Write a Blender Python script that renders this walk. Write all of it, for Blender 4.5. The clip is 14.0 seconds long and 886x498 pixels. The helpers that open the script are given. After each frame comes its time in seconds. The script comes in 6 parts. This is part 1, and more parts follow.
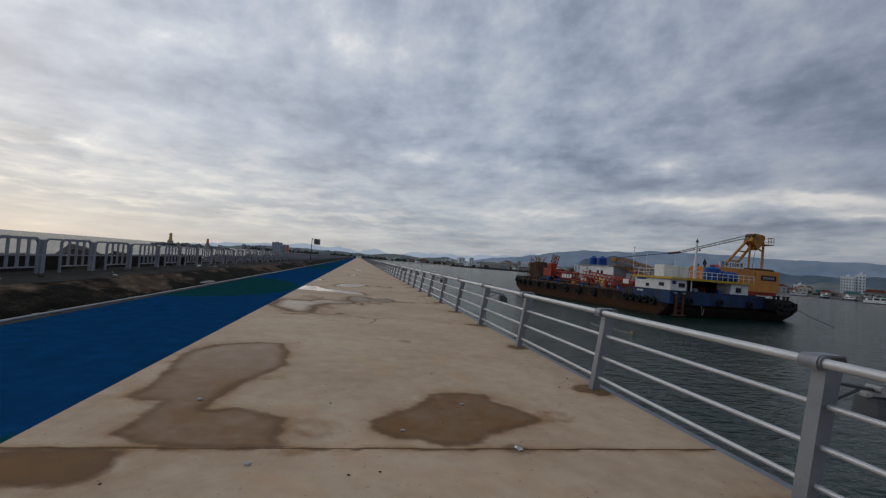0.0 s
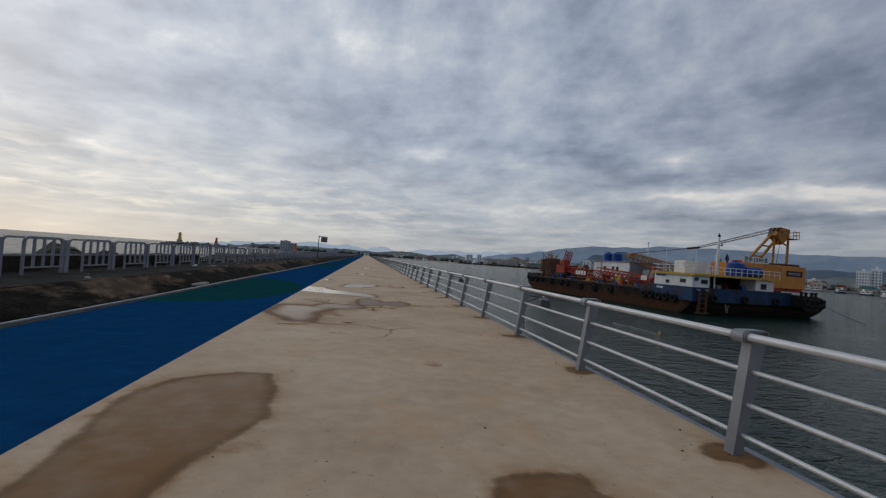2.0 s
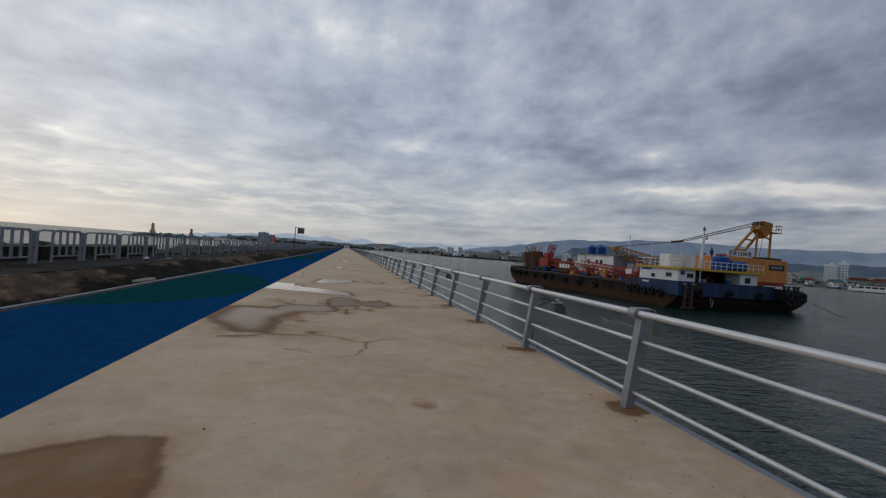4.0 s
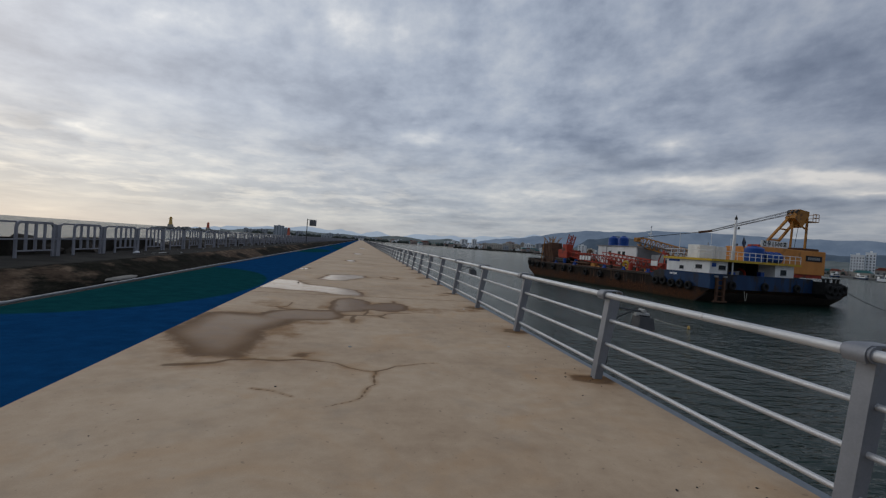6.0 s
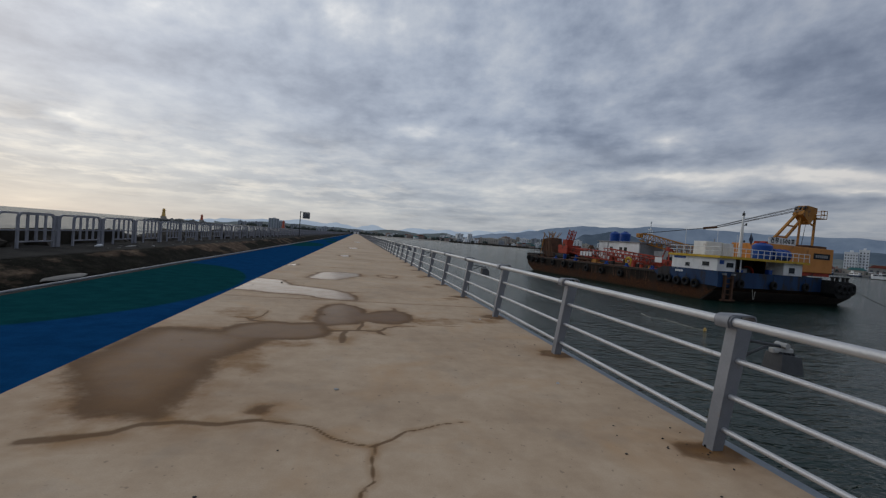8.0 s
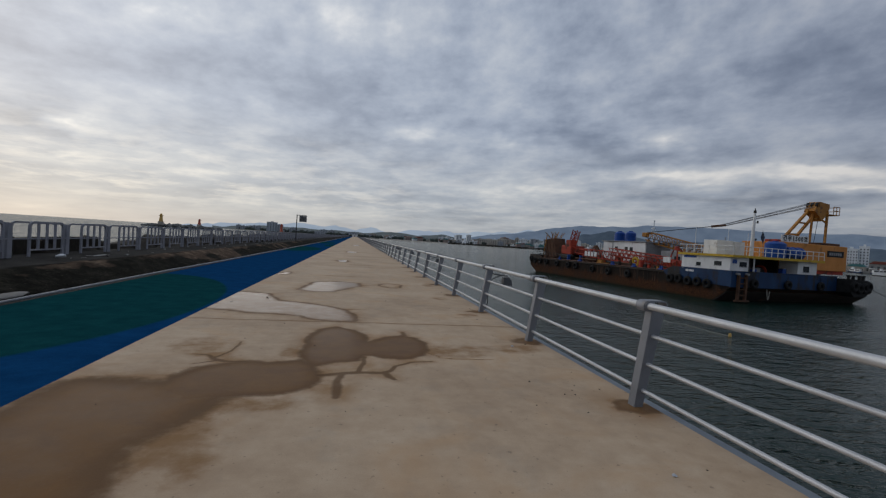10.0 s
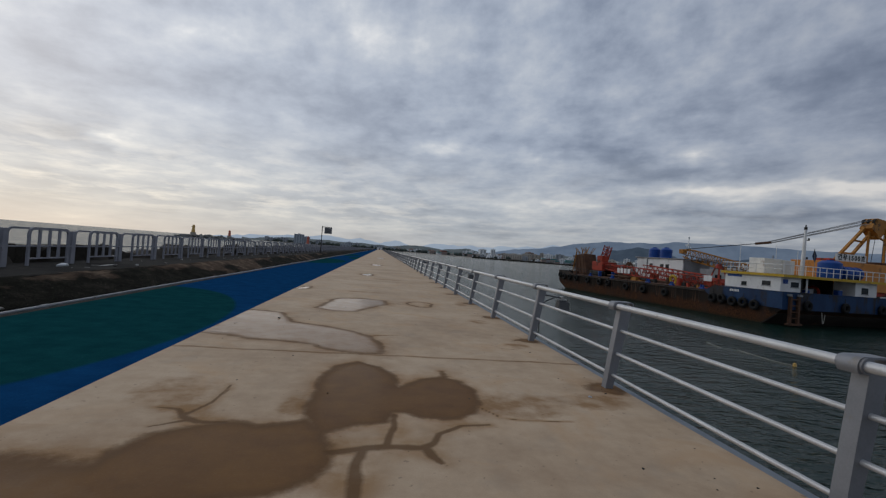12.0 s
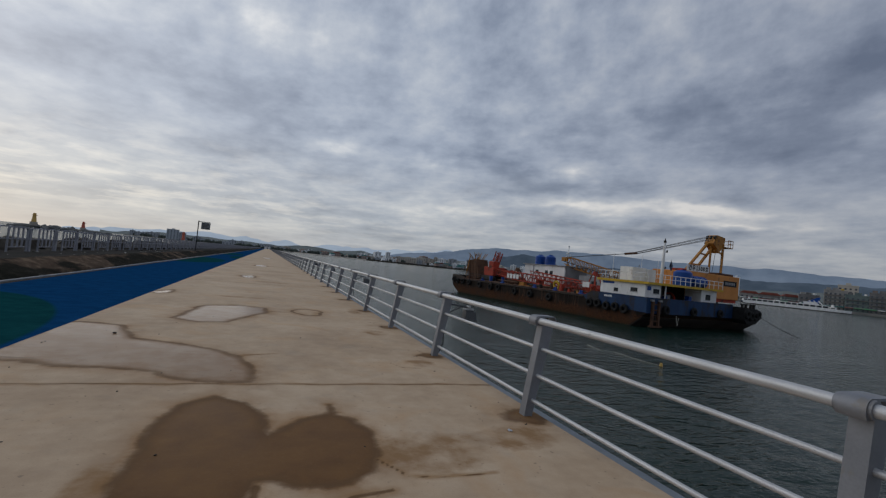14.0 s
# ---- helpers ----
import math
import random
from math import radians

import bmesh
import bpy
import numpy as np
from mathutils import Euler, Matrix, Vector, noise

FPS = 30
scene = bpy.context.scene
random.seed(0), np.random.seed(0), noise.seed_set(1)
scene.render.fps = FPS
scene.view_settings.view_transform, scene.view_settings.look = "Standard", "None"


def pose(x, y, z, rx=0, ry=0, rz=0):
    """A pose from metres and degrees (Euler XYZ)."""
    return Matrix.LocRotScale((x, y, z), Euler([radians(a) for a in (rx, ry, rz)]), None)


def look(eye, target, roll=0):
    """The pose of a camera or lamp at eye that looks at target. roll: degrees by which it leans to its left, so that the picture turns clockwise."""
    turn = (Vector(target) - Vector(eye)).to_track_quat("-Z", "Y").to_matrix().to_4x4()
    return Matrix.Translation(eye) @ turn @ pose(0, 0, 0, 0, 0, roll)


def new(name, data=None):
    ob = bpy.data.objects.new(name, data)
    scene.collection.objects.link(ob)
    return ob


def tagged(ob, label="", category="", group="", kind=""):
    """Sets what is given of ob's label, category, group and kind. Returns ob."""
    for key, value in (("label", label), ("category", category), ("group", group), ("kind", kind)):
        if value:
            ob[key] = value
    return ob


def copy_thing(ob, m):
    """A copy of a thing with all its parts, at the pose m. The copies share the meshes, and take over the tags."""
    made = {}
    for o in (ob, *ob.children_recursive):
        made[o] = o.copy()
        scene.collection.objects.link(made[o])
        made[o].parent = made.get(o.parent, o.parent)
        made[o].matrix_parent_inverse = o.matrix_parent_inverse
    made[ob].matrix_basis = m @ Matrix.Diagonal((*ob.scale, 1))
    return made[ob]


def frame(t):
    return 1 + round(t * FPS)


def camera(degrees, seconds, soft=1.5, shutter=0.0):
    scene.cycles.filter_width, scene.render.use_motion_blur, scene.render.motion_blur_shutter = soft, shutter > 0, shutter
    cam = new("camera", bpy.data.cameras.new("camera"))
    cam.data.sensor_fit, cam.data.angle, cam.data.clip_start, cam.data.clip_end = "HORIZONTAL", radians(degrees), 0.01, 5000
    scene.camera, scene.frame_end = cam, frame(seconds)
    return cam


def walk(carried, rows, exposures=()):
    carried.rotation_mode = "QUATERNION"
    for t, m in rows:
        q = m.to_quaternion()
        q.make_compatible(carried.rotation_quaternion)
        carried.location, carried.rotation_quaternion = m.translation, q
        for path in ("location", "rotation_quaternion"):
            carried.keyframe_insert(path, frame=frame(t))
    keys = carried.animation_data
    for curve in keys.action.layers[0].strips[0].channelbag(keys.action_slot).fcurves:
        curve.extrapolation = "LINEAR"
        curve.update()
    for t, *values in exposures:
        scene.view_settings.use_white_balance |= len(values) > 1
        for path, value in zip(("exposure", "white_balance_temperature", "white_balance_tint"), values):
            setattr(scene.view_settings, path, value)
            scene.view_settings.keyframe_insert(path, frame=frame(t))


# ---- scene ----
cam = camera(88.8, 14.0, 1.25)
PATH = [
    (0, (-2.334, -2.805, 1.569), (-1.971, -0.839, 1.633), 4.5),
    (0.5, (-2.351, -2.25, 1.578), (-1.984, -0.284, 1.625), 4.7),
    (1, (-2.384, -1.767, 1.563), (-2.036, 0.202, 1.593), 4.7),
    (1.5, (-2.358, -1.217, 1.582), (-2.054, 0.76, 1.617), 4.2),
    (2, (-2.413, -0.641, 1.559), (-2.081, 1.331, 1.608), 4.1),
    (2.5, (-2.411, -0.146, 1.552), (-2.007, 1.812, 1.596), 4.2),
    (3, (-2.301, 0.366, 1.579), (-1.893, 2.323, 1.631), 4.3),
    (5.5, (-2.134, 3.142, 1.538), (-1.703, 5.095, 1.506), 4.3),
    (6, (-2.047, 3.721, 1.547), (-1.688, 5.688, 1.53), 4.0),
    (6.5, (-2.062, 4.218, 1.529), (-1.699, 6.185, 1.511), 4.5),
    (7, (-2.08, 4.712, 1.553), (-1.697, 6.675, 1.525), 4.7),
    (7.5, (-2.019, 5.266, 1.543), (-1.638, 7.229, 1.502), 4.6),
    (10, (-2.012, 7.731, 1.602), (-1.627, 9.693, 1.568), 3.7),
    (10.5, (-1.992, 8.242, 1.585), (-1.665, 10.215, 1.554), 3.1),
    (11, (-1.969, 8.681, 1.6), (-1.716, 10.665, 1.589), 4.1),
    (11.5, (-2.089, 9.071, 1.619), (-1.799, 11.049, 1.655), 4.6),
    (12, (-2.057, 9.471, 1.566), (-1.78, 11.452, 1.586), 4.5),
    (12.5, (-1.943, 9.825, 1.578), (-1.68, 11.807, 1.635), 3.2),
    (13, (-1.916, 10.127, 1.571), (-1.668, 12.111, 1.613), 3.6),
    (13.5, (-1.996, 10.388, 1.593), (-1.566, 12.341, 1.625), 5.2),
    (14, (-1.892, 10.588, 1.567), (-1.172, 12.453, 1.642), 5.9),
]
walk(cam, [(t, look(eye, target, roll)) for t, eye, target, roll in PATH])

# ---- light ----
SUN_AZ, SUN_EL = -38.0, 20.0          # degrees right of the pier's line, above the horizon


def sun_vector():
    a, e = radians(SUN_AZ), radians(SUN_EL)
    return Vector((math.sin(a) * math.cos(e), math.cos(a) * math.cos(e), math.sin(e)))


def node(nt, kind, **inputs):
    n = nt.nodes.new(kind)
    for key, value in inputs.items():
        n.inputs[key.replace("_", " ")].default_value = value
    return n


def math_node(nt, op, a, b=None, clamp=False):
    n = nt.nodes.new("ShaderNodeMath")
    n.operation, n.use_clamp = op, clamp
    for i, v in enumerate((a, b)):
        if v is None:
            continue
        if isinstance(v, (int, float)):
            n.inputs[i].default_value = v
        else:
            nt.links.new(v, n.inputs[i])
    return n.outputs[0]


def ramp(nt, fac, stops):
    n = nt.nodes.new("ShaderNodeValToRGB")
    el = n.color_ramp.elements
    while len(el) < len(stops):
        el.new(0.5)
    for e, (p, c) in zip(el, stops):
        e.position = p
        e.color = (*c, 1) if len(c) == 3 else c
    nt.links.new(fac, n.inputs[0])
    return n.outputs[0]


def mix(nt, fac, a, b, mode="MIX"):
    n = nt.nodes.new("ShaderNodeMix")
    n.data_type, n.blend_type = "RGBA", mode
    for sock, v in ((n.inputs["Factor"], fac), (n.inputs[6], a), (n.inputs[7], b)):
        if isinstance(v, (int, float)):
            sock.default_value = v
        elif isinstance(v, tuple):
            sock.default_value = (*v, 1)
        else:
            nt.links.new(v, sock)
    return n.outputs[2]


def noise_at(nt, vec, scale, detail=4.0, rough=0.55, stretch=None, distort=0.0):
    if stretch:
        m = nt.nodes.new("ShaderNodeMapping")
        m.inputs["Scale"].default_value = stretch
        nt.links.new(vec, m.inputs["Vector"])
        vec = m.outputs[0]
    n = node(nt, "ShaderNodeTexNoise", Scale=scale, Detail=detail, Roughness=rough, Distortion=distort)
    nt.links.new(vec, n.inputs["Vector"])
    return n.outputs["Fac"]


# places in the cloud deck: bearing, height, half width, half height, turn (degrees), thinner (+) or thicker (-)
THIN_CLOUD = [
    (-33.9, 11.7, 2.4, 1.8, 17, 0.10), (-27.7, 9.2, 2.0, 1.3, 12, 0.22), (-28.4, 6.0, 4.2, 0.9, 10, 0.18), (-19.7, 8.0, 3.8, 1.4, 9, 0.14), (-16.8, 6.1, 5.5, 1.1, 8, 0.14),
    (-22.2, 21.4, 5.0, 1.8, 16, 0.12), (-5.1, 23.8, 4.5, 2.4, 9, 0.11), (6.2, 13.6, 4.2, 1.3, 5, 0.15), (19.1, 12.8, 2.8, 1.0, 2, 0.14), (26.6, 19.9, 3.6, 2.6, -2, 0.12), (17.0, 25.0, 9.0, 3.5, 0, 0.07),
    (35.8, 13.0, 3.4, 1.0, -2, 0.13), (20.2, 7.0, 7.0, 1.3, 3, 0.16), (37.3, 8.9, 12.0, 0.9, 0, 0.22), (50.9, 9.2, 5.5, 0.6, -2, 0.20), (54.0, 7.4, 5.0, 0.5, -1, 0.18)]
THICK_CLOUD = [
    (-32.2, 8.4, 3.6, 1.1, 13, -0.12), (-1.2, 18.0, 14.0, 3.2, 6, -0.03), (4.8, 15.0, 5.0, 1.1, 5, -0.09), (16.1, 14.6, 4.9, 1.5, 2, -0.10), (26.5, 13.6, 4.4, 1.4, 0, -0.16), (20.0, 18.0, 7.4, 2.6, 0, -0.03),
    (39.9, 18.0, 6.0, 2.8, -6, -0.09), (50.5, 19.5, 6.5, 3.4, -10, -0.10), (-3.4, 11.2, 6.2, 1.2, 7, -0.07), (36.0, 11.3, 11.4, 1.2, -1, -0.12), (41.0, 6.6, 14.0, 0.7, 1, -0.15), (58.0, 14.5, 6.0, 2.6, -7, -0.08), (-26.6, 14.8, 10.5, 2.0, 14, -0.06), (64.0, 22.0, 6.0, 5.0, 0, -0.14)]


def build_world():
    w = bpy.data.worlds.new("overcast_sky")
    scene.world = w
    w.use_nodes = True
    nt = w.node_tree
    nt.nodes.clear()
    out, bg = nt.nodes.new("ShaderNodeOutputWorld"), nt.nodes.new("ShaderNodeBackground")
    sky = nt.nodes.new("ShaderNodeTexSky")
    sky.sky_type, sky.sun_disc = "NISHITA", False
    sky.sun_elevation, sky.sun_rotation = radians(SUN_EL), radians(SUN_AZ)
    tc = nt.nodes.new("ShaderNodeTexCoord")
    sep = nt.nodes.new("ShaderNodeSeparateXYZ")
    nt.links.new(tc.outputs["Generated"], sep.inputs[0])
    x, y, z = sep.outputs
    up = math_node(nt, "MAXIMUM", z, 0.0)
    # cloud plane by bearing and height: banks flatten towards the horizon
    flat, skew = nt.nodes.new("ShaderNodeCombineXYZ"), nt.nodes.new("ShaderNodeCombineXYZ")
    bearing = math_node(nt, "MULTIPLY", math_node(nt, "ARCTAN2", x, y), 180 / math.pi)
    height = math_node(nt, "MULTIPLY", math_node(nt, "ARCSINE", z), 180 / math.pi)
    nt.links.new(bearing, flat.inputs[0])
    nt.links.new(height, flat.inputs[1])
    nt.links.new(math_node(nt, "MULTIPLY", bearing, 0.062), skew.inputs[0])
    rise = math_node(nt, "LOGARITHM", math_node(nt, "ADD", math_node(nt, "MAXIMUM", height, 0.0), 5.0), math.e)
    nt.links.new(math_node(nt, "ADD", math_node(nt, "MULTIPLY", rise, 2.1), math_node(nt, "MULTIPLY", bearing, -0.006)), skew.inputs[1])
    q = skew.outputs[0]
    big = noise_at(nt, q, 0.9, 3.0, 0.45)
    mid = noise_at(nt, q, 2.2, 6.0, 0.56)
    fine = noise_at(nt, q, 7.0, 5.0, 0.58, (0.8, 1.2, 1))
    cloud = math_node(nt, "ADD", math_node(nt, "MULTIPLY", big, 0.26), math_node(nt, "ADD", math_node(nt, "MULTIPLY", mid, 0.36), math_node(nt, "ADD", math_node(nt, "MULTIPLY", fine, 0.13), 0.125)))
    # the day's own cloud banks and thin places, with frayed edges
    shift = nt.nodes.new("ShaderNodeTexNoise")
    for key, v in (("Scale", 3.0), ("Detail", 3.0), ("Roughness", 0.55)):
        shift.inputs[key].default_value = v
    nt.links.new(q, shift.inputs["Vector"])
    cen = nt.nodes.new("ShaderNodeVectorMath")
    cen.operation = "SUBTRACT"
    nt.links.new(shift.outputs["Color"], cen.inputs[0])
    cen.inputs[1].default_value = (0.5, 0.5, 0.5)
    push = nt.nodes.new("ShaderNodeVectorMath")
    push.operation = "MULTIPLY_ADD"
    nt.links.new(cen.outputs[0], push.inputs[0])
    push.inputs[1].default_value = (10.0, 2.4, 0.0)
    nt.links.new(flat.outputs[0], push.inputs[2])
    for az, el, rx, ry, turn, amount in THIN_CLOUD + THICK_CLOUD:
        mp = nt.nodes.new("ShaderNodeMapping")
        mp.vector_type = "TEXTURE"
        mp.inputs["Location"].default_value = (az, el, 0)
        mp.inputs["Rotation"].default_value = (0, 0, radians(turn))
        mp.inputs["Scale"].default_value = (rx * 2.1, ry * 2.1, 1)
        nt.links.new(push.outputs[0], mp.inputs["Vector"])
        gr = nt.nodes.new("ShaderNodeTexGradient")
        gr.gradient_type = "QUADRATIC_SPHERE"
        nt.links.new(mp.outputs[0], gr.inputs[0])
        add = nt.nodes.new("ShaderNodeMath")
        add.operation = "MULTIPLY_ADD"
        nt.links.new(gr.outputs["Fac"], add.inputs[0])
        add.inputs[1].default_value = amount
        nt.links.new(cloud, add.inputs[2])
        cloud = add.outputs[0]
    col = ramp(nt, cloud, ((0.33, (0.165, 0.204, 0.288)), (0.42, (0.250, 0.298, 0.395)), (0.50, (0.365, 0.420, 0.522)), (0.58, (0.50, 0.545, 0.62)), (0.70, (0.84, 0.84, 0.84))))
    # brighter, warmer sky round the veiled sun
    s = sun_vector()
    dot = nt.nodes.new("ShaderNodeVectorMath")
    dot.operation = "DOT_PRODUCT"
    nt.links.new(tc.outputs["Generated"], dot.inputs[0])
    dot.inputs[1].default_value = s
    glow = math_node(nt, "POWER", math_node(nt, "MAXIMUM", dot.outputs["Value"], 0.0), 5.0)
    away = ramp(nt, dot.outputs["Value"], ((0.0, (0.80, 0.79, 0.80)), (0.6, (1, 1, 1))))
    col = mix(nt, 1.0, col, away, "MULTIPLY")
    lit = mix(nt, math_node(nt, "MULTIPLY", glow, 0.38), col, mix(nt, 0.35, col, (1.46, 1.42, 1.34), "ADD"))
    # paler band low over the horizon, with bright rifts in the cloud above it
    low = math_node(nt, "POWER", math_node(nt, "SUBTRACT", 1.0, up, True), 6.5)
    band = ramp(nt, dot.outputs["Value"], ((0.1, (0.05, 0.05, 0.05)), (0.65, (0.18, 0.18, 0.18)), (0.93, (0.54, 0.54, 0.54))))
    lit = mix(nt, math_node(nt, "MULTIPLY", low, band), lit, (0.61, 0.605, 0.61))
    rift = ramp(nt, noise_at(nt, q, 3.4, 6.0, 0.6, (0.9, 1.5, 1), 0.2), ((0.46, (0, 0, 0)), (0.68, (1, 1, 1))))
    near_sun = ramp(nt, dot.outputs["Value"], ((0.1, (0.12, 0.12, 0.12)), (0.65, (0.26, 0.26, 0.26)), (0.93, (0.68, 0.68, 0.68))))
    belt = ramp(nt, up, ((0.02, (0, 0, 0)), (0.07, (1, 1, 1)), (0.14, (0.6, 0.6, 0.6)), (0.22, (0.0, 0.0, 0.0))))
    lit = mix(nt, math_node(nt, "MULTIPLY", math_node(nt, "MULTIPLY", rift, belt), near_sun), lit, (0.97, 0.94, 0.90))
    lit = mix(nt, 1.0, lit, ramp(nt, up, ((0.0, (1.03, 0.985, 0.895)), (0.24, (1, 1, 1)))), "MULTIPLY")
    veil = mix(nt, 0.006, lit, sky.outputs[0], "ADD")
    nt.links.new(veil, bg.inputs["Color"])
    bg.inputs["Strength"].default_value = 0.88
    nt.links.new(bg.outputs[0], out.inputs[0])


build_world()
sun = new("sun", bpy.data.lights.new("sun", "SUN"))
sun.data.energy, sun.data.angle, sun.data.color = 0.75, radians(75), (1.0, 0.95, 0.88)
sun.matrix_world = look(sun_vector() * 50, (0, 0, 0))


# ---- materials ----
def surface(name, a, b, rough=0.7, metal=0.0, scale=1.5, fine=30.0, bump=0.2, spots=None, spec=0.25, rough2=None, stretch=None):
    """A worn surface: two colours over two scales of noise, a fine bump, and rust or dirt spots (colour, amount, scale)."""
    m = bpy.data.materials.new(name)
    m.use_nodes = True
    nt = m.node_tree
    bs = nt.nodes["Principled BSDF"]
    geo = nt.nodes.new("ShaderNodeNewGeometry")
    pos = geo.outputs["Position"]
    n1 = noise_at(nt, pos, scale, 5.0, 0.6, stretch)
    n2 = noise_at(nt, pos, fine, 4.0, 0.6)
    f = math_node(nt, "ADD", math_node(nt, "MULTIPLY", n1, 0.7), math_node(nt, "MULTIPLY", n2, 0.3))
    col = ramp(nt, f, ((0.36, a), (0.64, b)))
    if spots:
        sc, amount, sscale = spots
        n3 = noise_at(nt, pos, sscale, 6.0, 0.65, stretch)
        mask = ramp(nt, n3, ((0.66 - amount, (0, 0, 0)), (0.74 - amount, (1, 1, 1))))
        col = mix(nt, mask, col, sc)
    nt.links.new(col, bs.inputs["Base Color"])
    r = nt.nodes.new("ShaderNodeMapRange")
    nt.links.new(n2, r.inputs[0])
    r.inputs[3].default_value, r.inputs[4].default_value = rough - 0.1, min(1, (rough2 or rough) + 0.1)
    nt.links.new(r.outputs[0], bs.inputs["Roughness"])
    bs.inputs["Metallic"].default_value = metal
    bs.inputs["Specular IOR Level"].default_value = spec
    if bump:
        bn = nt.nodes.new("ShaderNodeBump")
        bn.inputs["Strength"].default_value, bn.inputs["Distance"].default_value = bump, 0.01
        nt.links.new(f, bn.inputs["Height"])
        nt.links.new(bn.outputs[0], bs.inputs["Normal"])
    return m


def concrete_deck():
    """Tan cast concrete with rain pools and rusty brown stains, whose outlines come with the mesh as attributes."""
    m = bpy.data.materials.new("deck_concrete")
    m.use_nodes = True
    nt = m.node_tree
    bs = nt.nodes["Principled BSDF"]
    pos = nt.nodes.new("ShaderNodeNewGeometry").outputs["Position"]
    n1 = noise_at(nt, pos, 0.45, 5.0, 0.6)
    n2 = noise_at(nt, pos, 4.0, 6.0, 0.65)
    n3 = noise_at(nt, pos, 90.0, 3.0, 0.6)
    f = math_node(nt, "ADD", math_node(nt, "MULTIPLY", n1, 0.6), math_node(nt, "MULTIPLY", n2, 0.4))
    base = ramp(nt, f, ((0.34, (0.405, 0.285, 0.183)), (0.5, (0.525, 0.388, 0.258)), (0.66, (0.625, 0.482, 0.338))))
    base = mix(nt, math_node(nt, "MULTIPLY", n3, 0.34), base, (0.18, 0.14, 0.105))
    warm = ramp(nt, noise_at(nt, pos, 0.9, 4.0, 0.6, None, 0.8), ((0.52, (0, 0, 0)), (0.72, (1, 1, 1))))
    base = mix(nt, math_node(nt, "MULTIPLY", warm, 0.5), base, (0.47, 0.29, 0.15))
    cool = ramp(nt, noise_at(nt, pos, 1.7, 5.0, 0.65), ((0.55, (0, 0, 0)), (0.75, (1, 1, 1))))
    base = mix(nt, math_node(nt, "MULTIPLY", cool, 0.35), base, (0.30, 0.26, 0.21))
    specks = ramp(nt, noise_at(nt, pos, 17.0, 2.0, 0.5), ((0.68, (0, 0, 0)), (0.73, (1, 1, 1))))
    base = mix(nt, math_node(nt, "MULTIPLY", specks, 0.45), base, (0.12, 0.09, 0.07))

    def attr(name):
        a = nt.nodes.new("ShaderNodeAttribute")
        a.attribute_name = name
        return a.outputs["Fac"]

    # distance in metres from the shore line of a wet patch, positive inside, with a frayed edge
    fray = math_node(nt, "SUBTRACT", noise_at(nt, pos, 7.0, 6.0, 0.65), 0.5)
    d = math_node(nt, "ADD", math_node(nt, "ADD", attr("shore"), 0.5), math_node(nt, "MULTIPLY", fray, 0.10))
    tone, wet_film = attr("tone"), attr("film")
    blotch = noise_at(nt, pos, 2.3, 5.0, 0.6)
    fringe = ramp(nt, d, ((0.12, (0, 0, 0)), (0.38, (0.35, 0.35, 0.35)), (0.49, (0.95, 0.95, 0.95)), (0.56, (1, 1, 1))))
    spread = ramp(nt, blotch, ((0.38, (0.15, 0.15, 0.15)), (0.6, (1, 1, 1))))
    base = mix(nt, math_node(nt, "MULTIPLY", math_node(nt, "MULTIPLY", fringe, spread), math_node(nt, "MULTIPLY", tone, 1.5, True)), base, (0.24, 0.120, 0.042))
    damp = math_node(nt, "ADD", attr("damp"), math_node(nt, "MULTIPLY", fray, 0.8))
    dampm = ramp(nt, damp, ((0.40, (0, 0, 0)), (0.75, (1, 1, 1))))
    base = mix(nt, math_node(nt, "MULTIPLY", math_node(nt, "MULTIPLY", dampm, spread), 0.85), base, (0.25, 0.138, 0.058))
    poolm = ramp(nt, d, ((0.46, (0, 0, 0)), (0.525, (1, 1, 1))))
    silt = ramp(nt, math_node(nt, "ADD", math_node(nt, "MULTIPLY", blotch, 0.6), math_node(nt, "MULTIPLY", n2, 0.4)), ((0.36, (0.112, 0.050, 0.015)), (0.64, (0.178, 0.092, 0.034))))
    grit = ramp(nt, noise_at(nt, pos, 42.0, 2.0, 0.5), ((0.60, (0, 0, 0)), (0.64, (1, 1, 1))))
    silt = mix(nt, math_node(nt, "MULTIPLY", grit, 0.05), silt, (0.26, 0.22, 0.18))
    base = mix(nt, math_node(nt, "MULTIPLY", math_node(nt, "MULTIPLY", poolm, 0.96), tone), base, silt)
    rim = ramp(nt, d, ((0.445, (0, 0, 0)), (0.497, (1, 1, 1)), (0.53, (0.8, 0.8, 0.8)), (0.60, (0, 0, 0))))
    base = mix(nt, math_node(nt, "MULTIPLY", math_node(nt, "MULTIPLY", rim, math_node(nt, "ADD", math_node(nt, "MULTIPLY", spread, 0.6), 0.4)), 0.7), base, (0.105, 0.060, 0.030))
    crack = math_node(nt, "ADD", attr("crack"), math_node(nt, "MULTIPLY", fray, 0.6))
    crm = ramp(nt, crack, ((0.26, (0, 0, 0)), (0.74, (1, 1, 1))))
    halo = ramp(nt, attr("halo"), ((0.15, (0, 0, 0)), (0.9, (1, 1, 1))))
    base = mix(nt, math_node(nt, "MULTIPLY", math_node(nt, "MULTIPLY", math_node(nt, "MULTIPLY", halo, spread), math_node(nt, "SUBTRACT", 1.0, poolm, True)), 0.75), base, (0.28, 0.155, 0.062))
    base = mix(nt, math_node(nt, "MULTIPLY", crm, 0.82), base, (0.110, 0.056, 0.022))
    nt.links.new(base, bs.inputs["Base Color"])
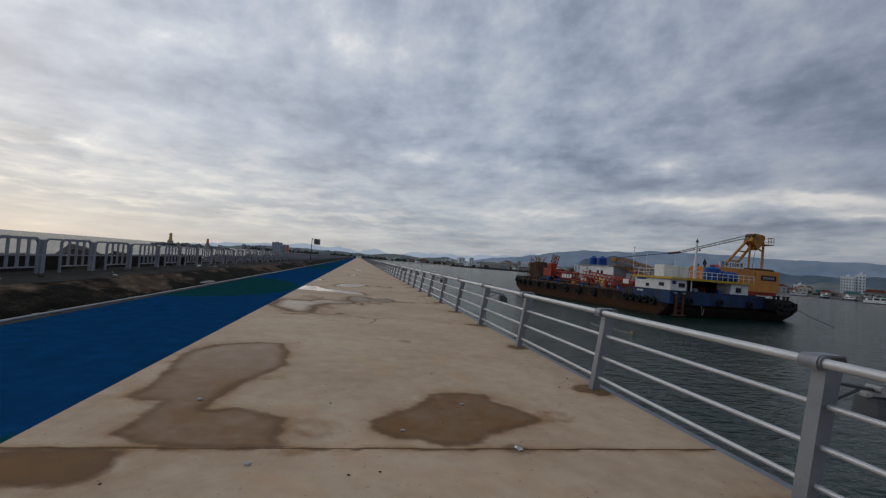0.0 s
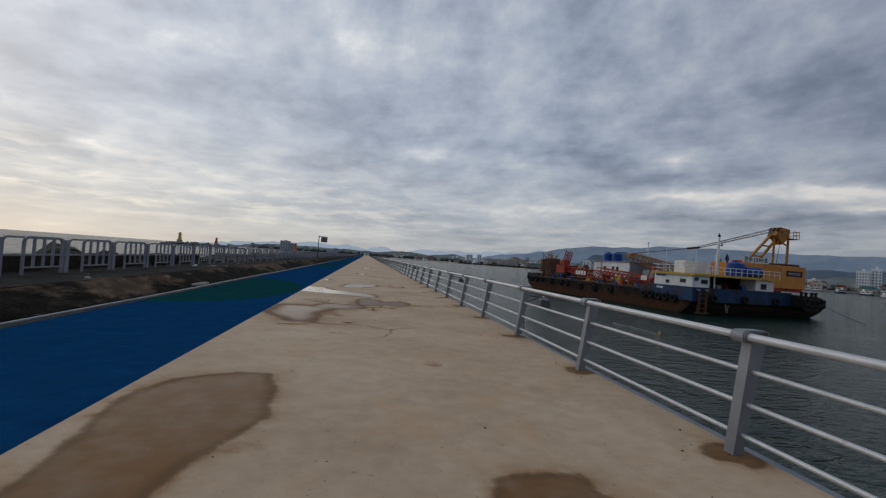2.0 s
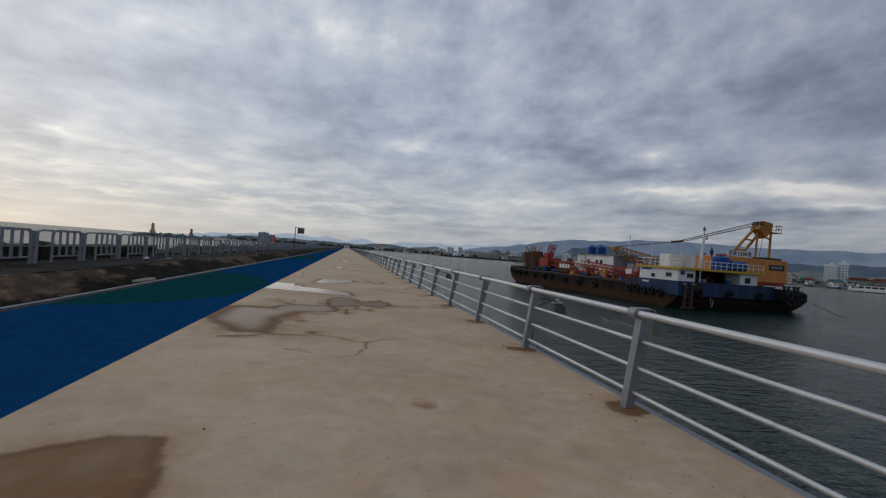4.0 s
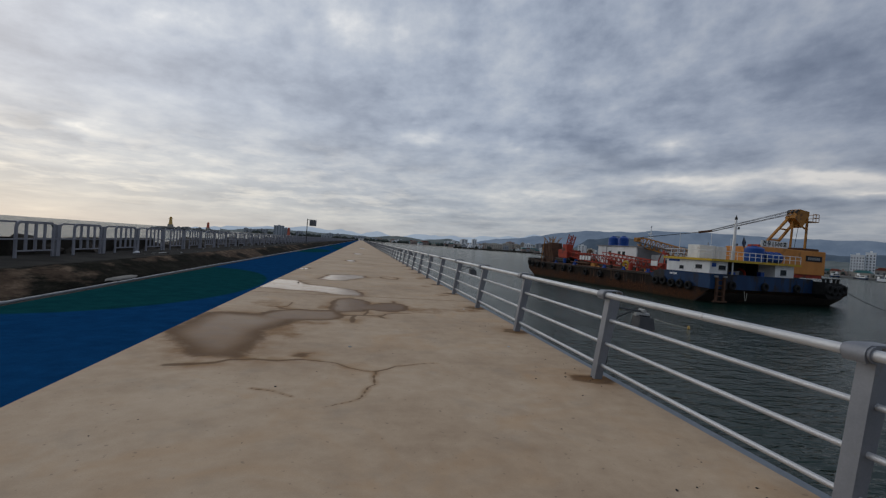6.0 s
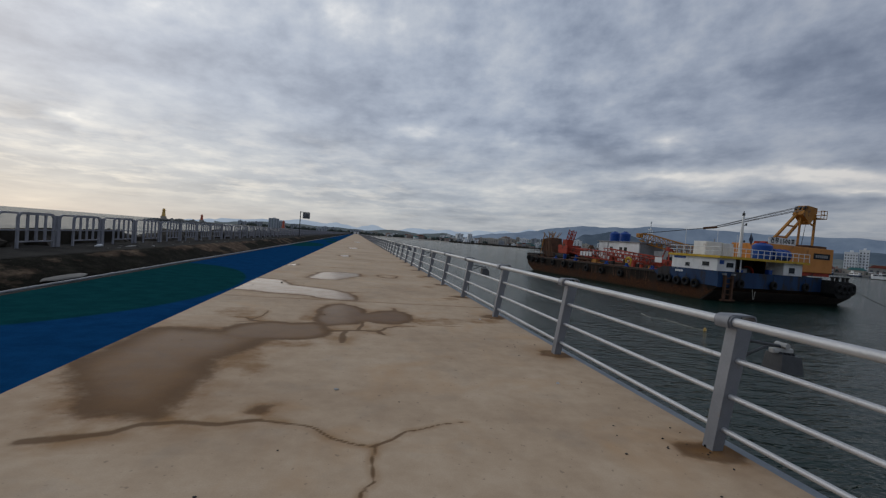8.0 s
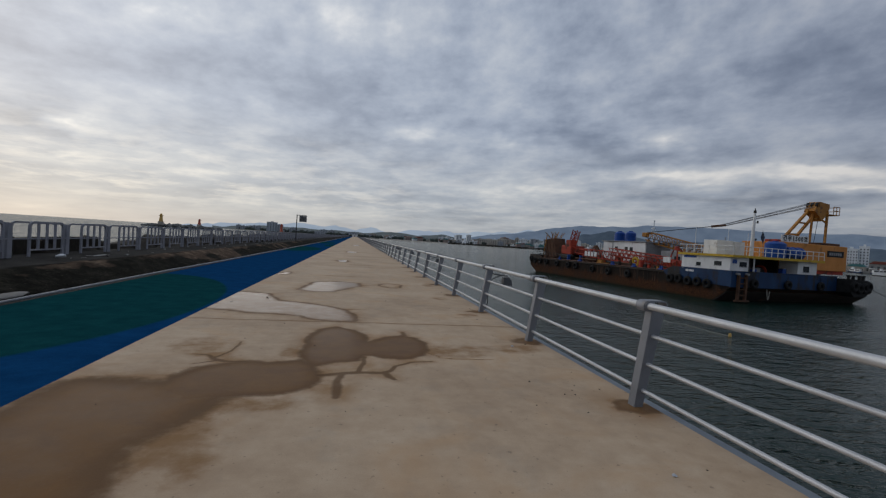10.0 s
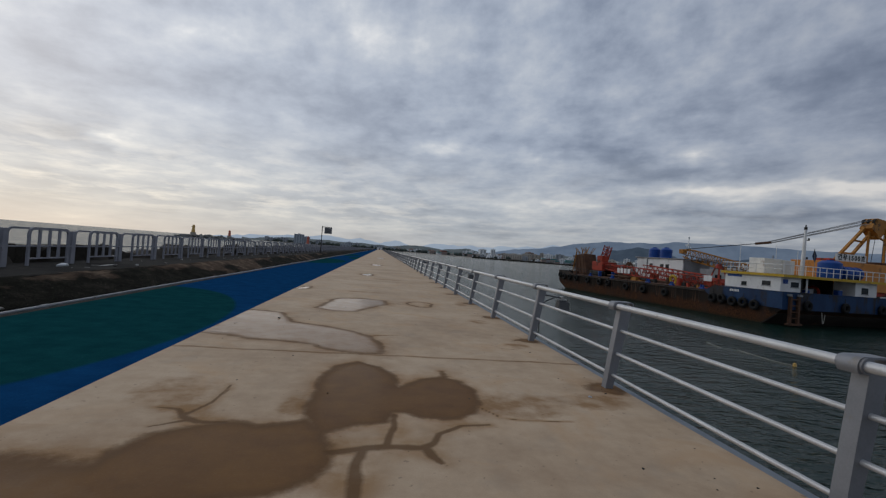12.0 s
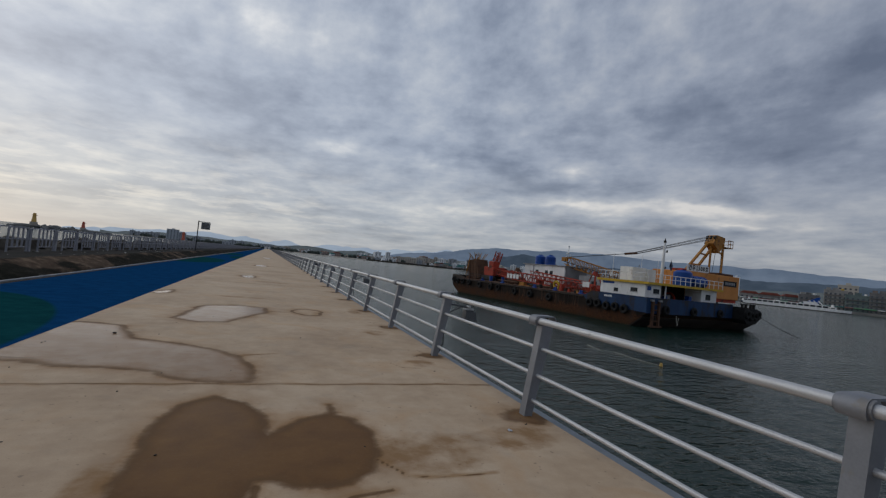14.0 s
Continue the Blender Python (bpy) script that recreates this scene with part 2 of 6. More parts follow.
    nt.links.new(math_node(nt, "ADD", math_node(nt, "MULTIPLY", n2, 0.25), 0.66), bs.inputs["Roughness"])
    bs.inputs["Specular IOR Level"].default_value = 0.12
    deep = math_node(nt, "MULTIPLY", ramp(nt, d, ((0.53, (0, 0, 0)), (0.66, (1, 1, 1)))), wet_film)
    bn = nt.nodes.new("ShaderNodeBump")
    bn.inputs["Distance"].default_value = 0.004
    h = math_node(nt, "SUBTRACT", math_node(nt, "ADD", n3, math_node(nt, "MULTIPLY", n2, 2.0)), math_node(nt, "MULTIPLY", crm, 2.0))
    nt.links.new(h, bn.inputs["Height"])
    nt.links.new(math_node(nt, "MULTIPLY", math_node(nt, "SUBTRACT", 1.0, math_node(nt, "MULTIPLY", deep, 0.9)), 0.45), bn.inputs["Strength"])
    nt.links.new(bn.outputs[0], bs.inputs["Normal"])
    # thin film of rain water over the hollows
    film = nt.nodes.new("ShaderNodeBsdfGlossy")
    film.inputs["Roughness"].default_value = 0.12
    film.inputs["Color"].default_value = (0.9, 0.9, 0.9, 1)
    fr = node(nt, "ShaderNodeFresnel", IOR=1.33)
    mx = nt.nodes.new("ShaderNodeMixShader")
    nt.links.new(math_node(nt, "MULTIPLY", math_node(nt, "MULTIPLY", math_node(nt, "POWER", fr.outputs[0], 2.05), deep), 1.05, True), mx.inputs[0])
    nt.links.new(bs.outputs[0], mx.inputs[1])
    nt.links.new(film.outputs[0], mx.inputs[2])
    nt.links.new(mx.outputs[0], nt.nodes["Material Output"].inputs["Surface"])
    return m


def painted_lane():
    """Blue rubber-grain lane paint with large teal waves (attribute "teal")."""
    m = bpy.data.materials.new("lane_paint")
    m.use_nodes = True
    nt = m.node_tree
    bs = nt.nodes["Principled BSDF"]
    pos = nt.nodes.new("ShaderNodeNewGeometry").outputs["Position"]
    n1, n2 = noise_at(nt, pos, 2.6, 6.0, 0.65), noise_at(nt, pos, 60.0, 3.0, 0.7)
    a = nt.nodes.new("ShaderNodeAttribute")
    a.attribute_name = "teal"
    t = ramp(nt, a.outputs["Fac"], ((0.49, (0, 0, 0)), (0.51, (1, 1, 1))))
    blue = ramp(nt, n1, ((0.3, (0.006, 0.042, 0.122)), (0.7, (0.009, 0.068, 0.19))))
    teal = ramp(nt, n1, ((0.3, (0.006, 0.046, 0.048)), (0.7, (0.010, 0.074, 0.076))))
    col = mix(nt, t, blue, teal)
    col = mix(nt, math_node(nt, "MULTIPLY", n2, 0.5), col, (0.0008, 0.018, 0.035))
    specks = ramp(nt, noise_at(nt, pos, 48.0, 3.0, 0.6), ((0.64, (0, 0, 0)), (0.72, (1, 1, 1))))
    col = mix(nt, math_node(nt, "MULTIPLY", specks, 0.16), col, (0.05, 0.16, 0.24))
    nt.links.new(col, bs.inputs["Base Color"])
    bs.inputs["Roughness"].default_value = 1.0
    bs.inputs["Specular IOR Level"].default_value = 0.0
    bn = nt.nodes.new("ShaderNodeBump")
    bn.inputs["Strength"].default_value, bn.inputs["Distance"].default_value = 0.6, 0.004
    nt.links.new(n2, bn.inputs["Height"])
    nt.links.new(bn.outputs[0], bs.inputs["Normal"])
    return m


def sea_water():
    m = bpy.data.materials.new("sea_water")
    m.use_nodes = True
    nt = m.node_tree
    nt.nodes.remove(nt.nodes["Principled BSDF"])
    out = nt.nodes["Material Output"]
    pos = nt.nodes.new("ShaderNodeNewGeometry").outputs["Position"]
    col = ramp(nt, noise_at(nt, pos, 0.02, 3.0, 0.5), ((0.35, (0.005, 0.019, 0.015)), (0.65, (0.009, 0.028, 0.021))))
    sx = nt.nodes.new("ShaderNodeSeparateXYZ")
    nt.links.new(pos, sx.inputs[0])
    open_sea = math_node(nt, "LESS_THAN", sx.outputs[0], -12.0)
    col = mix(nt, open_sea, col, (0.10, 0.125, 0.13))
    w1 = noise_at(nt, pos, 1.9, 3.0, 0.5, (0.5, 1.0, 1), 0.3)
    w2 = noise_at(nt, pos, 0.22, 3.0, 0.5, (0.7, 1.0, 1))
    w3 = noise_at(nt, pos, 6.5, 3.0, 0.55, (0.6, 1.0, 1), 0.3)
    h = math_node(nt, "ADD", math_node(nt, "MULTIPLY", w3, 0.045), math_node(nt, "ADD", math_node(nt, "MULTIPLY", w1, 0.19), math_node(nt, "MULTIPLY", w2, 0.26)))
    swell = noise_at(nt, pos, 0.12, 4.0, 0.6, (1.0, 0.45, 1))
    h = math_node(nt, "ADD", h, math_node(nt, "MULTIPLY", math_node(nt, "MULTIPLY", swell, 3.2), open_sea))
    bn = nt.nodes.new("ShaderNodeBump")
    bn.inputs["Strength"].default_value, bn.inputs["Distance"].default_value = 0.85, 1.0
    nt.links.new(h, bn.inputs["Height"])
    body, gloss = nt.nodes.new("ShaderNodeBsdfDiffuse"), nt.nodes.new("ShaderNodeBsdfGlossy")
    nt.links.new(col, body.inputs["Color"])
    gloss.inputs["Roughness"].default_value = 0.10
    gloss.inputs["Color"].default_value = (0.92, 0.90, 0.87, 1)
    fr = node(nt, "ShaderNodeFresnel", IOR=1.33)
    for n in (gloss, fr):
        nt.links.new(bn.outputs[0], n.inputs["Normal"])
    mx = nt.nodes.new("ShaderNodeMixShader")
    # wind-ruffled bands scatter the sky's reflection, more so on the open sea
    ruffle = ramp(nt, noise_at(nt, pos, 0.35, 5.0, 0.65, (0.35, 0.8, 1)), ((0.38, (0, 0, 0)), (0.62, (1, 1, 1))))
    loss = math_node(nt, "ADD", math_node(nt, "MULTIPLY", ruffle, 0.10), math_node(nt, "MULTIPLY", open_sea, math_node(nt, "ADD", math_node(nt, "MULTIPLY", ruffle, 0.24), 0.36)))
    nt.links.new(math_node(nt, "MULTIPLY", fr.outputs[0], math_node(nt, "SUBTRACT", 0.82, loss)), mx.inputs[0])
    nt.links.new(body.outputs[0], mx.inputs[1])
    nt.links.new(gloss.outputs[0], mx.inputs[2])
    nt.links.new(mx.outputs[0], out.inputs["Surface"])
    return m


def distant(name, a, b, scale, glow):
    """Far hills: haze is painted into the plain backdrop colour, with emission added."""
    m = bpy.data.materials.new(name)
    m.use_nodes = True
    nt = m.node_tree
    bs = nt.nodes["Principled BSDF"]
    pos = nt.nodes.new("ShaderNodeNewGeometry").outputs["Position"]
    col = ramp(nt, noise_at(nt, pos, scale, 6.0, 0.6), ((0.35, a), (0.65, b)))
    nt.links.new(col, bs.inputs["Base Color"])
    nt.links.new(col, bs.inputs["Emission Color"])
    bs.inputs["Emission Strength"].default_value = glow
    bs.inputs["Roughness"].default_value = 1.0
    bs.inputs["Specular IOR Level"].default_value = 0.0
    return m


def hull_plate():
    """Black hull paint over rust-brown bottom, meeting in a ragged line, with rust runs down the plates."""
    m = bpy.data.materials.new("hull_plate")
    m.use_nodes = True
    nt = m.node_tree
    bs = nt.nodes["Principled BSDF"]
    pos = nt.nodes.new("ShaderNodeNewGeometry").outputs["Position"]
    sep = nt.nodes.new("ShaderNodeSeparateXYZ")
    nt.links.new(pos, sep.inputs[0])
    coarse = noise_at(nt, pos, 0.5, 6.0, 0.65, (1, 1, 0.5))
    runs = noise_at(nt, pos, 2.2, 5.0, 0.65, (1, 1, 0.09))
    grain = noise_at(nt, pos, 6.0, 5.0, 0.65)
    black = ramp(nt, coarse, ((0.35, (0.012, 0.010, 0.009)), (0.65, (0.032, 0.024, 0.019))))
    rust = ramp(nt, grain, ((0.30, (0.022, 0.012, 0.008)), (0.5, (0.056, 0.025, 0.013)), (0.72, (0.115, 0.050, 0.022))))
    rust = mix(nt, ramp(nt, coarse, ((0.5, (0, 0, 0)), (0.66, (0.8, 0.8, 0.8)))), rust, (0.04, 0.026, 0.02))
    line = math_node(nt, "ADD", math_node(nt, "ADD", sep.outputs[2], 2.05), math_node(nt, "MULTIPLY", math_node(nt, "SUBTRACT", runs, 0.5), 2.4))
    col = mix(nt, ramp(nt, line, ((0.2, (0, 0, 0)), (0.75, (1, 1, 1)))), rust, black)
    streak = ramp(nt, runs, ((0.58, (0, 0, 0)), (0.72, (1, 1, 1))))
    col = mix(nt, math_node(nt, "MULTIPLY", streak, 0.5), col, (0.095, 0.042, 0.02))
    slime = ramp(nt, math_node(nt, "ADD", math_node(nt, "ADD", sep.outputs[2], 2.9), math_node(nt, "MULTIPLY", grain, 0.3)), ((0.25, (1, 1, 1)), (0.55, (0, 0, 0))))
    col = mix(nt, math_node(nt, "MULTIPLY", slime, 0.8), col, (0.018, 0.018, 0.012))
    nt.links.new(col, bs.inputs["Base Color"])
    bs.inputs["Roughness"].default_value = 0.85
    bs.inputs["Specular IOR Level"].default_value = 0.07
    bn = nt.nodes.new("ShaderNodeBump")
    bn.inputs["Strength"].default_value, bn.inputs["Distance"].default_value = 0.5, 0.03
    nt.links.new(coarse, bn.inputs["Height"])
    nt.links.new(bn.outputs[0], bs.inputs["Normal"])
    return m


def slope_face():
    """Black mossy concrete, broken open to tan stone in patches low down, with pale bits of straw and shell."""
    m = bpy.data.materials.new("eroded_slope")
    m.use_nodes = True
    nt = m.node_tree
    bs = nt.nodes["Principled BSDF"]
    pos = nt.nodes.new("ShaderNodeNewGeometry").outputs["Position"]
    sep = nt.nodes.new("ShaderNodeSeparateXYZ")
    nt.links.new(pos, sep.inputs[0])
    n1 = noise_at(nt, pos, 2.2, 7.0, 0.7, (1, 0.6, 1.6))
    n2 = noise_at(nt, pos, 22.0, 4.0, 0.7)
    moss = ramp(nt, math_node(nt, "ADD", math_node(nt, "MULTIPLY", n1, 0.6), math_node(nt, "MULTIPLY", n2, 0.4)), ((0.36, (0.003, 0.003, 0.002)), (0.5, (0.010, 0.0098, 0.007)), (0.66, (0.038, 0.033, 0.025))))
    stone = ramp(nt, n1, ((0.3, (0.045, 0.031, 0.022)), (0.5, (0.085, 0.058, 0.040)), (0.68, (0.20, 0.145, 0.10))))
    broken = noise_at(nt, pos, 0.33, 6.0, 0.62, (1.0, 0.55, 2.4))
    for mid_y, half in ((13.5, 4.5), (31.5, 7.5), (52.0, 9.0)):
        off = math_node(nt, "ABSOLUTE", math_node(nt, "SUBTRACT", sep.outputs[1], mid_y))
        near = math_node(nt, "SUBTRACT", 1.0, math_node(nt, "DIVIDE", off, half), True)
        broken = math_node(nt, "ADD", broken, math_node(nt, "MULTIPLY", near, 0.17))
    mask = ramp(nt, math_node(nt, "ADD", broken, math_node(nt, "MULTIPLY", sep.outputs[2], 0.25)), ((0.635, (0, 0, 0)), (0.69, (1, 1, 1))))
    col = mix(nt, mask, moss, stone)
    bits = ramp(nt, noise_at(nt, pos, 34.0, 2.0, 0.5, (1, 0.35, 1)), ((0.70, (0, 0, 0)), (0.74, (1, 1, 1))))
    col = mix(nt, math_node(nt, "MULTIPLY", bits, 0.5), col, (0.17, 0.15, 0.115))
    nt.links.new(col, bs.inputs["Base Color"])
    bs.inputs["Roughness"].default_value = 1.0
    bs.inputs["Specular IOR Level"].default_value = 0.03
    bn = nt.nodes.new("ShaderNodeBump")
    bn.inputs["Strength"].default_value, bn.inputs["Distance"].default_value = 1.0, 0.05
    nt.links.new(n1, bn.inputs["Height"])
    nt.links.new(bn.outputs[0], bs.inputs["Normal"])
    return m


HULL = hull_plate()
CONCRETE = concrete_deck()
LANE = painted_lane()
WATER = sea_water()
GALV = surface("galvanised_grey", (0.170, 0.178, 0.195), (0.24, 0.248, 0.265), 0.5, 0.35, 2.0, 60, 0.05, ((0.20, 0.19, 0.18), 0.04, 5))
RAILTUBE = surface("brushed_rail_tube", (0.43, 0.435, 0.44), (0.55, 0.555, 0.56), 0.42, 0.35, 2.0, 80, 0.04, ((0.36, 0.35, 0.34), 0.03, 6))
STRIP = surface("edge_strip_blue_grey", (0.15, 0.175, 0.20), (0.21, 0.237, 0.262), 0.7, 0.0, 3, 40, 0.2)
PIERWALL = surface("pier_wall_concrete", (0.10, 0.10, 0.09), (0.22, 0.21, 0.19), 0.85, 0, 0.7, 12, 0.4)
SLOPE = slope_face()
ASPHALT = surface("dark_walkway", (0.010, 0.010, 0.0095), (0.032, 0.031, 0.029), 0.95, 0, 0.8, 40, 0.4, ((0.06, 0.058, 0.054), 0.0, 1.3), 0.04)
GUTTER = surface("gutter_dirt", (0.006, 0.005, 0.004), (0.022, 0.018, 0.014), 0.95, 0, 2, 20, 0.3)
PIPE = surface("grey_pipe", (0.19, 0.20, 0.215), (0.30, 0.31, 0.33), 0.5, 0.1, 1.5, 30, 0.1, ((0.12, 0.11, 0.10), 0.05, 3))
PALE = surface("pale_concrete_scrap", (0.30, 0.30, 0.29), (0.45, 0.45, 0.43), 0.85, 0, 5, 40, 0.3)
FENCE = surface("fence_lilac_grey", (0.19, 0.195, 0.22), (0.27, 0.275, 0.305), 0.6, 0.1, 2, 50, 0.05, ((0.15, 0.14, 0.13), 0.03, 4))
ROCK = surface("wet_rock", (0.016, 0.0145, 0.012), (0.055, 0.047, 0.038), 0.9, 0, 1.2, 15, 0.8, None, 0.15)
SEAWALL = surface("stained_sea_wall", (0.014, 0.0125, 0.0105), (0.045, 0.040, 0.033), 0.95, 0, 1.1, 18, 0.5, ((0.075, 0.062, 0.048), 0.03, 1.6), 0.05)
FOAM = surface("surf_foam", (0.55, 0.57, 0.58), (0.75, 0.77, 0.78), 0.9, 0, 2, 20, 0.3)


# ---- building tools ----
class Shape:
    """Collects vertices and faces of one mesh."""

    def __init__(self):
        self.v, self.f, self.smooth = [], [], False

    def add(self, verts, faces):
        n = len(self.v)
        self.v += [tuple(p) for p in verts]
        self.f += [tuple(n + i for i in f) for f in faces]
        return self

    def hexa(self, p):
        """Eight corners: four below, four above, counter-clockwise seen from above."""
        return self.add(p, [(3, 2, 1, 0), (4, 5, 6, 7), (0, 1, 5, 4), (1, 2, 6, 5), (2, 3, 7, 6), (3, 0, 4, 7)])

    def box(self, x0, x1, y0, y1, z0, z1, c=0.0):
        if c <= 0:
            return self.hexa([(x0, y0, z0), (x1, y0, z0), (x1, y1, z0), (x0, y1, z0), (x0, y0, z1), (x1, y0, z1), (x1, y1, z1), (x0, y1, z1)])
        ring = lambda z, k: [(x0 + c + k, y0 + k, z), (x1 - c - k, y0 + k, z), (x1 - k, y0 + c + k, z), (x1 - k, y1 - c - k, z), (x1 - c - k, y1 - k, z), (x0 + c + k, y1 - k, z), (x0 + k, y1 - c - k, z), (x0 + k, y0 + c + k, z)]
        rings = [ring(z0, c * 0.8), ring(z0 + c, 0), ring(z1 - c, 0), ring(z1, c * 0.8)]
        fs = [tuple(range(7, -1, -1)), tuple(range(24, 32))]
        for k in range(3):
            fs += [(8 * k + i, 8 * k + (i + 1) % 8, 8 * k + 8 + (i + 1) % 8, 8 * k + 8 + i) for i in range(8)]
        return self.add(sum(rings, []), fs)

    def tube(self, p0, p1, r, n=8, r1=None, caps=True):
        p0, p1 = Vector(p0), Vector(p1)
        w = (p1 - p0).normalized()
        u = w.orthogonal().normalized()
        q = w.cross(u)
        r1 = r if r1 is None else r1
        vs = []
        for p, rr in ((p0, r), (p1, r1)):
            vs += [p + rr * (math.cos(2 * math.pi * i / n) * u + math.sin(2 * math.pi * i / n) * q) for i in range(n)]
        fs = [(i, (i + 1) % n, n + (i + 1) % n, n + i) for i in range(n)]
        if caps:
            fs += [tuple(range(n - 1, -1, -1)), tuple(range(n, 2 * n))]
        return self.add(vs, fs)

    def path(self, pts, r, n=6):
        for a, b in zip(pts, pts[1:]):
            self.tube(a, b, r, n)
        return self

    def sweep(self, pts, w, d, side):
        """A flat bar of width w (across, in the plane) and depth d (along side) that follows pts."""
        pts, side = [Vector(p) for p in pts], Vector(side).normalized()
        vs, fs = [], []
        for i, p in enumerate(pts):
            t = (pts[min(i + 1, len(pts) - 1)] - pts[max(i - 1, 0)]).normalized()
            u = t.cross(side).normalized()
            vs += [p + u * w / 2 + side * d / 2, p - u * w / 2 + side * d / 2, p - u * w / 2 - side * d / 2, p + u * w / 2 - side * d / 2]
        for i in range(len(pts) - 1):
            a = 4 * i
            fs += [(a + k, a + (k + 1) % 4, a + 4 + (k + 1) % 4, a + 4 + k) for k in range(4)]
        m = 4 * (len(pts) - 1)
        fs += [(3, 2, 1, 0), (m, m + 1, m + 2, m + 3)]
        return self.add(vs, fs)

    def prism(self, outline, axis, lo, hi):
        """A flat outline of (a, b) pairs drawn out along axis 0, 1 or 2 from lo to hi."""
        put = {0: lambda a, b, c: (c, a, b), 1: lambda a, b, c: (a, c, b), 2: lambda a, b, c: (a, b, c)}[axis]
        n = len(outline)
        vs = [put(a, b, lo) for a, b in outline] + [put(a, b, hi) for a, b in outline]
        fs = [tuple(range(n - 1, -1, -1)), tuple(range(n, 2 * n))] + [(i, (i + 1) % n, n + (i + 1) % n, n + i) for i in range(n)]
        return self.add(vs, fs)

    def torus(self, c, axis, R, r, n=16, k=8):
        c, w = Vector(c), Vector(axis).normalized()
        u = w.orthogonal().normalized()
        q = w.cross(u)
        vs, fs = [], []
        for i in range(n):
            a = 2 * math.pi * i / n
            d = math.cos(a) * u + math.sin(a) * q
            vs += [c + d * (R + r * math.cos(2 * math.pi * j / k)) + w * r * math.sin(2 * math.pi * j / k) for j in range(k)]
            fs += [(i * k + j, ((i + 1) % n) * k + j, ((i + 1) % n) * k + (j + 1) % k, i * k + (j + 1) % k) for j in range(k)]
        return self.add(vs, fs)

    def lattice(self, p0, p1, w, h, bays, r, up=(0, 0, 1), taper=1.0):
        """A square lattice girder with four chords and zigzag lacing."""
        p0, p1 = Vector(p0), Vector(p1)
        t = (p1 - p0).normalized()
        s = t.cross(Vector(up)).normalized()
        n = s.cross(t)
        def at(i, k):
            f = i / bays
            g = taper if i in (0, bays) else 1.0
            return p0.lerp(p1, f) + s * (w / 2 * g * (1, 1, -1, -1)[k]) + n * (h / 2 * g * (1, -1, -1, 1)[k])
        for k in range(4):
            for i in range(bays):
                self.tube(at(i, k), at(i + 1, k), r, 5)
                self.tube(at(i, k), at(i + 1, (k + 1) % 4), r * 0.6, 4)
                self.tube(at(i, k), at(i, (k + 1) % 4), r * 0.6, 4)
        return self

    def mesh(self, name, material, smooth=False):
        me = bpy.data.meshes.new(name)
        me.from_pydata(self.v, [], self.f)
        bm = bmesh.new()
        bm.from_mesh(me)
        bmesh.ops.recalc_face_normals(bm, faces=bm.faces)
        bm.to_mesh(me)
        bm.free()
        if smooth:
            me.polygons.foreach_set("use_smooth", [True] * len(me.polygons))
            me.set_sharp_from_angle(angle=radians(40))
        me.materials.append(material)
        return me


def thing(name, m, label, category, group="", kind=""):
    ob = new(name)
    ob.matrix_world = m
    ob.empty_display_size = 0.1
    return tagged(ob, label, category, group, kind)


def part(name, shape, material, parent, label="", smooth=False):
    ob = new(name, shape.mesh(name, material, smooth))
    ob.parent = parent
    if label:
        tagged(ob, label)
    return ob


def solid(name, shape, material, label, category="", group="", kind="", smooth=False, m=None):
    ob = new(name, shape.mesh(name, material, smooth))
    if m is not None:
        ob.matrix_world = m
    return tagged(ob, label, category, group, kind)


# ---- setting ----
WATER_Z = -2.8
DECK_L, DECK_R, LANE_L = -4.79, 1.17, -7.97
END_Y = 690.0
JOINT0, SLAB = 1.0, 15.2

solid("water", Shape().add([(-4800, -4800, WATER_Z), (4800, -4800, WATER_Z), (4800, 4800, WATER_Z), (-4800, 4800, WATER_Z)], [(0, 1, 2, 3)]), WATER,
      "dark green rippled harbour and sea water", "water", kind="structure")

WET, RINGS, CRACKS = [], [], []


def wet(tone, film, *outline, crisp=1.0):
    """A wet patch: how brown it is, how much standing water it holds, its shore line, and how crisp that is."""
    WET.append((tone, film, outline, crisp))


def crack(w0, w1, *line):
    """A dirt-filled crack that narrows from half width w0 to w1."""
    CRACKS.append((w0, w1, line))


def pond(x, y, rx, ry, tone, film, seed):
    """A roundish far pool with an uneven shore."""
    k = [1 + 0.45 * noise.noise((1.3 * math.cos(a) + seed, 1.3 * math.sin(a), 0)) for a in [2 * math.pi * i / 18 for i in range(18)]]
    wet(tone, film, *[(x + rx * k[i] * math.cos(2 * math.pi * i / 18), y + ry * k[i] * math.sin(2 * math.pi * i / 18)) for i in range(18)])


# by the first joint
wet(0.72, 0.6, (-4.62, 3.72), (-4.64, 4.49), (-4.38, 4.99), (-3.85, 5.31), (-3.48, 5.25), (-3.33, 4.76), (-3.21, 3.81), (-3.37, 3.27), (-3.54, 2.85), (-3.63, 2.51), (-3.68, 1.94), (-3.61, 1.86), (-3.4, 1.96), (-3.19, 1.83), (-2.91, 1.69), (-2.91, 1.41), (-2.9, 1.22), (-2.79, 1.0),
    (-3.22, 1.0), (-3.65, 1.05), (-3.94, 1.12), (-4.17, 1.27), (-4.1, 1.44), (-4.08, 1.64), (-4.13, 1.94), (-4.1, 2.12), (-4.27, 2.16), (-4.46, 2.24), (-4.45, 2.58), (-4.46, 2.97), (-4.5, 3.31))
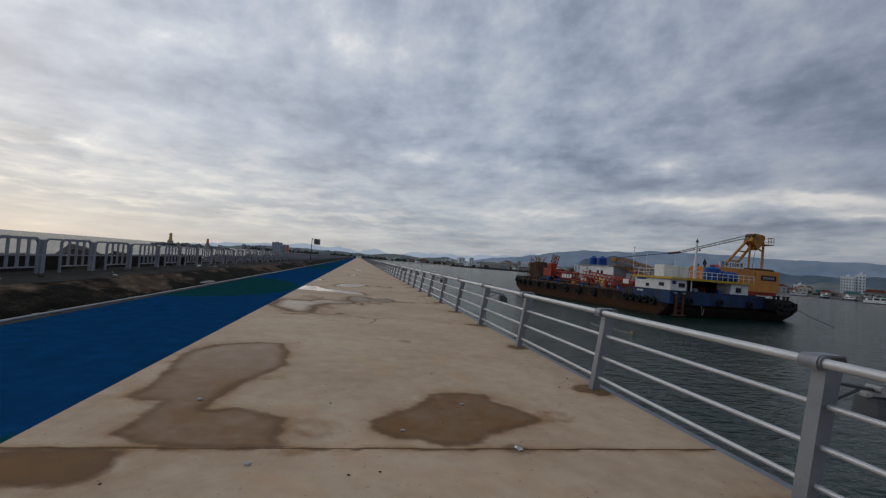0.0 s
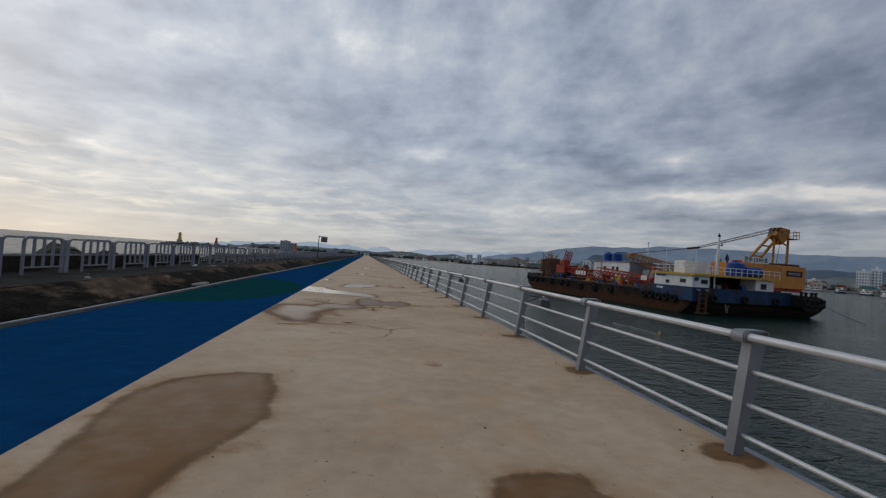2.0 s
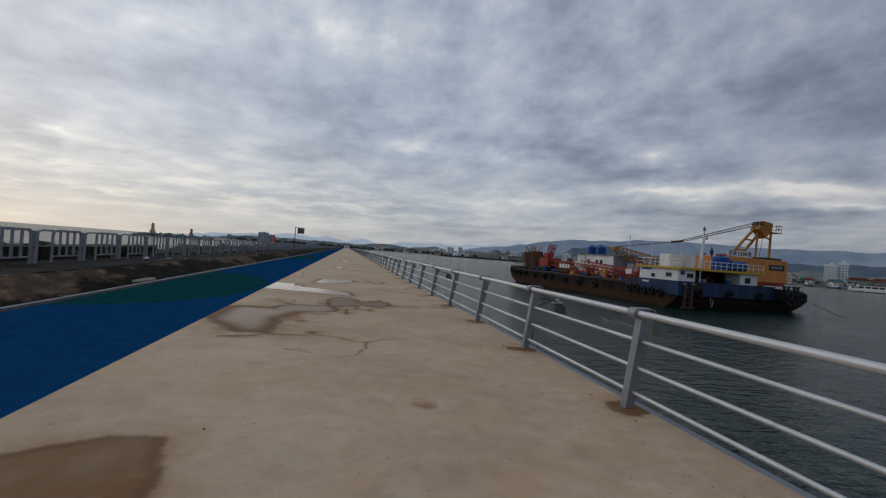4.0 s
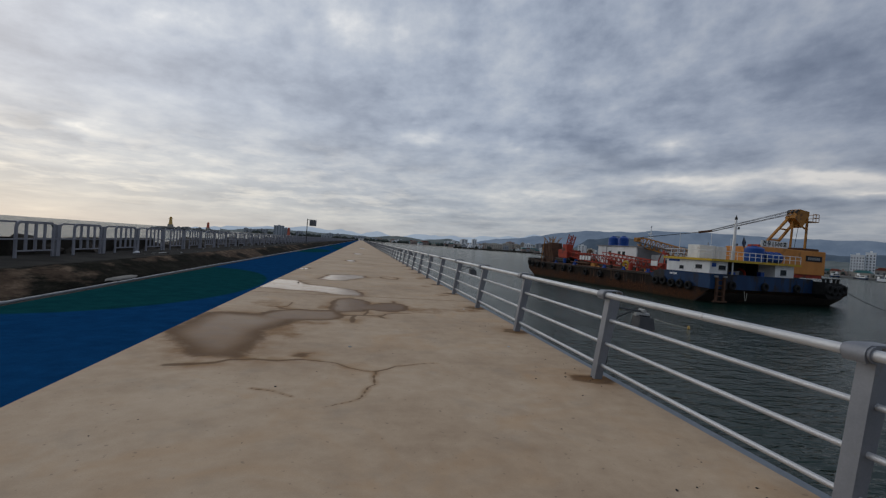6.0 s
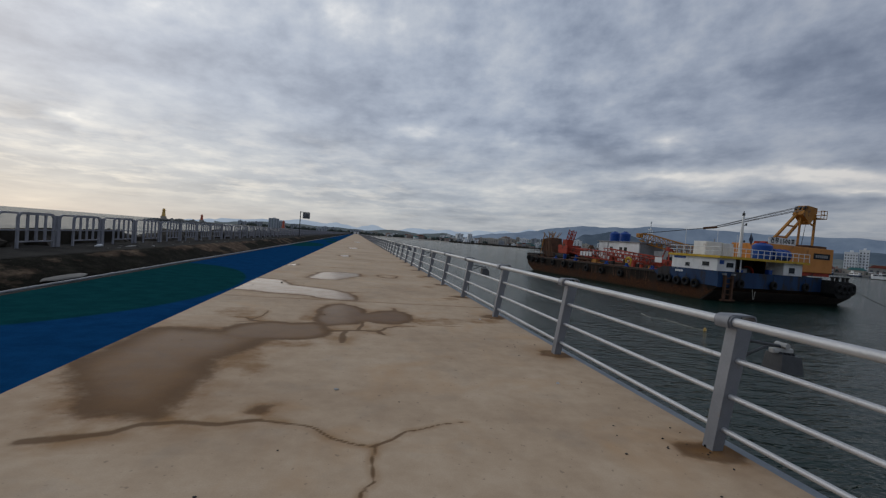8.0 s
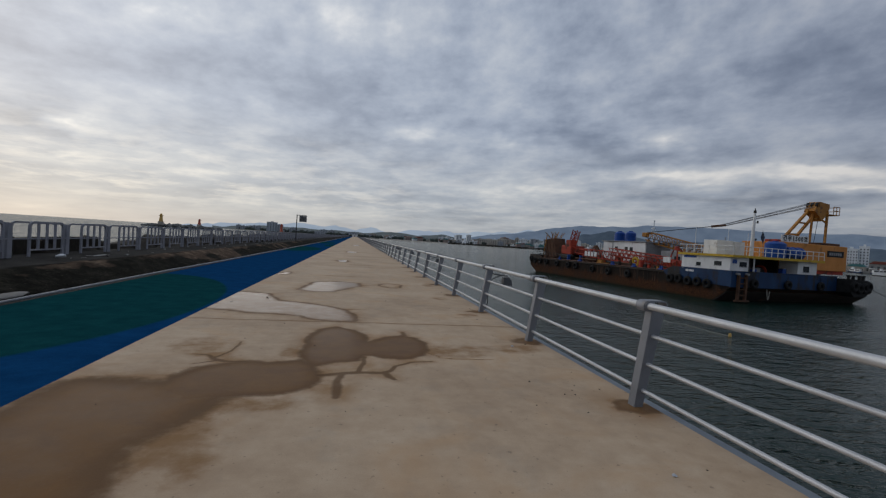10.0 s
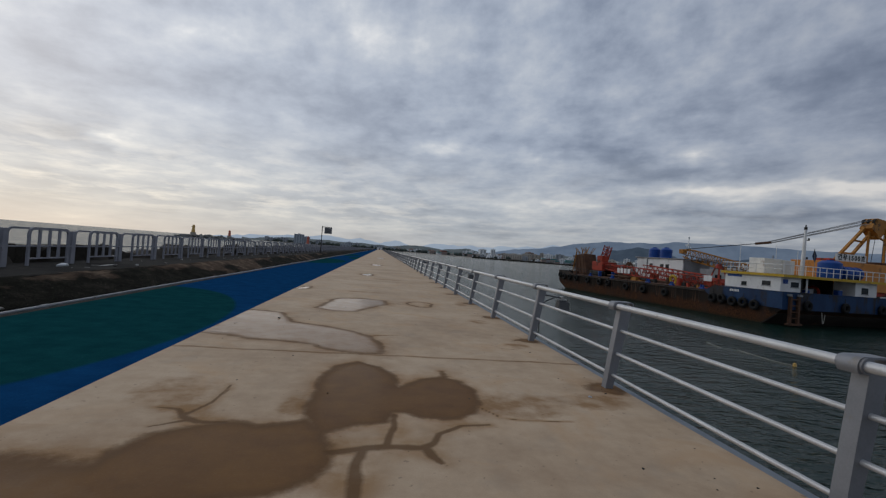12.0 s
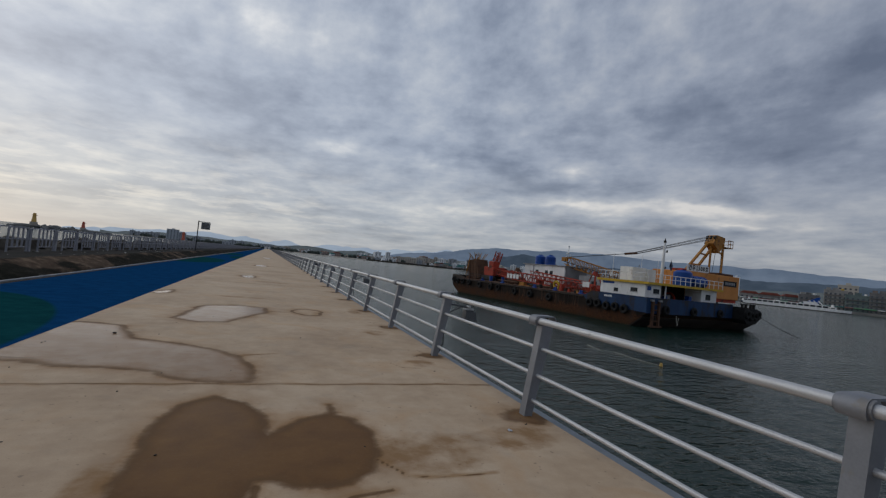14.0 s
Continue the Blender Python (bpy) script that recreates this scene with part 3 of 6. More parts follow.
wet(0.78, 0.2, (-2.09, 1.65), (-1.83, 1.91), (-1.53, 2.14), (-1.37, 2.52), (-1.07, 2.64), (-0.72, 2.62), (-0.67, 2.32), (-0.51, 2.17), (-0.35, 1.89), (-0.32, 1.72), (-0.54, 1.55), (-0.81, 1.47), (-1.02, 1.32), (-1.16, 1.12), (-1.45, 1.08), (-1.68, 1.24), (-1.88, 1.26), (-2.02, 1.43))
wet(0.95, 0.1, (-4.75, 0.85), (-4.64, 0.97), (-4.4, 0.98), (-4.1, 0.98), (-3.93, 0.93), (-3.87, 0.66), (-3.94, 0.5), (-4.07, 0.45), (-4.25, 0.44), (-4.5, 0.42), (-4.75, 0.55))
wet(0.5, 0.0, (-0.94, 1.0), (-0.86, 0.9), (-0.74, 0.93), (-0.72, 1.02), (-0.84, 1.08))
# brown sheet of four joined hollows
wet(1.0, 0.45, (-2.6, 13.65), (-2.62, 14.18), (-2.62, 14.69), (-2.59, 15.15), (-2.5, 15.51), (-2.23, 15.75), (-1.92, 15.51), (-1.76, 15.12), (-1.7, 14.68), (-1.57, 14.85), (-1.4, 15.02), (-1.19, 15.15), (-1.12, 15.4), (-1.11, 15.13), (-0.92, 15), (-0.85, 14.66), (-0.86, 14.2), (-0.98, 13.91), (-1.17, 13.77), (-1.34, 13.71), (-1.52, 13.73), (-1.65, 13.84), (-1.78, 13.87), (-1.87, 13.62), (-2.05, 13.55), (-2.22, 13.44), (-2.38, 13.36), (-2.47, 13.39))
wet(1.0, 0.45, (-2.39, 13.39), (-2.3, 13.01), (-2.31, 12.73), (-2.39, 12.55), (-2.5, 12.43), (-2.62, 12.37), (-2.87, 12.33), (-3.06, 12.28), (-3.31, 12.2), (-3.5, 12.1), (-3.85, 12.5), (-3.82, 12.9), (-3.75, 13.12), (-3.62, 13.32), (-3.45, 13.44), (-3.26, 13.53), (-3.08, 13.51), (-2.93, 13.43), (-2.75, 13.54), (-2.59, 13.63), crisp=0.8)
wet(0.9, 0.6, (-4.75, 12.72), (-4.45, 12.82), (-4.1, 12.78), (-3.76, 12.75), (-3.3, 12.4), (-3.1, 12.3), (-3.2, 11.95), (-3.37, 11.54), (-3.49, 11.22), (-3.38, 10.61), (-3.41, 10.29), (-3.44, 10.05), (-3.45, 9.84), (-3.41, 9.6), (-3.69, 9.68), (-4, 9.66), (-4.14, 10), (-4.5, 10.5), (-4.73, 10.93), (-4.74, 11.42), crisp=0.42)
wet(0.8, 0.0, (-2.77, 9.72), (-2.72, 9.87), (-2.64, 9.87), (-2.68, 9.71))
# grey pools past the second joint
wet(0.62, 1.0, (-4.9, 17.23), (-4.38, 17.14), (-3.96, 16.88), (-3.45, 16.88), (-2.99, 16.69), (-2.78, 16.45), (-2.49, 16.3), (-2.18, 16.26), (-1.91, 16.3), (-1.85, 16.5), (-1.95, 17.16), (-2.1, 17.62), (-2.48, 18.07), (-3.15, 18.48), (-3.6, 18.66), (-4.05, 19.81), (-4.7, 19.99), (-4.9, 19.9))
wet(0.7, 0.85, (-3.49, 20.9), (-3.31, 22.53), (-3.21, 23.15), (-2.46, 23.56), (-1.77, 23.32), (-1.7, 22.46), (-2.22, 21.3), (-2.5, 20.64), (-2.99, 20.48), (-3.32, 20.73))
wet(0.5, 1.0, (-4.9, 25.5), (-4.41, 26.6), (-4.3, 25.7), (-4.58, 25.2))
for i, row in enumerate(((-2.6, 36.0, 0.4, 1.0), (-2.2, 52.0, 0.5, 1.6), (-1.8, 84.0, 0.6, 2.5))):
    pond(*row, 0.6, 0.9, i * 3.7)
for k in range(-2, 12):
    pond(0.93 + 0.03 * (k % 3), 3.0 * k - 0.05, 0.20 + 0.06 * (k % 2), 0.15 + 0.04 * (k % 3), 0.8, 0.0, 40 + k * 2.3)
DAMPS = [
    (-2.65, 1.45, 0.3, 0.25, 0), (-0.1, 1.85, 0.25, 0.2, 0), (-2.75, 0.92, 0.25, 0.08, 0), (-3.28, 3.1, 0.2, 0.12, 0), (0.55, 17.4, 0.25, 0.25, 0), (0.45, 20.1, 0.25, 0.3, 0), (-1.3, 6.1, 0.14, 0.2, 0), (-3.2, 11.1, 0.35, 0.5, 0), (0.6, 14.4, 0.4, 0.28, 0), (-0.42, 14.2, 0.5, 0.4, 0), (-3.95, 14.3, 0.38, 0.5, 0), (-2.75, 13.95, 0.14, 0.3, 0), (-3.65, 9.95, 0.35, 0.25, 0), (-2.9, 12.1, 0.5, 0.2, 0), (-3.15, 11.95, 0.1, 0.2, 0), (-3.6, 13.7, 0.2, 0.2, 0),
    (-2.5, 25.6, 0.8, 0.2, 0), (-1.5, 33.0, 0.8, 0.4, 0), (0.6, 23.5, 0.2, 0.4, 0)]
# long crack ahead of the first pools
crack(0.052, 0.036, (-4.11, 9.2), (-3.96, 9.24), (-3.8, 9.3), (-3.62, 9.35), (-3.48, 9.5), (-3.25, 9.54), (-2.96, 9.46), (-2.64, 9.57))
crack(0.022, 0.014, (-2.64, 9.57), (-2.34, 9.49), (-2.06, 9.21), (-1.8, 9.09))
crack(0.024, 0.008, (-1.8, 9.09), (-1.63, 9.2), (-1.5, 9.36), (-1.23, 9.46), (-0.95, 9.52))
crack(0.013, 0.009, (-1.8, 9.09), (-1.8, 8.83), (-1.77, 8.63), (-1.85, 8.5), (-1.92, 8.3), (-1.94, 8.19))
crack(0.008, 0.005, (-1.94, 8.19), (-2.02, 8.09), (-2.27, 7.92))
crack(0.010, 0.007, (-3.0, 8.42), (-2.8, 8.34), (-2.62, 8.22))
# branching stains round the brown sheet
crack(0.030, 0.016, (-3.6, 13.64), (-3.51, 13.89), (-3.49, 14.56))
crack(0.035, 0.014, (-3.6, 13.64), (-3.74, 13.78), (-3.9, 13.84))
crack(0.03, 0.012, (-3.52, 13.55), (-3.63, 13.49), (-3.75, 13.39))
crack(0.04, 0.03, (-3.6, 13.64), (-3.47, 13.51), (-3.25, 13.49))
crack(0.06, 0.05, (-2.3, 12.96), (-2.03, 13.04), (-1.87, 13.08), (-1.59, 13.1))
crack(0.05, 0.022, (-1.59, 13.1), (-1.5, 13.2), (-1.4, 13.38), (-1.2, 13.54), (-0.93, 13.63))
crack(0.055, 0.05, (-2.06, 12.98), (-2.09, 12.74), (-2.12, 12.24))
crack(0.05, 0.025, (-1.57, 13.1), (-1.52, 12.91), (-1.47, 12.81))
crack(0.04, 0.035, (-1.87, 13.08), (-1.84, 13.41), (-1.78, 13.79))
crack(0.012, 0.007, (-0.88, 14.1), (-0.77, 13.77), (-0.45, 13.72), (-0.03, 13.76))
crack(0.03, 0.02, (-4.8, 17.35), (-4.3, 17.25))
crack(0.02, 0.01, (-2.05, 17.7), (-1.6, 17.85))
crack(0.05, 0.05, *[(-0.73 + 0.36 * math.cos(0.4 * i) * (1 + 0.12 * math.sin(1.1 * i)), 22.9 + 0.62 * math.sin(0.4 * i)) for i in range(17)])
crack(0.05, 0.02, (-1.7, 22.6), (-1.1, 22.75))
jr = random.Random(8)
for jy in (JOINT0, JOINT0 + SLAB, JOINT0 + 2 * SLAB):
    wide = 0.017 if jy < 5 else 0.014
    crack(wide, wide, *[(-4.78 + 0.35 * i, jy + jr.uniform(-0.02, 0.02)) for i in range(18)])
for k in range(9):
    cx, cy, ca = jr.uniform(-4.4, 0.6), jr.uniform(17, 45), jr.uniform(0, math.pi)
    crack(0.006, 0.004, *[(cx + 0.14 * i * math.cos(ca + jr.uniform(-0.5, 0.5)), cy + 0.14 * i * math.sin(ca + jr.uniform(-0.5, 0.5))) for i in range(5)])


def wander(x, y):
    """Small side steps that make drawn lines uneven."""
    return (x + 0.018 * np.sin(7.1 * y + 3.0 * np.sin(4.3 * x)) + 0.005 * np.sin(17 * y + 13 * x), y + 0.018 * np.sin(6.3 * x + 2.0 * np.sin(5.1 * y)) + 0.005 * np.sin(19 * x - 11 * y))


def to_line(x, y, a, b):
    t = np.clip(((x - a[0]) * (b[0] - a[0]) + (y - a[1]) * (b[1] - a[1])) / ((b[0] - a[0]) ** 2 + (b[1] - a[1]) ** 2 + 1e-9), 0, 1)
    return np.hypot(x - a[0] - t * (b[0] - a[0]), y - a[1] - t * (b[1] - a[1])), t


def wet_fields(x, y):
    """Distance inside the nearest shore line (to half a metre), and that patch's tone and standing water."""
    x, y = wander(x, y)
    best, tone, film = np.full_like(x, -0.5), np.zeros_like(x), np.zeros_like(x)
    for tn, fl, pts, crisp in WET:
        ys, xs = [p[1] for p in pts], [p[0] for p in pts]
        near = np.nonzero((y > min(ys) - 0.6) & (y < max(ys) + 0.6) & (x > min(xs) - 0.6) & (x < max(xs) + 0.6))[0]
        if not len(near):
            continue
        px, py = x[near], y[near]
        dist, inside = np.full_like(px, 9.0), np.zeros(len(px), bool)
        for a, b in zip(pts, pts[1:] + pts[:1]):
            dist = np.minimum(dist, to_line(px, py, a, b)[0])
            if a[1] != b[1]:
                inside ^= ((a[1] > py) != (b[1] > py)) & (px < (b[0] - a[0]) * (py - a[1]) / (b[1] - a[1]) + a[0])
        d = np.clip(np.where(inside, dist, -dist) * crisp, -0.5, 0.5)
        up = d > best[near]
        best[near] = np.where(up, d, best[near])
        tone[near], film[near] = np.where(up, tn, tone[near]), np.where(up, fl, film[near])
    return best, tone, film


def blobs(x, y, rows):
    """Soft union of ellipses: over 0.5 inside."""
    out = np.zeros_like(x)
    for cx, cy, rx, ry, turn in rows:
        c, s = math.cos(radians(turn)), math.sin(radians(turn))
        u, w = (x - cx) * c + (y - cy) * s, -(x - cx) * s + (y - cy) * c
        out += np.exp(-0.693 * ((u / rx) ** 2 + (w / ry) ** 2) ** 1.3)
    return np.clip(out, 0, 1.5)


def cracks(x, y, wide=1.0):
    x, y = wander(x, y)
    out = np.zeros_like(x)
    for w0, w1, pts in CRACKS:
        n = len(pts) - 1
        ys = [p[1] for p in pts]
        near = np.nonzero((y > min(ys) - 0.5) & (y < max(ys) + 0.5))[0]
        if not len(near):
            continue
        px, py = x[near], y[near]
        for i, (a, b) in enumerate(zip(pts, pts[1:])):
            d, t = to_line(px, py, a, b)
            out[near] = np.maximum(out[near], np.exp(-(d / (wide * (w0 + (w1 - w0) * (i + t) / n))) ** 2))
    return out


def sheet(name, x0, x1, y0, y1, z, step, material, fields, depth=0.0):
    """A grid sheet with named point attributes, and side walls of the given depth."""
    nx, ny = max(2, round((x1 - x0) / step) + 1), max(2, round((y1 - y0) / step) + 1)
    gx, gy = np.meshgrid(np.linspace(x0, x1, nx), np.linspace(y0, y1, ny))
    x, y = gx.ravel(), gy.ravel()
    vs = np.stack([x, y, np.full_like(x, z)], 1)
    i = (np.arange(ny - 1)[:, None] * nx + np.arange(nx - 1)[None]).ravel()
    fs = np.stack([i, i + 1, i + nx + 1, i + nx], 1).tolist()
    vs = vs.tolist()
    if depth:
        n = len(vs)
        ring = [0, nx - 1, nx * ny - 1, nx * (ny - 1)]
        vs += [(vs[k][0], vs[k][1], z) for k in ring] + [(vs[k][0], vs[k][1], z - depth) for k in ring]
        fs += [(n + k, n + 4 + k, n + 4 + (k + 1) % 4, n + (k + 1) % 4) for k in range(4)]
        x, y = np.append(x, [v[0] for v in vs[n:]]), np.append(y, [v[1] for v in vs[n:]])
    me = bpy.data.meshes.new(name)
    me.from_pydata(vs, [], fs)
    for key, fn in fields.items():
        me.attributes.new(key, "FLOAT", "POINT").data.foreach_set("value", fn(x, y).astype(np.float32))
    me.materials.append(material)
    return new(name, me)


FIELDS = {"shore": lambda x, y: wet_fields(x, y)[0], "tone": lambda x, y: wet_fields(x, y)[1], "film": lambda x, y: wet_fields(x, y)[2], "damp": lambda x, y: blobs(x, y, DAMPS), "crack": cracks, "halo": lambda x, y: cracks(x, y, 4.0)}
pavement = thing("pavement", pose(0, 0, 0), "tan cast concrete pier deck with rain pools and brown stains", "pavement", kind="structure")
for k in range(-2, 46):
    y0, y1 = JOINT0 + SLAB * k, JOINT0 + SLAB * (k + 1)
    near = k in (0, 1)
    ob = sheet("slab", DECK_L, DECK_R, y0 + 0.008, min(y1, END_Y) - 0.008, 0.0, 0.027 if near else (0.08 if k in (-1, 2, 3) else (0.25 if k < 8 else 3.0)), CONCRETE, FIELDS, 0.25)
    ob.parent = pavement

solid("pier_body", Shape().box(DECK_L + 0.05, DECK_R - 0.02, -45, END_Y, -8, -0.03).box(-11.2, DECK_L - 0.0, -45, END_Y, -8, -0.06), PIERWALL,
      "weathered grey concrete body of the breakwater pier", "pier", kind="structure")
solid("edge_strip", Shape().box(DECK_R + 0.003, DECK_R + 0.16, -45, END_Y, -0.5, -0.03), STRIP, "blue-grey painted steel edge along the pier deck", "edge", kind="structure")

TEALS = [(-8.1, 17.8, 3.2, 6.0, 0), (-4.2, -4.5, 2.4, 6.0, 0), (-7.9, 55, 2.6, 7.5, 0), (-7.9, 92, 2.6, 7.5, 0), (-4.2, 74, 2.0, 7, 0)]
lane = sheet("painted_lane", LANE_L, DECK_L - 0.012, -45, 400, -0.012, 0.5, LANE, {"teal": lambda x, y: blobs(x, y, TEALS)}, 0.04)
tagged(lane, "dark blue painted cycle lane with teal wave shapes", "lane", kind="structure")
lane2 = sheet("painted_lane", LANE_L, DECK_L - 0.012, 400, END_Y, -0.012, 20, LANE, {"teal": lambda x, y: blobs(x, y, TEALS)}, 0.04)
tagged(lane2, "dark blue painted cycle lane far along the pier", "lane", kind="structure")
solid("lane_seam", Shape().box(DECK_L - 0.011, DECK_L - 0.001, -45, END_Y, -0.05, -0.014), GUTTER, "dark dirt-filled seam between lane and concrete deck", "seam", kind="structure")

# gutter, eroded slope and raised walkway on the sea side
solid("gutter", Shape().box(-8.44, LANE_L - 0.004, -45, END_Y, -0.2, -0.03), GUTTER, "dark dirt-filled gutter beside the lane", "gutter", kind="structure")
rng = random.Random(5)


def rough_slope(y0, y1, step):
    s = Shape()
    prof = [(-8.38, -0.02), (-8.48, 0.05), (-8.7, 0.12), (-8.95, 0.24), (-9.15, 0.34), (-9.32, 0.385), (-9.5, 0.405)]
    ny = int((y1 - y0) / step) + 1
    vs, fs = [], []
    for j in range(ny):
        y = y0 + (y1 - y0) * j / (ny - 1)
        bite = 0.16 * max(0.0, noise.noise((y * 0.33, 3.1, 0)))
        for i, (x, z) in enumerate(prof):
            k = 0 if i in (0, len(prof) - 1) else 1
            q = noise.noise((x * 3.0, y * 1.3, 1.7)) * 0.06 + noise.noise((x * 8.0, y * 5.0, 9.2)) * 0.04
            vs.append((x - k * (bite * 1.3 + q), y, z + k * q * 0.8 - (bite * 0.35 if 2 <= i <= 4 else 0)))
    n = len(prof)
    for j in range(ny - 1):
        fs += [(j * n + i, j * n + i + 1, (j + 1) * n + i + 1, (j + 1) * n + i) for i in range(n - 1)]
    return s.add(vs, fs)


solid("eroded_slope", rough_slope(-45, 90, 0.12), SLOPE, "crumbling dark concrete slope with tan broken patches", "slope", kind="structure", smooth=True)
solid("eroded_slope", rough_slope(90, END_Y, 2.0), SLOPE, "crumbling dark concrete slope far along the pier", "slope", kind="structure", smooth=True)
solid("walkway", Shape().box(-11.8, -9.4, -45, END_Y, -3.5, 0.40), ASPHALT, "dark raised asphalt walkway under the sea fence", "walkway", kind="structure")

# pipe along the lane, with sleeves
pipe = thing("conduit_pipe", pose(0, 0, 0), "thin pale grey conduit pipe lying along the lane edge", "pipe", kind="structure")
for k in range(-4, 30):
    y = k * 6.0 + 0.7
    wob = 0.012 * math.sin(k * 2.1)
    part("pipe_length", Shape().tube((-8.05, y, 0.03 + wob), (-8.05, y + 6.0, 0.03 + 0.012 * math.sin((k + 1) * 2.1)), 0.026, 10), PIPE, pipe, smooth=True)
    part("sleeve", Shape().tube((-8.05, y - 0.09, 0.03 + wob), (-8.05, y + 0.09, 0.03 + wob), 0.034, 10), PIPE, pipe, smooth=True)
part("pipe_length", Shape().tube((-8.05, 180, 0.03), (-8.05, END_Y, 0.03), 0.026, 6), PIPE, pipe)

# ---- harbour railing ----
RAIL_X, BAY = 1.0, 3.0


def railing_bay():
    bay = thing("railing_bay", pose(RAIL_X, 0, 0), "grey pressed-steel railing post with four pale tubes over the water", "railing", "harbour railing bays")
    lean = 0.13
    # leaning C-shaped post: web towards the deck, flanges towards the water
    x0 = lambda z: -0.045 + lean * z
    x1 = lambda z: 0.055 + (lean + 0.05) * z
    t, w, top = 0.008, 0.055, 1.03
    loop = [(0, -w), (1, -w), (1, -w + t), (t, -w + t), (t, w - t), (1, w - t), (1, w), (0, w)]
    ring = [((x1(z) if u == 1 else x0(z) + u), v, z) for z in (0, top) for u, v in loop]
    s = Shape().add(ring, [(i, (i + 1) % 8, 8 + (i + 1) % 8, 8 + i) for i in range(8)] + [(0, 1, 2, 3), (0, 3, 4, 7), (4, 5, 6, 7), (11, 10, 9, 8), (15, 12, 11, 8), (15, 14, 13, 12)])
    part("post", s, GALV, bay)
    cap = [(-0.03, 1.012), (-0.045, 1.04), (-0.045, 1.075), (-0.03, 1.105), (0.0, 1.122), (0.2, 1.122), (0.225, 1.112), (0.235, 1.09), (0.235, 1.02), (0.225, 1.02), (0.225, 1.085), (0.21, 1.108), (0.08, 1.108), (0.08, 1.012)]
    part("cap", Shape().prism([(a + 0.02, b) for a, b in cap], 1, -0.068, 0.068), GALV, bay, smooth=True)
    part("collar", Shape().tube((0.035, -0.085, 1.065), (0.035, 0.085, 1.065), 0.052, 16), GALV, bay, smooth=True)
    part("top_rail", Shape().tube((0.035, 0.085, 1.065), (0.035, BAY - 0.085, 1.065), 0.036, 12), RAILTUBE, bay, smooth=True)
    for z in (0.175, 0.45, 0.745):
        x = 0.02 + lean * z
        part("rail", Shape().tube((x, w - 0.003, z), (x, BAY - w + 0.003, z), 0.022, 10), RAILTUBE, bay, smooth=True)
    return bay


first = railing_bay()
first.matrix_world = pose(RAIL_X, -3 * BAY, 0)
for k in range(-2, 100):
    copy_thing(first, pose(RAIL_X, k * BAY, 0))
s = Shape()
for k in range(100, 228):
    y = k * BAY
    s.box(RAIL_X, RAIL_X + 0.15, y - 0.05, y + 0.05, 0, 1.1)
for z in (0.2, 0.455, 0.71, 1.065):
    s.tube((RAIL_X + 0.04 + 0.08 * z, 300, z), (RAIL_X + 0.04 + 0.08 * z, 684, z), 0.028, 5)
solid("far_railing", s, GALV, "grey steel railing far along the pier", "railing", kind="stuff")

# ---- sea fence ----
FENCE_X, FENCE_Z, PERIOD, PHASE = -11.1, 0.40, 2.5, 12.65


def arc(y, z, r, a0, a1, n=5):
    return [(0, y + r * math.cos(radians(a0 + (a1 - a0) * i / n)), z + r * math.sin(radians(a0 + (a1 - a0) * i / n))) for i in range(n + 1)]


def fence_panel():
    f = thing("fence_panel", pose(FENCE_X, 0, FENCE_Z), "lilac-grey steel bar fence panel with rounded top corners", "fence", "sea fence panels")
    H, W, R = 0.98, 1.5, 0.14
    hoop = [(0, 0, 0)] + arc(R, H - R, R, 180, 90) + arc(W - R, H - R, R, 90, 0) + [(0, W, 0)]
    part("hoop", Shape().sweep(hoop, 0.075, 0.05, (1, 0, 0)), FENCE, f)
    for y in (0.375, 0.75, 1.125):
        part("bar", Shape().box(-0.02, 0.02, y - 0.045, y + 0.045, 0.205, H - 0.03, 0.004), FENCE, f)
    part("bottom_rail", Shape().box(-0.022, 0.022, 0.035, W - 0.035, 0.17, 0.205), FENCE, f)
    part("post", Shape().hexa([(-0.05, W + 0.09, 0), (0.05, W + 0.09, 0), (0.05, W + 0.27, 0), (-0.05, W + 0.27, 0), (-0.05, W + 0.11, H - 0.02), (0.05, W + 0.11, H - 0.02), (0.05, W + 0.25, H - 0.02), (-0.05, W + 0.25, H - 0.02)]), FENCE, f)
    link = [(0, W + 0.29, 0.04)] + arc(W + 0.29 + R, H - R, R, 180, 90) + [(0, PERIOD - 0.03, H)]
    part("link_hoop", Shape().sweep(link, 0.05, 0.045, (1, 0, 0)), FENCE, f)
    part("mid_rail", Shape().box(0.024, 0.05, -0.02, PERIOD - 0.02, 0.5, 0.535), FENCE, f)
    return f


panel = fence_panel()
panel.matrix_world = pose(FENCE_X, PHASE - 12 * PERIOD, FENCE_Z)
for k in range(-11, 70):
    copy_thing(panel, pose(FENCE_X, PHASE + k * PERIOD, FENCE_Z))
s = Shape()
for k in range(70, 270):
    y = PHASE + k * PERIOD
    for a, b in ((0, 0.1), (0.33, 0.42), (0.7, 0.8), (1.08, 1.17), (1.45, 1.8)):
        s.box(FENCE_X - 0.03, FENCE_X + 0.03, y + a, y + b, FENCE_Z, FENCE_Z + 0.96)
    s.box(FENCE_X - 0.03, FENCE_X + 0.03, y, y + PERIOD, FENCE_Z + 0.93, FENCE_Z + 0.98)
solid("far_fence", s, FENCE, "lilac-grey steel fence far along the pier", "fence", kind="stuff")


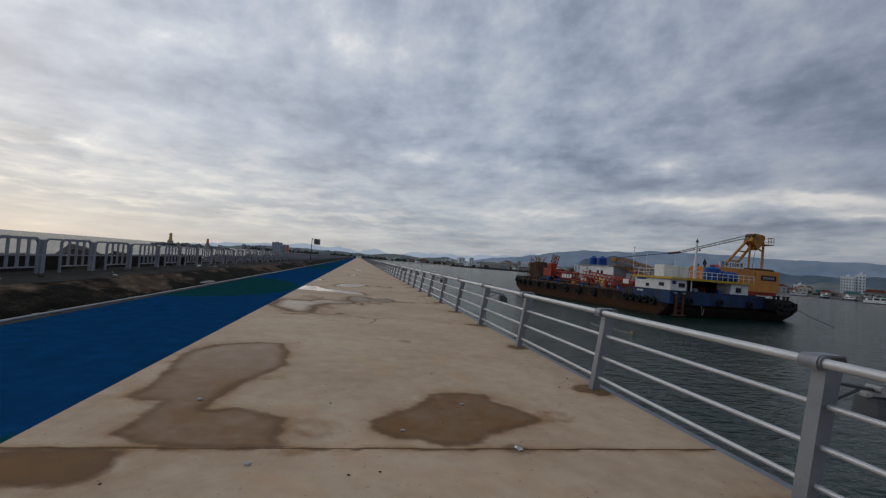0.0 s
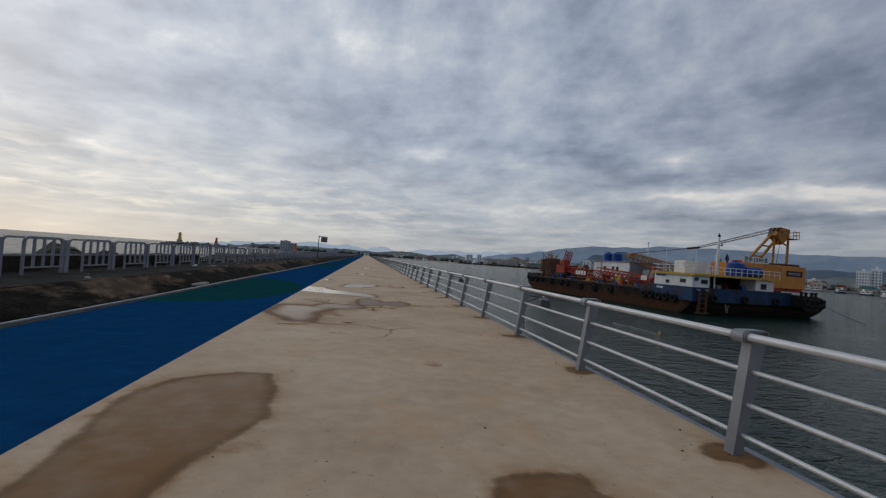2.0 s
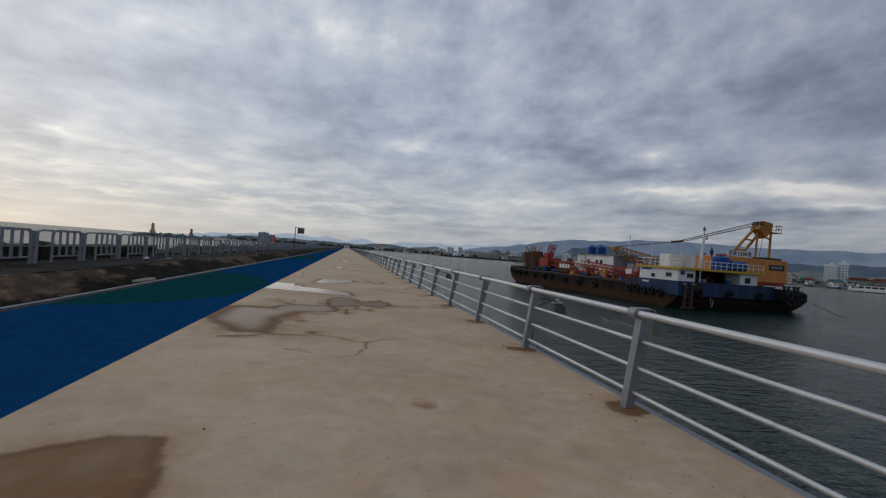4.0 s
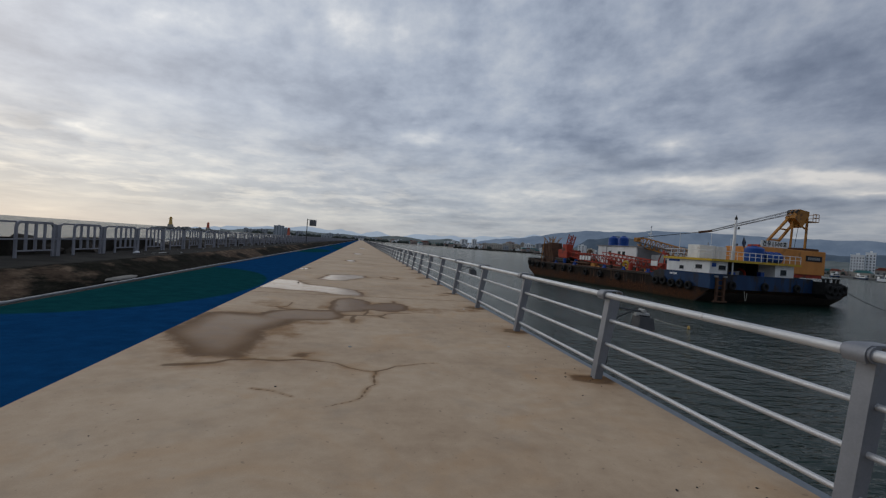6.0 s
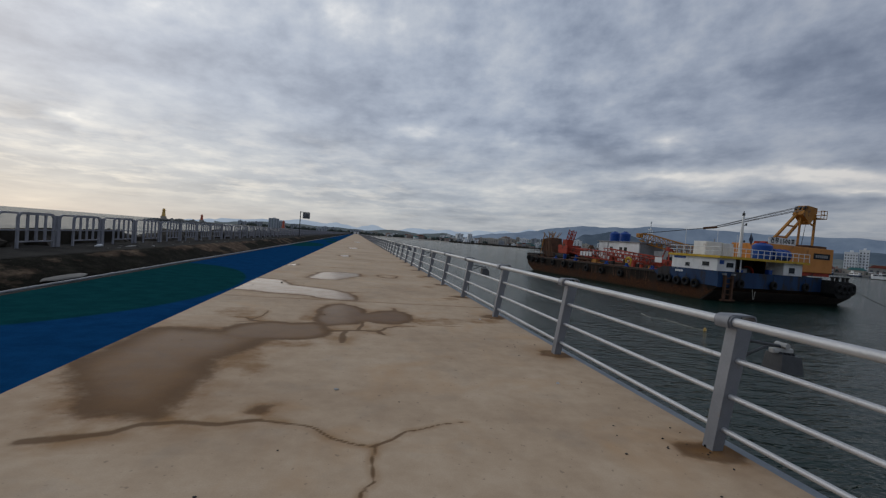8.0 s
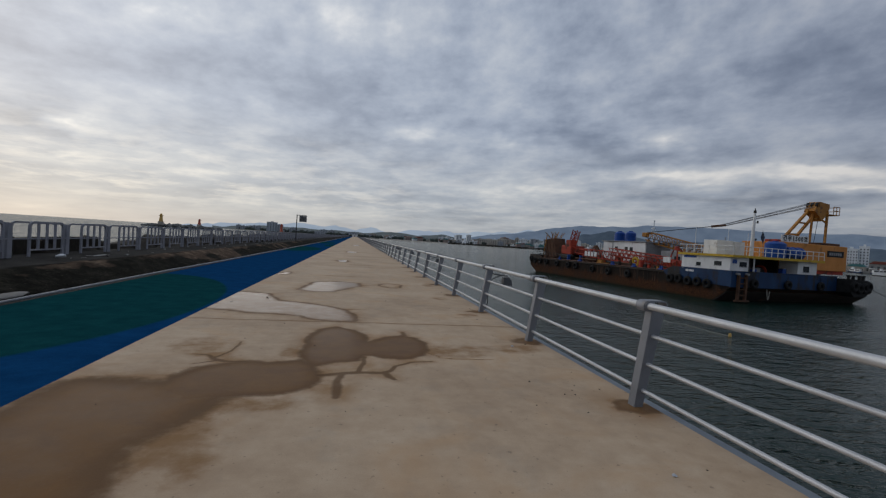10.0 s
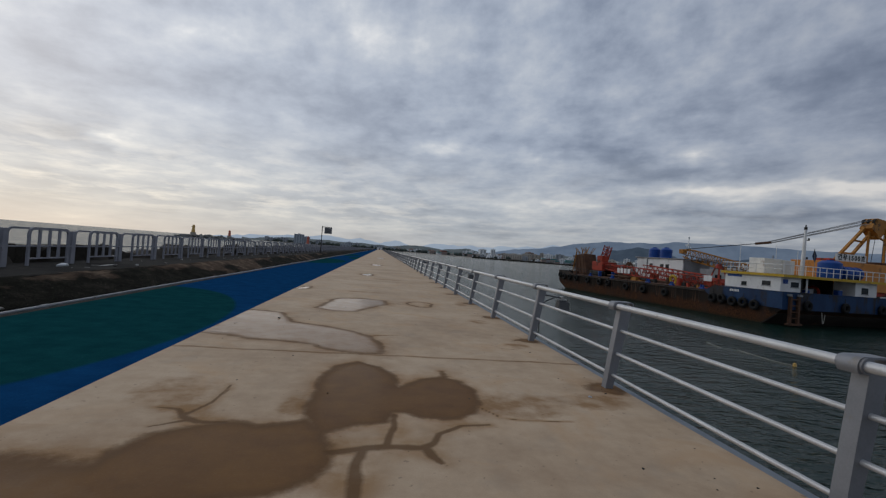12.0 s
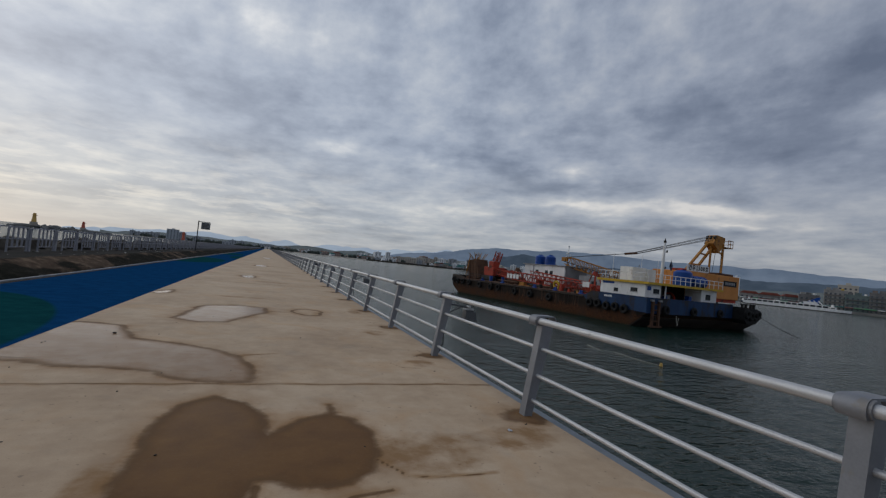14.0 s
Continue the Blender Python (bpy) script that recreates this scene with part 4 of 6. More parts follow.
# ---- rocks beyond the fence ----
s = Shape()
for k in range(32):
    y = -20.0 + 1.5 * k
    h = 0.88 + 0.05 * noise.noise((k * 0.7, 2.2, 0))
    s.hexa([(-12.35, y + 0.006, -1.0), (-11.95, y + 0.006, -1.0), (-11.95, y + 1.494, -1.0), (-12.35, y + 1.494, -1.0), (-12.30, y + 0.006, h), (-12.0, y + 0.006, h), (-12.0, y + 1.494, h + 0.02), (-12.30, y + 1.494, h + 0.02)])
solid("sea_wall", s, SEAWALL, "low dark stained concrete parapet behind the fence", "wall", kind="structure")


def rock_shape(r, seed, flat=0.7):
    bm = bmesh.new()
    bmesh.ops.create_icosphere(bm, subdivisions=2, radius=1.0)
    for v in bm.verts:
        k = 1 + 0.45 * noise.noise(v.co * 1.1 + Vector((seed * 7.3, 0, 0))) + 0.2 * noise.noise(v.co * 2.7 + Vector((0, seed * 3.1, 0)))
        v.co = Vector((v.co.x * r * k, v.co.y * r * k * 1.2, v.co.z * r * k * flat))
    sh = Shape()
    sh.add([v.co for v in bm.verts], [tuple(v.index for v in f.verts) for f in bm.faces])
    bm.free()
    return sh


rocks = [rock_shape(1.0, i).mesh("rock", ROCK) for i in range(6)]
for k in range(190):
    row = k % 2
    y = -14 + (k // 2) * 1.38 + rng.uniform(-0.6, 0.6)
    r = rng.uniform(0.8, 1.35) * (1.0 if row else 0.85)
    ob = tagged(new("boulder", rocks[k % 6]), "dark wet boulder of the breakwater behind the fence", "rock", "breakwater boulders")
    top = rng.uniform(0.45, 0.9) if row == 0 else rng.uniform(0.0, 0.95)
    ob.matrix_world = pose(-12.6 - row * 2.0 + rng.uniform(-0.3, 0.3), y, top - 0.62 * r, rng.uniform(-20, 20), rng.uniform(-20, 20), rng.uniform(0, 360)) @ Matrix.Scale(r, 4)
s = Shape()
for k in range(500):
    y = 118 + k * 1.15
    r = rng.uniform(0.9, 1.6)
    m = pose(-12.8 - rng.uniform(0, 2.5), y, rng.uniform(-0.7, 0.1), 0, 0, rng.uniform(0, 360)) @ Matrix.Scale(r, 4)
    src = rocks[k % 6]
    s.add([m @ v.co for v in src.vertices], [tuple(p.vertices) for p in src.polygons])
solid("far_boulders", s, ROCK, "dark breakwater boulders far along the pier", "rocks", kind="stuff")
solid("rock_bank", Shape().hexa([(-19, -45, -5), (-11.4, -45, -5), (-11.4, END_Y, -5), (-19, END_Y, -5), (-16, -45, -1.6), (-11.4, -45, -0.2), (-11.4, END_Y, -0.2), (-16, END_Y, -1.6)]), ROCK, "dark rubble bank below the boulders", "bank", kind="structure")

# ---- paints of the harbour ----
HULL_BLACK = surface("hull_black", (0.022, 0.018, 0.016), (0.05, 0.038, 0.03), 0.8, 0, 0.5, 8, 0.3, ((0.10, 0.05, 0.028), 0.05, 0.6), stretch=(1, 1, 0.35))
HULL_BLUE = surface("hull_blue", (0.003, 0.017, 0.055), (0.007, 0.038, 0.105), 0.6, 0, 0.6, 9, 0.1, ((0.018, 0.016, 0.017), 0.15, 0.5), stretch=(1, 1, 0.4))
WHITE = surface("weathered_white", (0.58, 0.58, 0.57), (0.78, 0.78, 0.76), 0.65, 0, 0.6, 14, 0.1, ((0.30, 0.24, 0.19), 0.04, 0.8), stretch=(1, 1, 0.4))
YELLOW = surface("yellow_edge", (0.42, 0.26, 0.02), (0.55, 0.36, 0.04), 0.6, 0, 1, 14, 0.1, ((0.2, 0.11, 0.04), 0.04, 1.2))
ORANGE = surface("crane_orange", (0.44, 0.17, 0.032), (0.58, 0.24, 0.055), 0.55, 0, 0.4, 10, 0.1, ((0.22, 0.10, 0.03), 0.05, 0.6), stretch=(1, 1, 0.5))
OCHRE = surface("boom_ochre", (0.27, 0.115, 0.02), (0.42, 0.19, 0.038), 0.6, 0, 1, 10, 0.1, ((0.10, 0.05, 0.025), 0.10, 1.5))
REDOX = surface("red_oxide", (0.22, 0.027, 0.016), (0.41, 0.054, 0.027), 0.7, 0, 0.8, 10, 0.2, ((0.075, 0.03, 0.022), 0.13, 1.1))
RUSTY = surface("rusty_steel", (0.05, 0.026, 0.017), (0.125, 0.064, 0.037), 0.9, 0, 0.8, 10, 0.4, ((0.05, 0.035, 0.028), 0.08, 0.8))
TANKBLUE = surface("tank_blue", (0.004, 0.040, 0.20), (0.010, 0.066, 0.29), 0.45, 0, 0.6, 12, 0.05)
RUBBER = surface("black_rubber", (0.006, 0.006, 0.006), (0.018, 0.018, 0.018), 0.85, 0, 3, 20, 0.3)
STEELDARK = surface("dark_steel", (0.014, 0.014, 0.014), (0.04, 0.038, 0.035), 0.7, 0.2, 1.5, 14, 0.2)
GREYPANEL = surface("grey_panel", (0.17, 0.175, 0.18), (0.28, 0.285, 0.29), 0.7, 0, 0.8, 12, 0.1)
GLASS = surface("dark_window_glass", (0.010, 0.014, 0.018), (0.02, 0.026, 0.032), 0.15, 0, 1, 5, 0.0)
INK = surface("black_lettering", (0.012, 0.012, 0.014), (0.02, 0.02, 0.022), 0.7, 0, 3, 20, 0.0)
ROPE = surface("pale_rope", (0.35, 0.33, 0.28), (0.5, 0.48, 0.42), 0.9, 0, 5, 40, 0.2)
CABLE = surface("black_cable", (0.01, 0.01, 0.01), (0.02, 0.02, 0.02), 0.6, 0, 5, 40, 0.0)
LAMPGREY = surface("lamp_housing_grey", (0.055, 0.058, 0.062), (0.095, 0.10, 0.105), 0.6, 0.0, 3, 40, 0.05)

# ---- barge with crane ----
BARGE = pose(36.2, 47.7, 0, 0, 0, 8)


def on_barge(name, label, category, group=""):
    return thing(name, BARGE, label, category, group)


def window(parent, x0, x1, y, z0, z1, axis="y", material=None, name="window"):
    """A framed pane standing proud of a wall; axis is the way that the wall faces."""
    if axis == "y":
        s, f = Shape().box(x0, x1, y - 0.02, y + 0.03, z0, z1), Shape().box(x0 - 0.06, x1 + 0.06, y - 0.05, y, z0 - 0.08, z0 - 0.02)
    else:
        s, f = Shape().box(y - 0.02, y + 0.03, x0, x1, z0, z1), Shape().box(y - 0.05, y, x0 - 0.06, x1 + 0.06, z0 - 0.08, z0 - 0.02)
    w = part(name, s, material or GLASS, parent)
    sill = new("sill", f.mesh("sill", GREYPANEL))
    sill.parent = w
    return w


W, L = 23.0, 40.6
barge = on_barge("barge", "long rusty black steel work barge with blue stern bulwark, moored afloat", "barge")
low = [(3.4, -4.2), (2.3, -2.95), (0.9, -1.95), (0.5, -1.62), (L - 0.2, -1.62), (L - 0.8, -2.0), (L - 2.6, -2.95), (L - 3.6, -4.2)]
part("hull_bottom", Shape().prism(low, 0, 0.0, W), HULL, barge, "rust-brown lower hull")
up = [(0.5, -1.617), (0.0, -1.25), (0.0, -0.2), (L, -0.2), (L, -1.0), (L - 0.2, -1.617)]
part("hull_side", Shape().prism(up, 0, -0.004, W + 0.004), HULL, barge, "black streaked upper hull")
part("deck_plate", Shape().box(0.1, W - 0.1, 0.1, L - 0.1, -0.197, -0.15), RUSTY, barge)
# added black sheet: paints the shade under the stern overhang
part("stern_shade_sheet", Shape().prism([(0.44, -1.625), (0.86, -1.97), (2.26, -2.97), (3.34, -4.2), (3.28, -4.24), (2.2, -3.03), (0.8, -2.03), (0.38, -1.66)], 0, 0.03, W - 0.03), HULL_BLACK, barge, "black sheet standing in for shade under the raked stern")
part("rubbing_strake", Shape().box(-0.12, -0.006, 8.8, L - 0.3, -0.42, -0.25, 0.03), HULL_BLACK, barge)
blue = [(-0.01, -1.15), (6.3, -1.0), (8.0, -0.85), (8.9, -0.22), (7.6, 0.42), (-0.01, 0.46)]
part("side_bulwark", Shape().prism(blue, 0, -0.06, -0.006), HULL_BLUE, barge, "blue painted side bulwark")
part("stern_bulwark", Shape().box(-0.06, 16.4, -0.07, -0.006, -1.2, 0.44), HULL_BLUE, barge, "blue painted stern bulwark")
part("bow_bulwark", Shape().prism([(L - 4.5, -0.2), (L - 3.2, 0.22), (L + 0.15, 0.34), (L + 0.15, -0.9), (L - 0.4, -1.0)], 0, -0.05, 0.1), HULL_BLACK, barge)
part("bow_bulwark", Shape().box(0.0, W, L + 0.01, L + 0.16, -0.9, 0.34), HULL_BLACK, barge)
part("capping_rail", Shape().box(-0.1, 16.4, -0.11, 0.02, 0.44, 0.5, 0.015).box(-0.1, 0.02, 0.02, 7.5, 0.44, 0.5, 0.015), HULL_BLUE, barge)
for i, (s0, w) in enumerate(((5.5, 0.16), (5.28, 0.16), (5.06, 0.11), (4.9, 0.11), (4.74, 0.11), (4.58, 0.11))):
    part("name_mark", Shape().box(-0.075, -0.062, s0 - w / 2, s0 + w / 2, 0.02, 0.24), WHITE, barge, "white painted ship name stroke")
guide = part("stern_guide", Shape().box(0.7, 0.95, -0.32, -0.08, -2.5, 0.1).box(1.75, 2.0, -0.32, -0.08, -2.5, 0.1).box(0.4, 2.3, -0.4, -0.08, -2.66, -2.5), RUSTY, barge, "rusty guide frame hanging on the stern")
for z in (-2.0, -1.4, -0.8, -0.2):
    g = new("rung", Shape().box(0.95, 1.75, -0.26, -0.14, z - 0.05, z + 0.05).mesh("rung", RUSTY))
    g.parent = guide
for x in (0.5, 1.85):
    g = new("bracket", Shape().box(x, x + 0.35, -0.36, -0.08, 0.1, 0.3).mesh("bracket", GREYPANEL))
    g.parent = guide
part("hanging_rope", Shape().path([(5.15, -0.12, -1.3), (5.2, -0.14, -1.9), (5.32, -0.14, -2.4), (5.45, -0.14, -2.3), (5.6, -0.12, -1.5)], 0.028), ROPE, barge)
# fender sponson past the stern corner
part("sponson", Shape().prism([(16.4, -1.2), (17.0, -1.7), (19.0, -1.65), (19.9, -1.0), (19.8, -0.1), (19.3, 0.2), (16.4, 0.3)], 1, -1.5, -0.01), RUBBER, barge)
for x, z in ((16.9, -0.5), (17.8, -0.7), (18.7, -0.65), (19.4, -0.5)):
    part("fender_roller", Shape().torus((x, -1.55, z), (0, 1, 0), 0.42, 0.2), RUBBER, barge, smooth=True)
for x in (17.1, 17.9, 19.0, 19.7):
    part("bollard", Shape().tube((x, -0.8, 0.2), (x, -0.8, 0.6), 0.16, 10).tube((x, -0.8, 0.6), (x, -0.8, 0.74), 0.25, 10), STEELDARK, barge)
for s0 in (9.6, 14.2, 18.4, 26.0, 31.5):
    part("bollard", Shape().box(0.15, 0.55, s0 - 0.3, s0 + 0.3, -0.15, 0.0).tube((0.35, s0 - 0.15, 0), (0.35, s0 - 0.15, 0.32), 0.1, 8).tube((0.35, s0 + 0.15, 0), (0.35, s0 + 0.15, 0.32), 0.1, 8), TANKBLUE, barge, "blue mooring bollard")

tyre = on_barge("tyre_fender", "old black tyre hung on the barge side as a fender", "tyre", "tyre fenders")
part("tread", Shape().torus((0, 0, 0), (1, 0, 0), 0.36, 0.17, 18, 8), RUBBER, tyre, smooth=True)
part("chain", Shape().path([(0.05, 0, 0.3), (0.1, 0, 0.95)], 0.025), STEELDARK, tyre)
spots = [(7.6, -0.95), (6.4, -0.9), (5.1, -1.05), (3.85, -1.0), (2.6, -1.1), (38.6, -0.75), (36.8, -0.7), (34.8, -0.75), (28.3, -0.9), (26.2, -0.85), (22.1, -1.05), (18.6, -1.1), (14.7, -1.1), (31.5, -0.85), (39.9, -0.5)]
for i, (s0, z) in enumerate(spots):
    m = BARGE @ pose(-0.24, s0, z, 0, 0, 0)
    if i == 0:
        tyre.matrix_world = m
    else:
        copy_thing(tyre, m)
for v0 in (3.1, 8.2, 13.5):
    copy_thing(tyre, BARGE @ pose(v0, -0.25, -0.75, 0, 0, 90))
for v0 in (0.6, 2.4, 4.2, 6.5, 9):
    copy_thing(tyre, BARGE @ pose(v0, L + 0.35, -0.35, 0, 0, 90))

house = on_barge("stern_deckhouse", "weathered white deckhouse with a yellow-edged roof and open winch bay", "deckhouse")
part("wall", Shape().box(1.0, 3.7, 1.0, 7.2, -0.15, 1.95), WHITE, house)
part("wall", Shape().box(11.4, 14.6, 1.0, 3.1, -0.15, 1.95), WHITE, house)
# added walls in dark steel stand in for the shade inside the bay
part("shade_back_wall", Shape().box(3.7, 11.4, 4.6, 4.8, -0.15, 1.95), STEELDARK, house)
part("shade_side_wall", Shape().box(11.2, 11.38, 3.12, 4.58, -0.15, 1.95), STEELDARK, house)
part("pillar", Shape().box(3.71, 3.95, 1.02, 1.25, -0.15, 1.95), STEELDARK, house)
part("pillar", Shape().tube((4.35, 0.9, -0.15), (4.35, 0.9, 2.0), 0.09, 8), WHITE, house)
part("roof", Shape().box(0.7, 11.6, 0.5, 7.5, 1.953, 2.08).box(11.6, 15.0, 0.5, 3.12, 1.953, 2.08).box(0.66, 15.04, 0.46, 0.5, 1.9, 2.16), YELLOW, house, "roof with yellow painted edge")
part("roof_edge", Shape().box(0.66, 0.7, 0.5, 7.5, 1.9, 2.16), YELLOW, house)
for x0, x1, z0, z1 in ((2.35, 3.4, 0.95, 1.45), (12.3, 13.3, 0.75, 1.4)):
    window(house, x0, x1, 1.0, z0, z1)
window(house, 4.6, 5.2, 1.0, 0.75, 1.15, "x")
window(house, 2.0, 2.9, 1.0, 0.95, 1.4, "x")
part("notice", Shape().box(1.3, 1.95, 0.975, 0.998, 1.25, 1.7), TANKBLUE, house, "small blue notice plate")
part("notice", Shape().box(0.975, 0.998, 5.2, 6.9, 1.6, 1.85), TANKBLUE, house, "long blue notice plate")
rail = part("roof_railing", Shape().tube((0.75, 0.55, 3.1), (15.0, 0.55, 3.1), 0.04, 6).tube((0.75, 0.55, 2.65), (15.0, 0.55, 2.65), 0.03, 6).tube((0.75, 0.55, 3.1), (0.75, 7.4, 3.1), 0.04, 6).tube((0.75, 0.55, 2.65), (0.75, 7.4, 2.65), 0.03, 6), WHITE, house)
bal = Shape().tube((0, 0, 2.08), (0, 0, 3.1), 0.035, 6).mesh("baluster", WHITE)
for x, y in [(0.75 + 0.95 * i, 0.55) for i in range(16)] + [(0.75, 1.5 + 0.98 * i) for i in range(6)]:
    b = new("baluster", bal)
    b.parent, b.location = rail, (x, y, 0)
winch = on_barge("winch", "dark rusty winch drum in the open deckhouse bay", "winch")
part("drum", Shape().tube((5.8, 3.0, 0.5), (8.2, 3.0, 0.5), 0.5, 14), STEELDARK, winch)
part("flange", Shape().tube((5.7, 3.0, 0.5), (5.8, 3.0, 0.5), 0.75, 16), RUSTY, winch)
part("flange", Shape().tube((8.2, 3.0, 0.5), (8.3, 3.0, 0.5), 0.75, 16), REDOX, winch)
part("base", Shape().box(5.6, 8.4, 2.5, 3.5, -0.15, 0.05), STEELDARK, winch)

cabin = on_barge("roof_cabin", "plain white box cabin on the deckhouse roof", "cabin")
part("box", Shape().box(4.0, 6.6, 5.2, 7.0, 2.082, 3.85, 0.02), WHITE, cabin)
part("box", Shape().box(6.61, 8.2, 5.0, 7.0, 2.082, 3.78, 0.02), WHITE, cabin)
part("vent", Shape().tube((6.2, 6.0, 3.85), (6.2, 6.0, 4.25), 0.06, 8), GREYPANEL, cabin)
mast = on_barge("signal_mast", "white tapered signal mast with lamp brackets", "mast")
part("pole", Shape().tube((9.3, 5.0, 2.08), (9.45, 5.0, 7.4), 0.24, 10, 0.13), WHITE, mast)
part("masthead_lamp", Shape().tube((9.45, 5.0, 7.4), (9.45, 5.0, 7.7), 0.16, 8).tube((9.45, 5.0, 7.7), (9.45, 5.0, 7.95), 0.06, 6), STEELDARK, mast)
part("bracket", Shape().box(9.45, 10.1, 4.95, 5.05, 6.2, 6.28).tube((10.0, 5.0, 6.28), (10.0, 5.0, 6.5), 0.1, 8), STEELDARK, mast)
part("bracket", Shape().box(9.4, 9.95, 4.95, 5.05, 4.1, 4.16).tube((9.9, 5.0, 4.16), (9.9, 5.0, 4.36), 0.1, 8), STEELDARK, mast)
flag = on_barge("flag", "small dark blue flag drooping from a staff", "flag")
part("staff", Shape().tube((11.3, 5.0, 2.1), (11.0, 5.0, 5.4), 0.03, 6), GREYPANEL, flag)
part("cloth", Shape().add([(11.0, 5.0, 5.35), (11.55, 5.08, 4.6), (11.15, 5.0, 3.75), (10.6, 4.94, 4.5), (11.05, 5.12, 4.55)], [(0, 4, 3), (0, 1, 4), (1, 2, 4), (2, 3, 4)]), HULL_BLUE, flag)
tank = on_barge("upright_tank", "bright blue plastic water tank standing on the roof", "tank")
part("body", Shape().tube((9.3, 2.2, 2.085), (9.3, 2.2, 3.75), 1.05, 20).tube((9.3, 2.2, 3.75), (9.3, 2.2, 4.0), 1.05, 20, 0.7), TANKBLUE, tank, smooth=True)
part("rib", Shape().torus((9.3, 2.2, 2.6), (0, 0, 1), 1.06, 0.04, 20, 6).torus((9.3, 2.2, 3.2), (0, 0, 1), 1.06, 0.04, 20, 6), TANKBLUE, tank)
part("lid", Shape().tube((9.3, 2.2, 4.0), (9.3, 2.2, 4.1), 0.32, 14), TANKBLUE, tank)
tank = on_barge("lying_tank", "bright blue plastic drum tank lying on the roof", "tank")
part("body", Shape().tube((10.5, 2.0, 2.8), (11.8, 2.0, 2.8), 0.7, 18).tube((11.8, 2.0, 2.8), (13.1, 2.0, 2.8), 0.7, 18), TANKBLUE, tank, smooth=True)
part("rib", Shape().torus((10.9, 2.0, 2.8), (1, 0, 0), 0.7, 0.05, 18, 6).torus((11.8, 2.0, 2.8), (1, 0, 0), 0.7, 0.05, 18, 6).torus((12.7, 2.0, 2.8), (1, 0, 0), 0.7, 0.05, 18, 6), TANKBLUE, tank)
part("cradle", Shape().box(10.8, 11.1, 1.4, 2.6, 2.082, 2.4).box(12.4, 12.7, 1.4, 2.6, 2.082, 2.4), STEELDARK, tank)

crane = on_barge("barge_crane", "large orange lattice-boom crane with a steel gantry on the barge", "crane")
part("house", Shape().box(11.8, 23.7, 3.2, 8.2, 1.0, 4.15, 0.05), ORANGE, crane, "orange machinery house")
part("skirt", Shape().box(12.0, 23.5, 3.4, 8.0, 0.55, 0.998), REDOX, crane)
part("turntable", Shape().tube((18.5, 5.7, -0.15), (18.5, 5.7, 0.548), 2.4, 20), STEELDARK, crane)
part("roof_plant", Shape().box(20.0, 23.6, 4.0, 7.6, 4.152, 4.5, 0.05), RUSTY, crane)
part("roof_plant", Shape().box(15.0, 17.0, 6.0, 7.6, 4.152, 4.6, 0.05), REDOX, crane)
plate = part("nameplate", Shape().box(19.9, 23.0, 3.16, 3.197, 2.75, 3.5), INK, crane, "black nameplate with pale strokes")
for i in range(6):
    g = new("stroke", Shape().box(20.25 + 0.4 * i, 20.55 + 0.4 * i, 3.145, 3.158, 2.95, 3.3).mesh("stroke", GREYPANEL))
    g.parent = plate
GY = (0, 1, 0)
part("gantry_leg", Shape().sweep([(16.3, 6.6, 4.15), (17.0, 6.5, 5.0), (20.5, 5.9, 8.9)], 0.25, 0.30, GY), OCHRE, crane)
part("gantry_leg", Shape().sweep([(18.2, 6.6, 4.15), (19.1, 6.5, 5.1), (21.4, 5.9, 8.2)], 0.25, 0.30, GY), OCHRE, crane)
part("gantry_brace", Shape().sweep([(17.5, 6.45, 5.42), (19.35, 6.45, 5.42)], 0.2, 0.28, (0, 1, 0)), OCHRE, crane)
part("gantry_brace", Shape().sweep([(19.1, 6.15, 7.0), (20.5, 6.15, 6.95)], 0.18, 0.26, (0, 1, 0)), OCHRE, crane)
part("gantry_post", Shape().sweep([(20.5, 5.7, 4.15), (20.75, 5.7, 9.0)], 0.2, 0.2, GY), OCHRE, crane)
part("gantry_post", Shape().sweep([(22.1, 4.9, 4.15), (22.6, 5.1, 8.7)], 0.2, 0.2, GY), OCHRE, crane)
part("gantry_brace", Shape().sweep([(20.8, 5.5, 7.5), (21.4, 5.4, 7.75), (22.5, 5.15, 7.2)], 0.16, 0.2, GY), OCHRE, crane)
part("hoist_rope", Shape().tube((22.0, 5.7, 8.6), (21.3, 5.7, 4.5), 0.03, 5), STEELDARK, crane)
part("ladder", Shape().path([(23.0, 5.3, 4.2), (23.1, 5.3, 8.2)], 0.03).path([(23.0, 5.6, 4.2), (23.1, 5.6, 8.2)], 0.03), STEELDARK, crane)
head = part("gantry_head", Shape().prism([(20.1, 8.55), (20.6, 9.4), (21.0, 9.8), (22.9, 9.6), (22.9, 9.0), (22.4, 8.1), (21.5, 7.3), (21.1, 7.9)], 1, 5.1, 6.4), OCHRE, crane)
for y in (5.2, 5.75, 6.3):
    g = new("sheave", Shape().tube((20.75, y - 0.1, 9.35), (20.75, y + 0.1, 9.35), 0.36, 14).mesh("sheave", STEELDARK))
    g.parent = head
plat = part("platform", Shape().box(22.4, 24.4, 4.8, 6.8, 8.2, 8.3), OCHRE, crane)
for z in (9.3, 8.8):
    g = new("guard_rail", Shape().path([(23.2, 4.8, z), (24.4, 4.8, z), (24.4, 6.8, z)], 0.04).mesh("guard_rail", OCHRE))
    g.parent = plat
for x in (23.2, 23.8, 24.4):
    g = new("stanchion", Shape().tube((x, 4.8, 8.25), (x, 4.8, 9.3), 0.04, 6).mesh("stanchion", OCHRE))
    g.parent = plat
part("boom", Shape().lattice((15.2, 9.0, 1.1), (9.6, 22.0, 4.4), 1.45, 1.5, 19, 0.075, taper=0.6), OCHRE, crane, "ochre lattice boom")
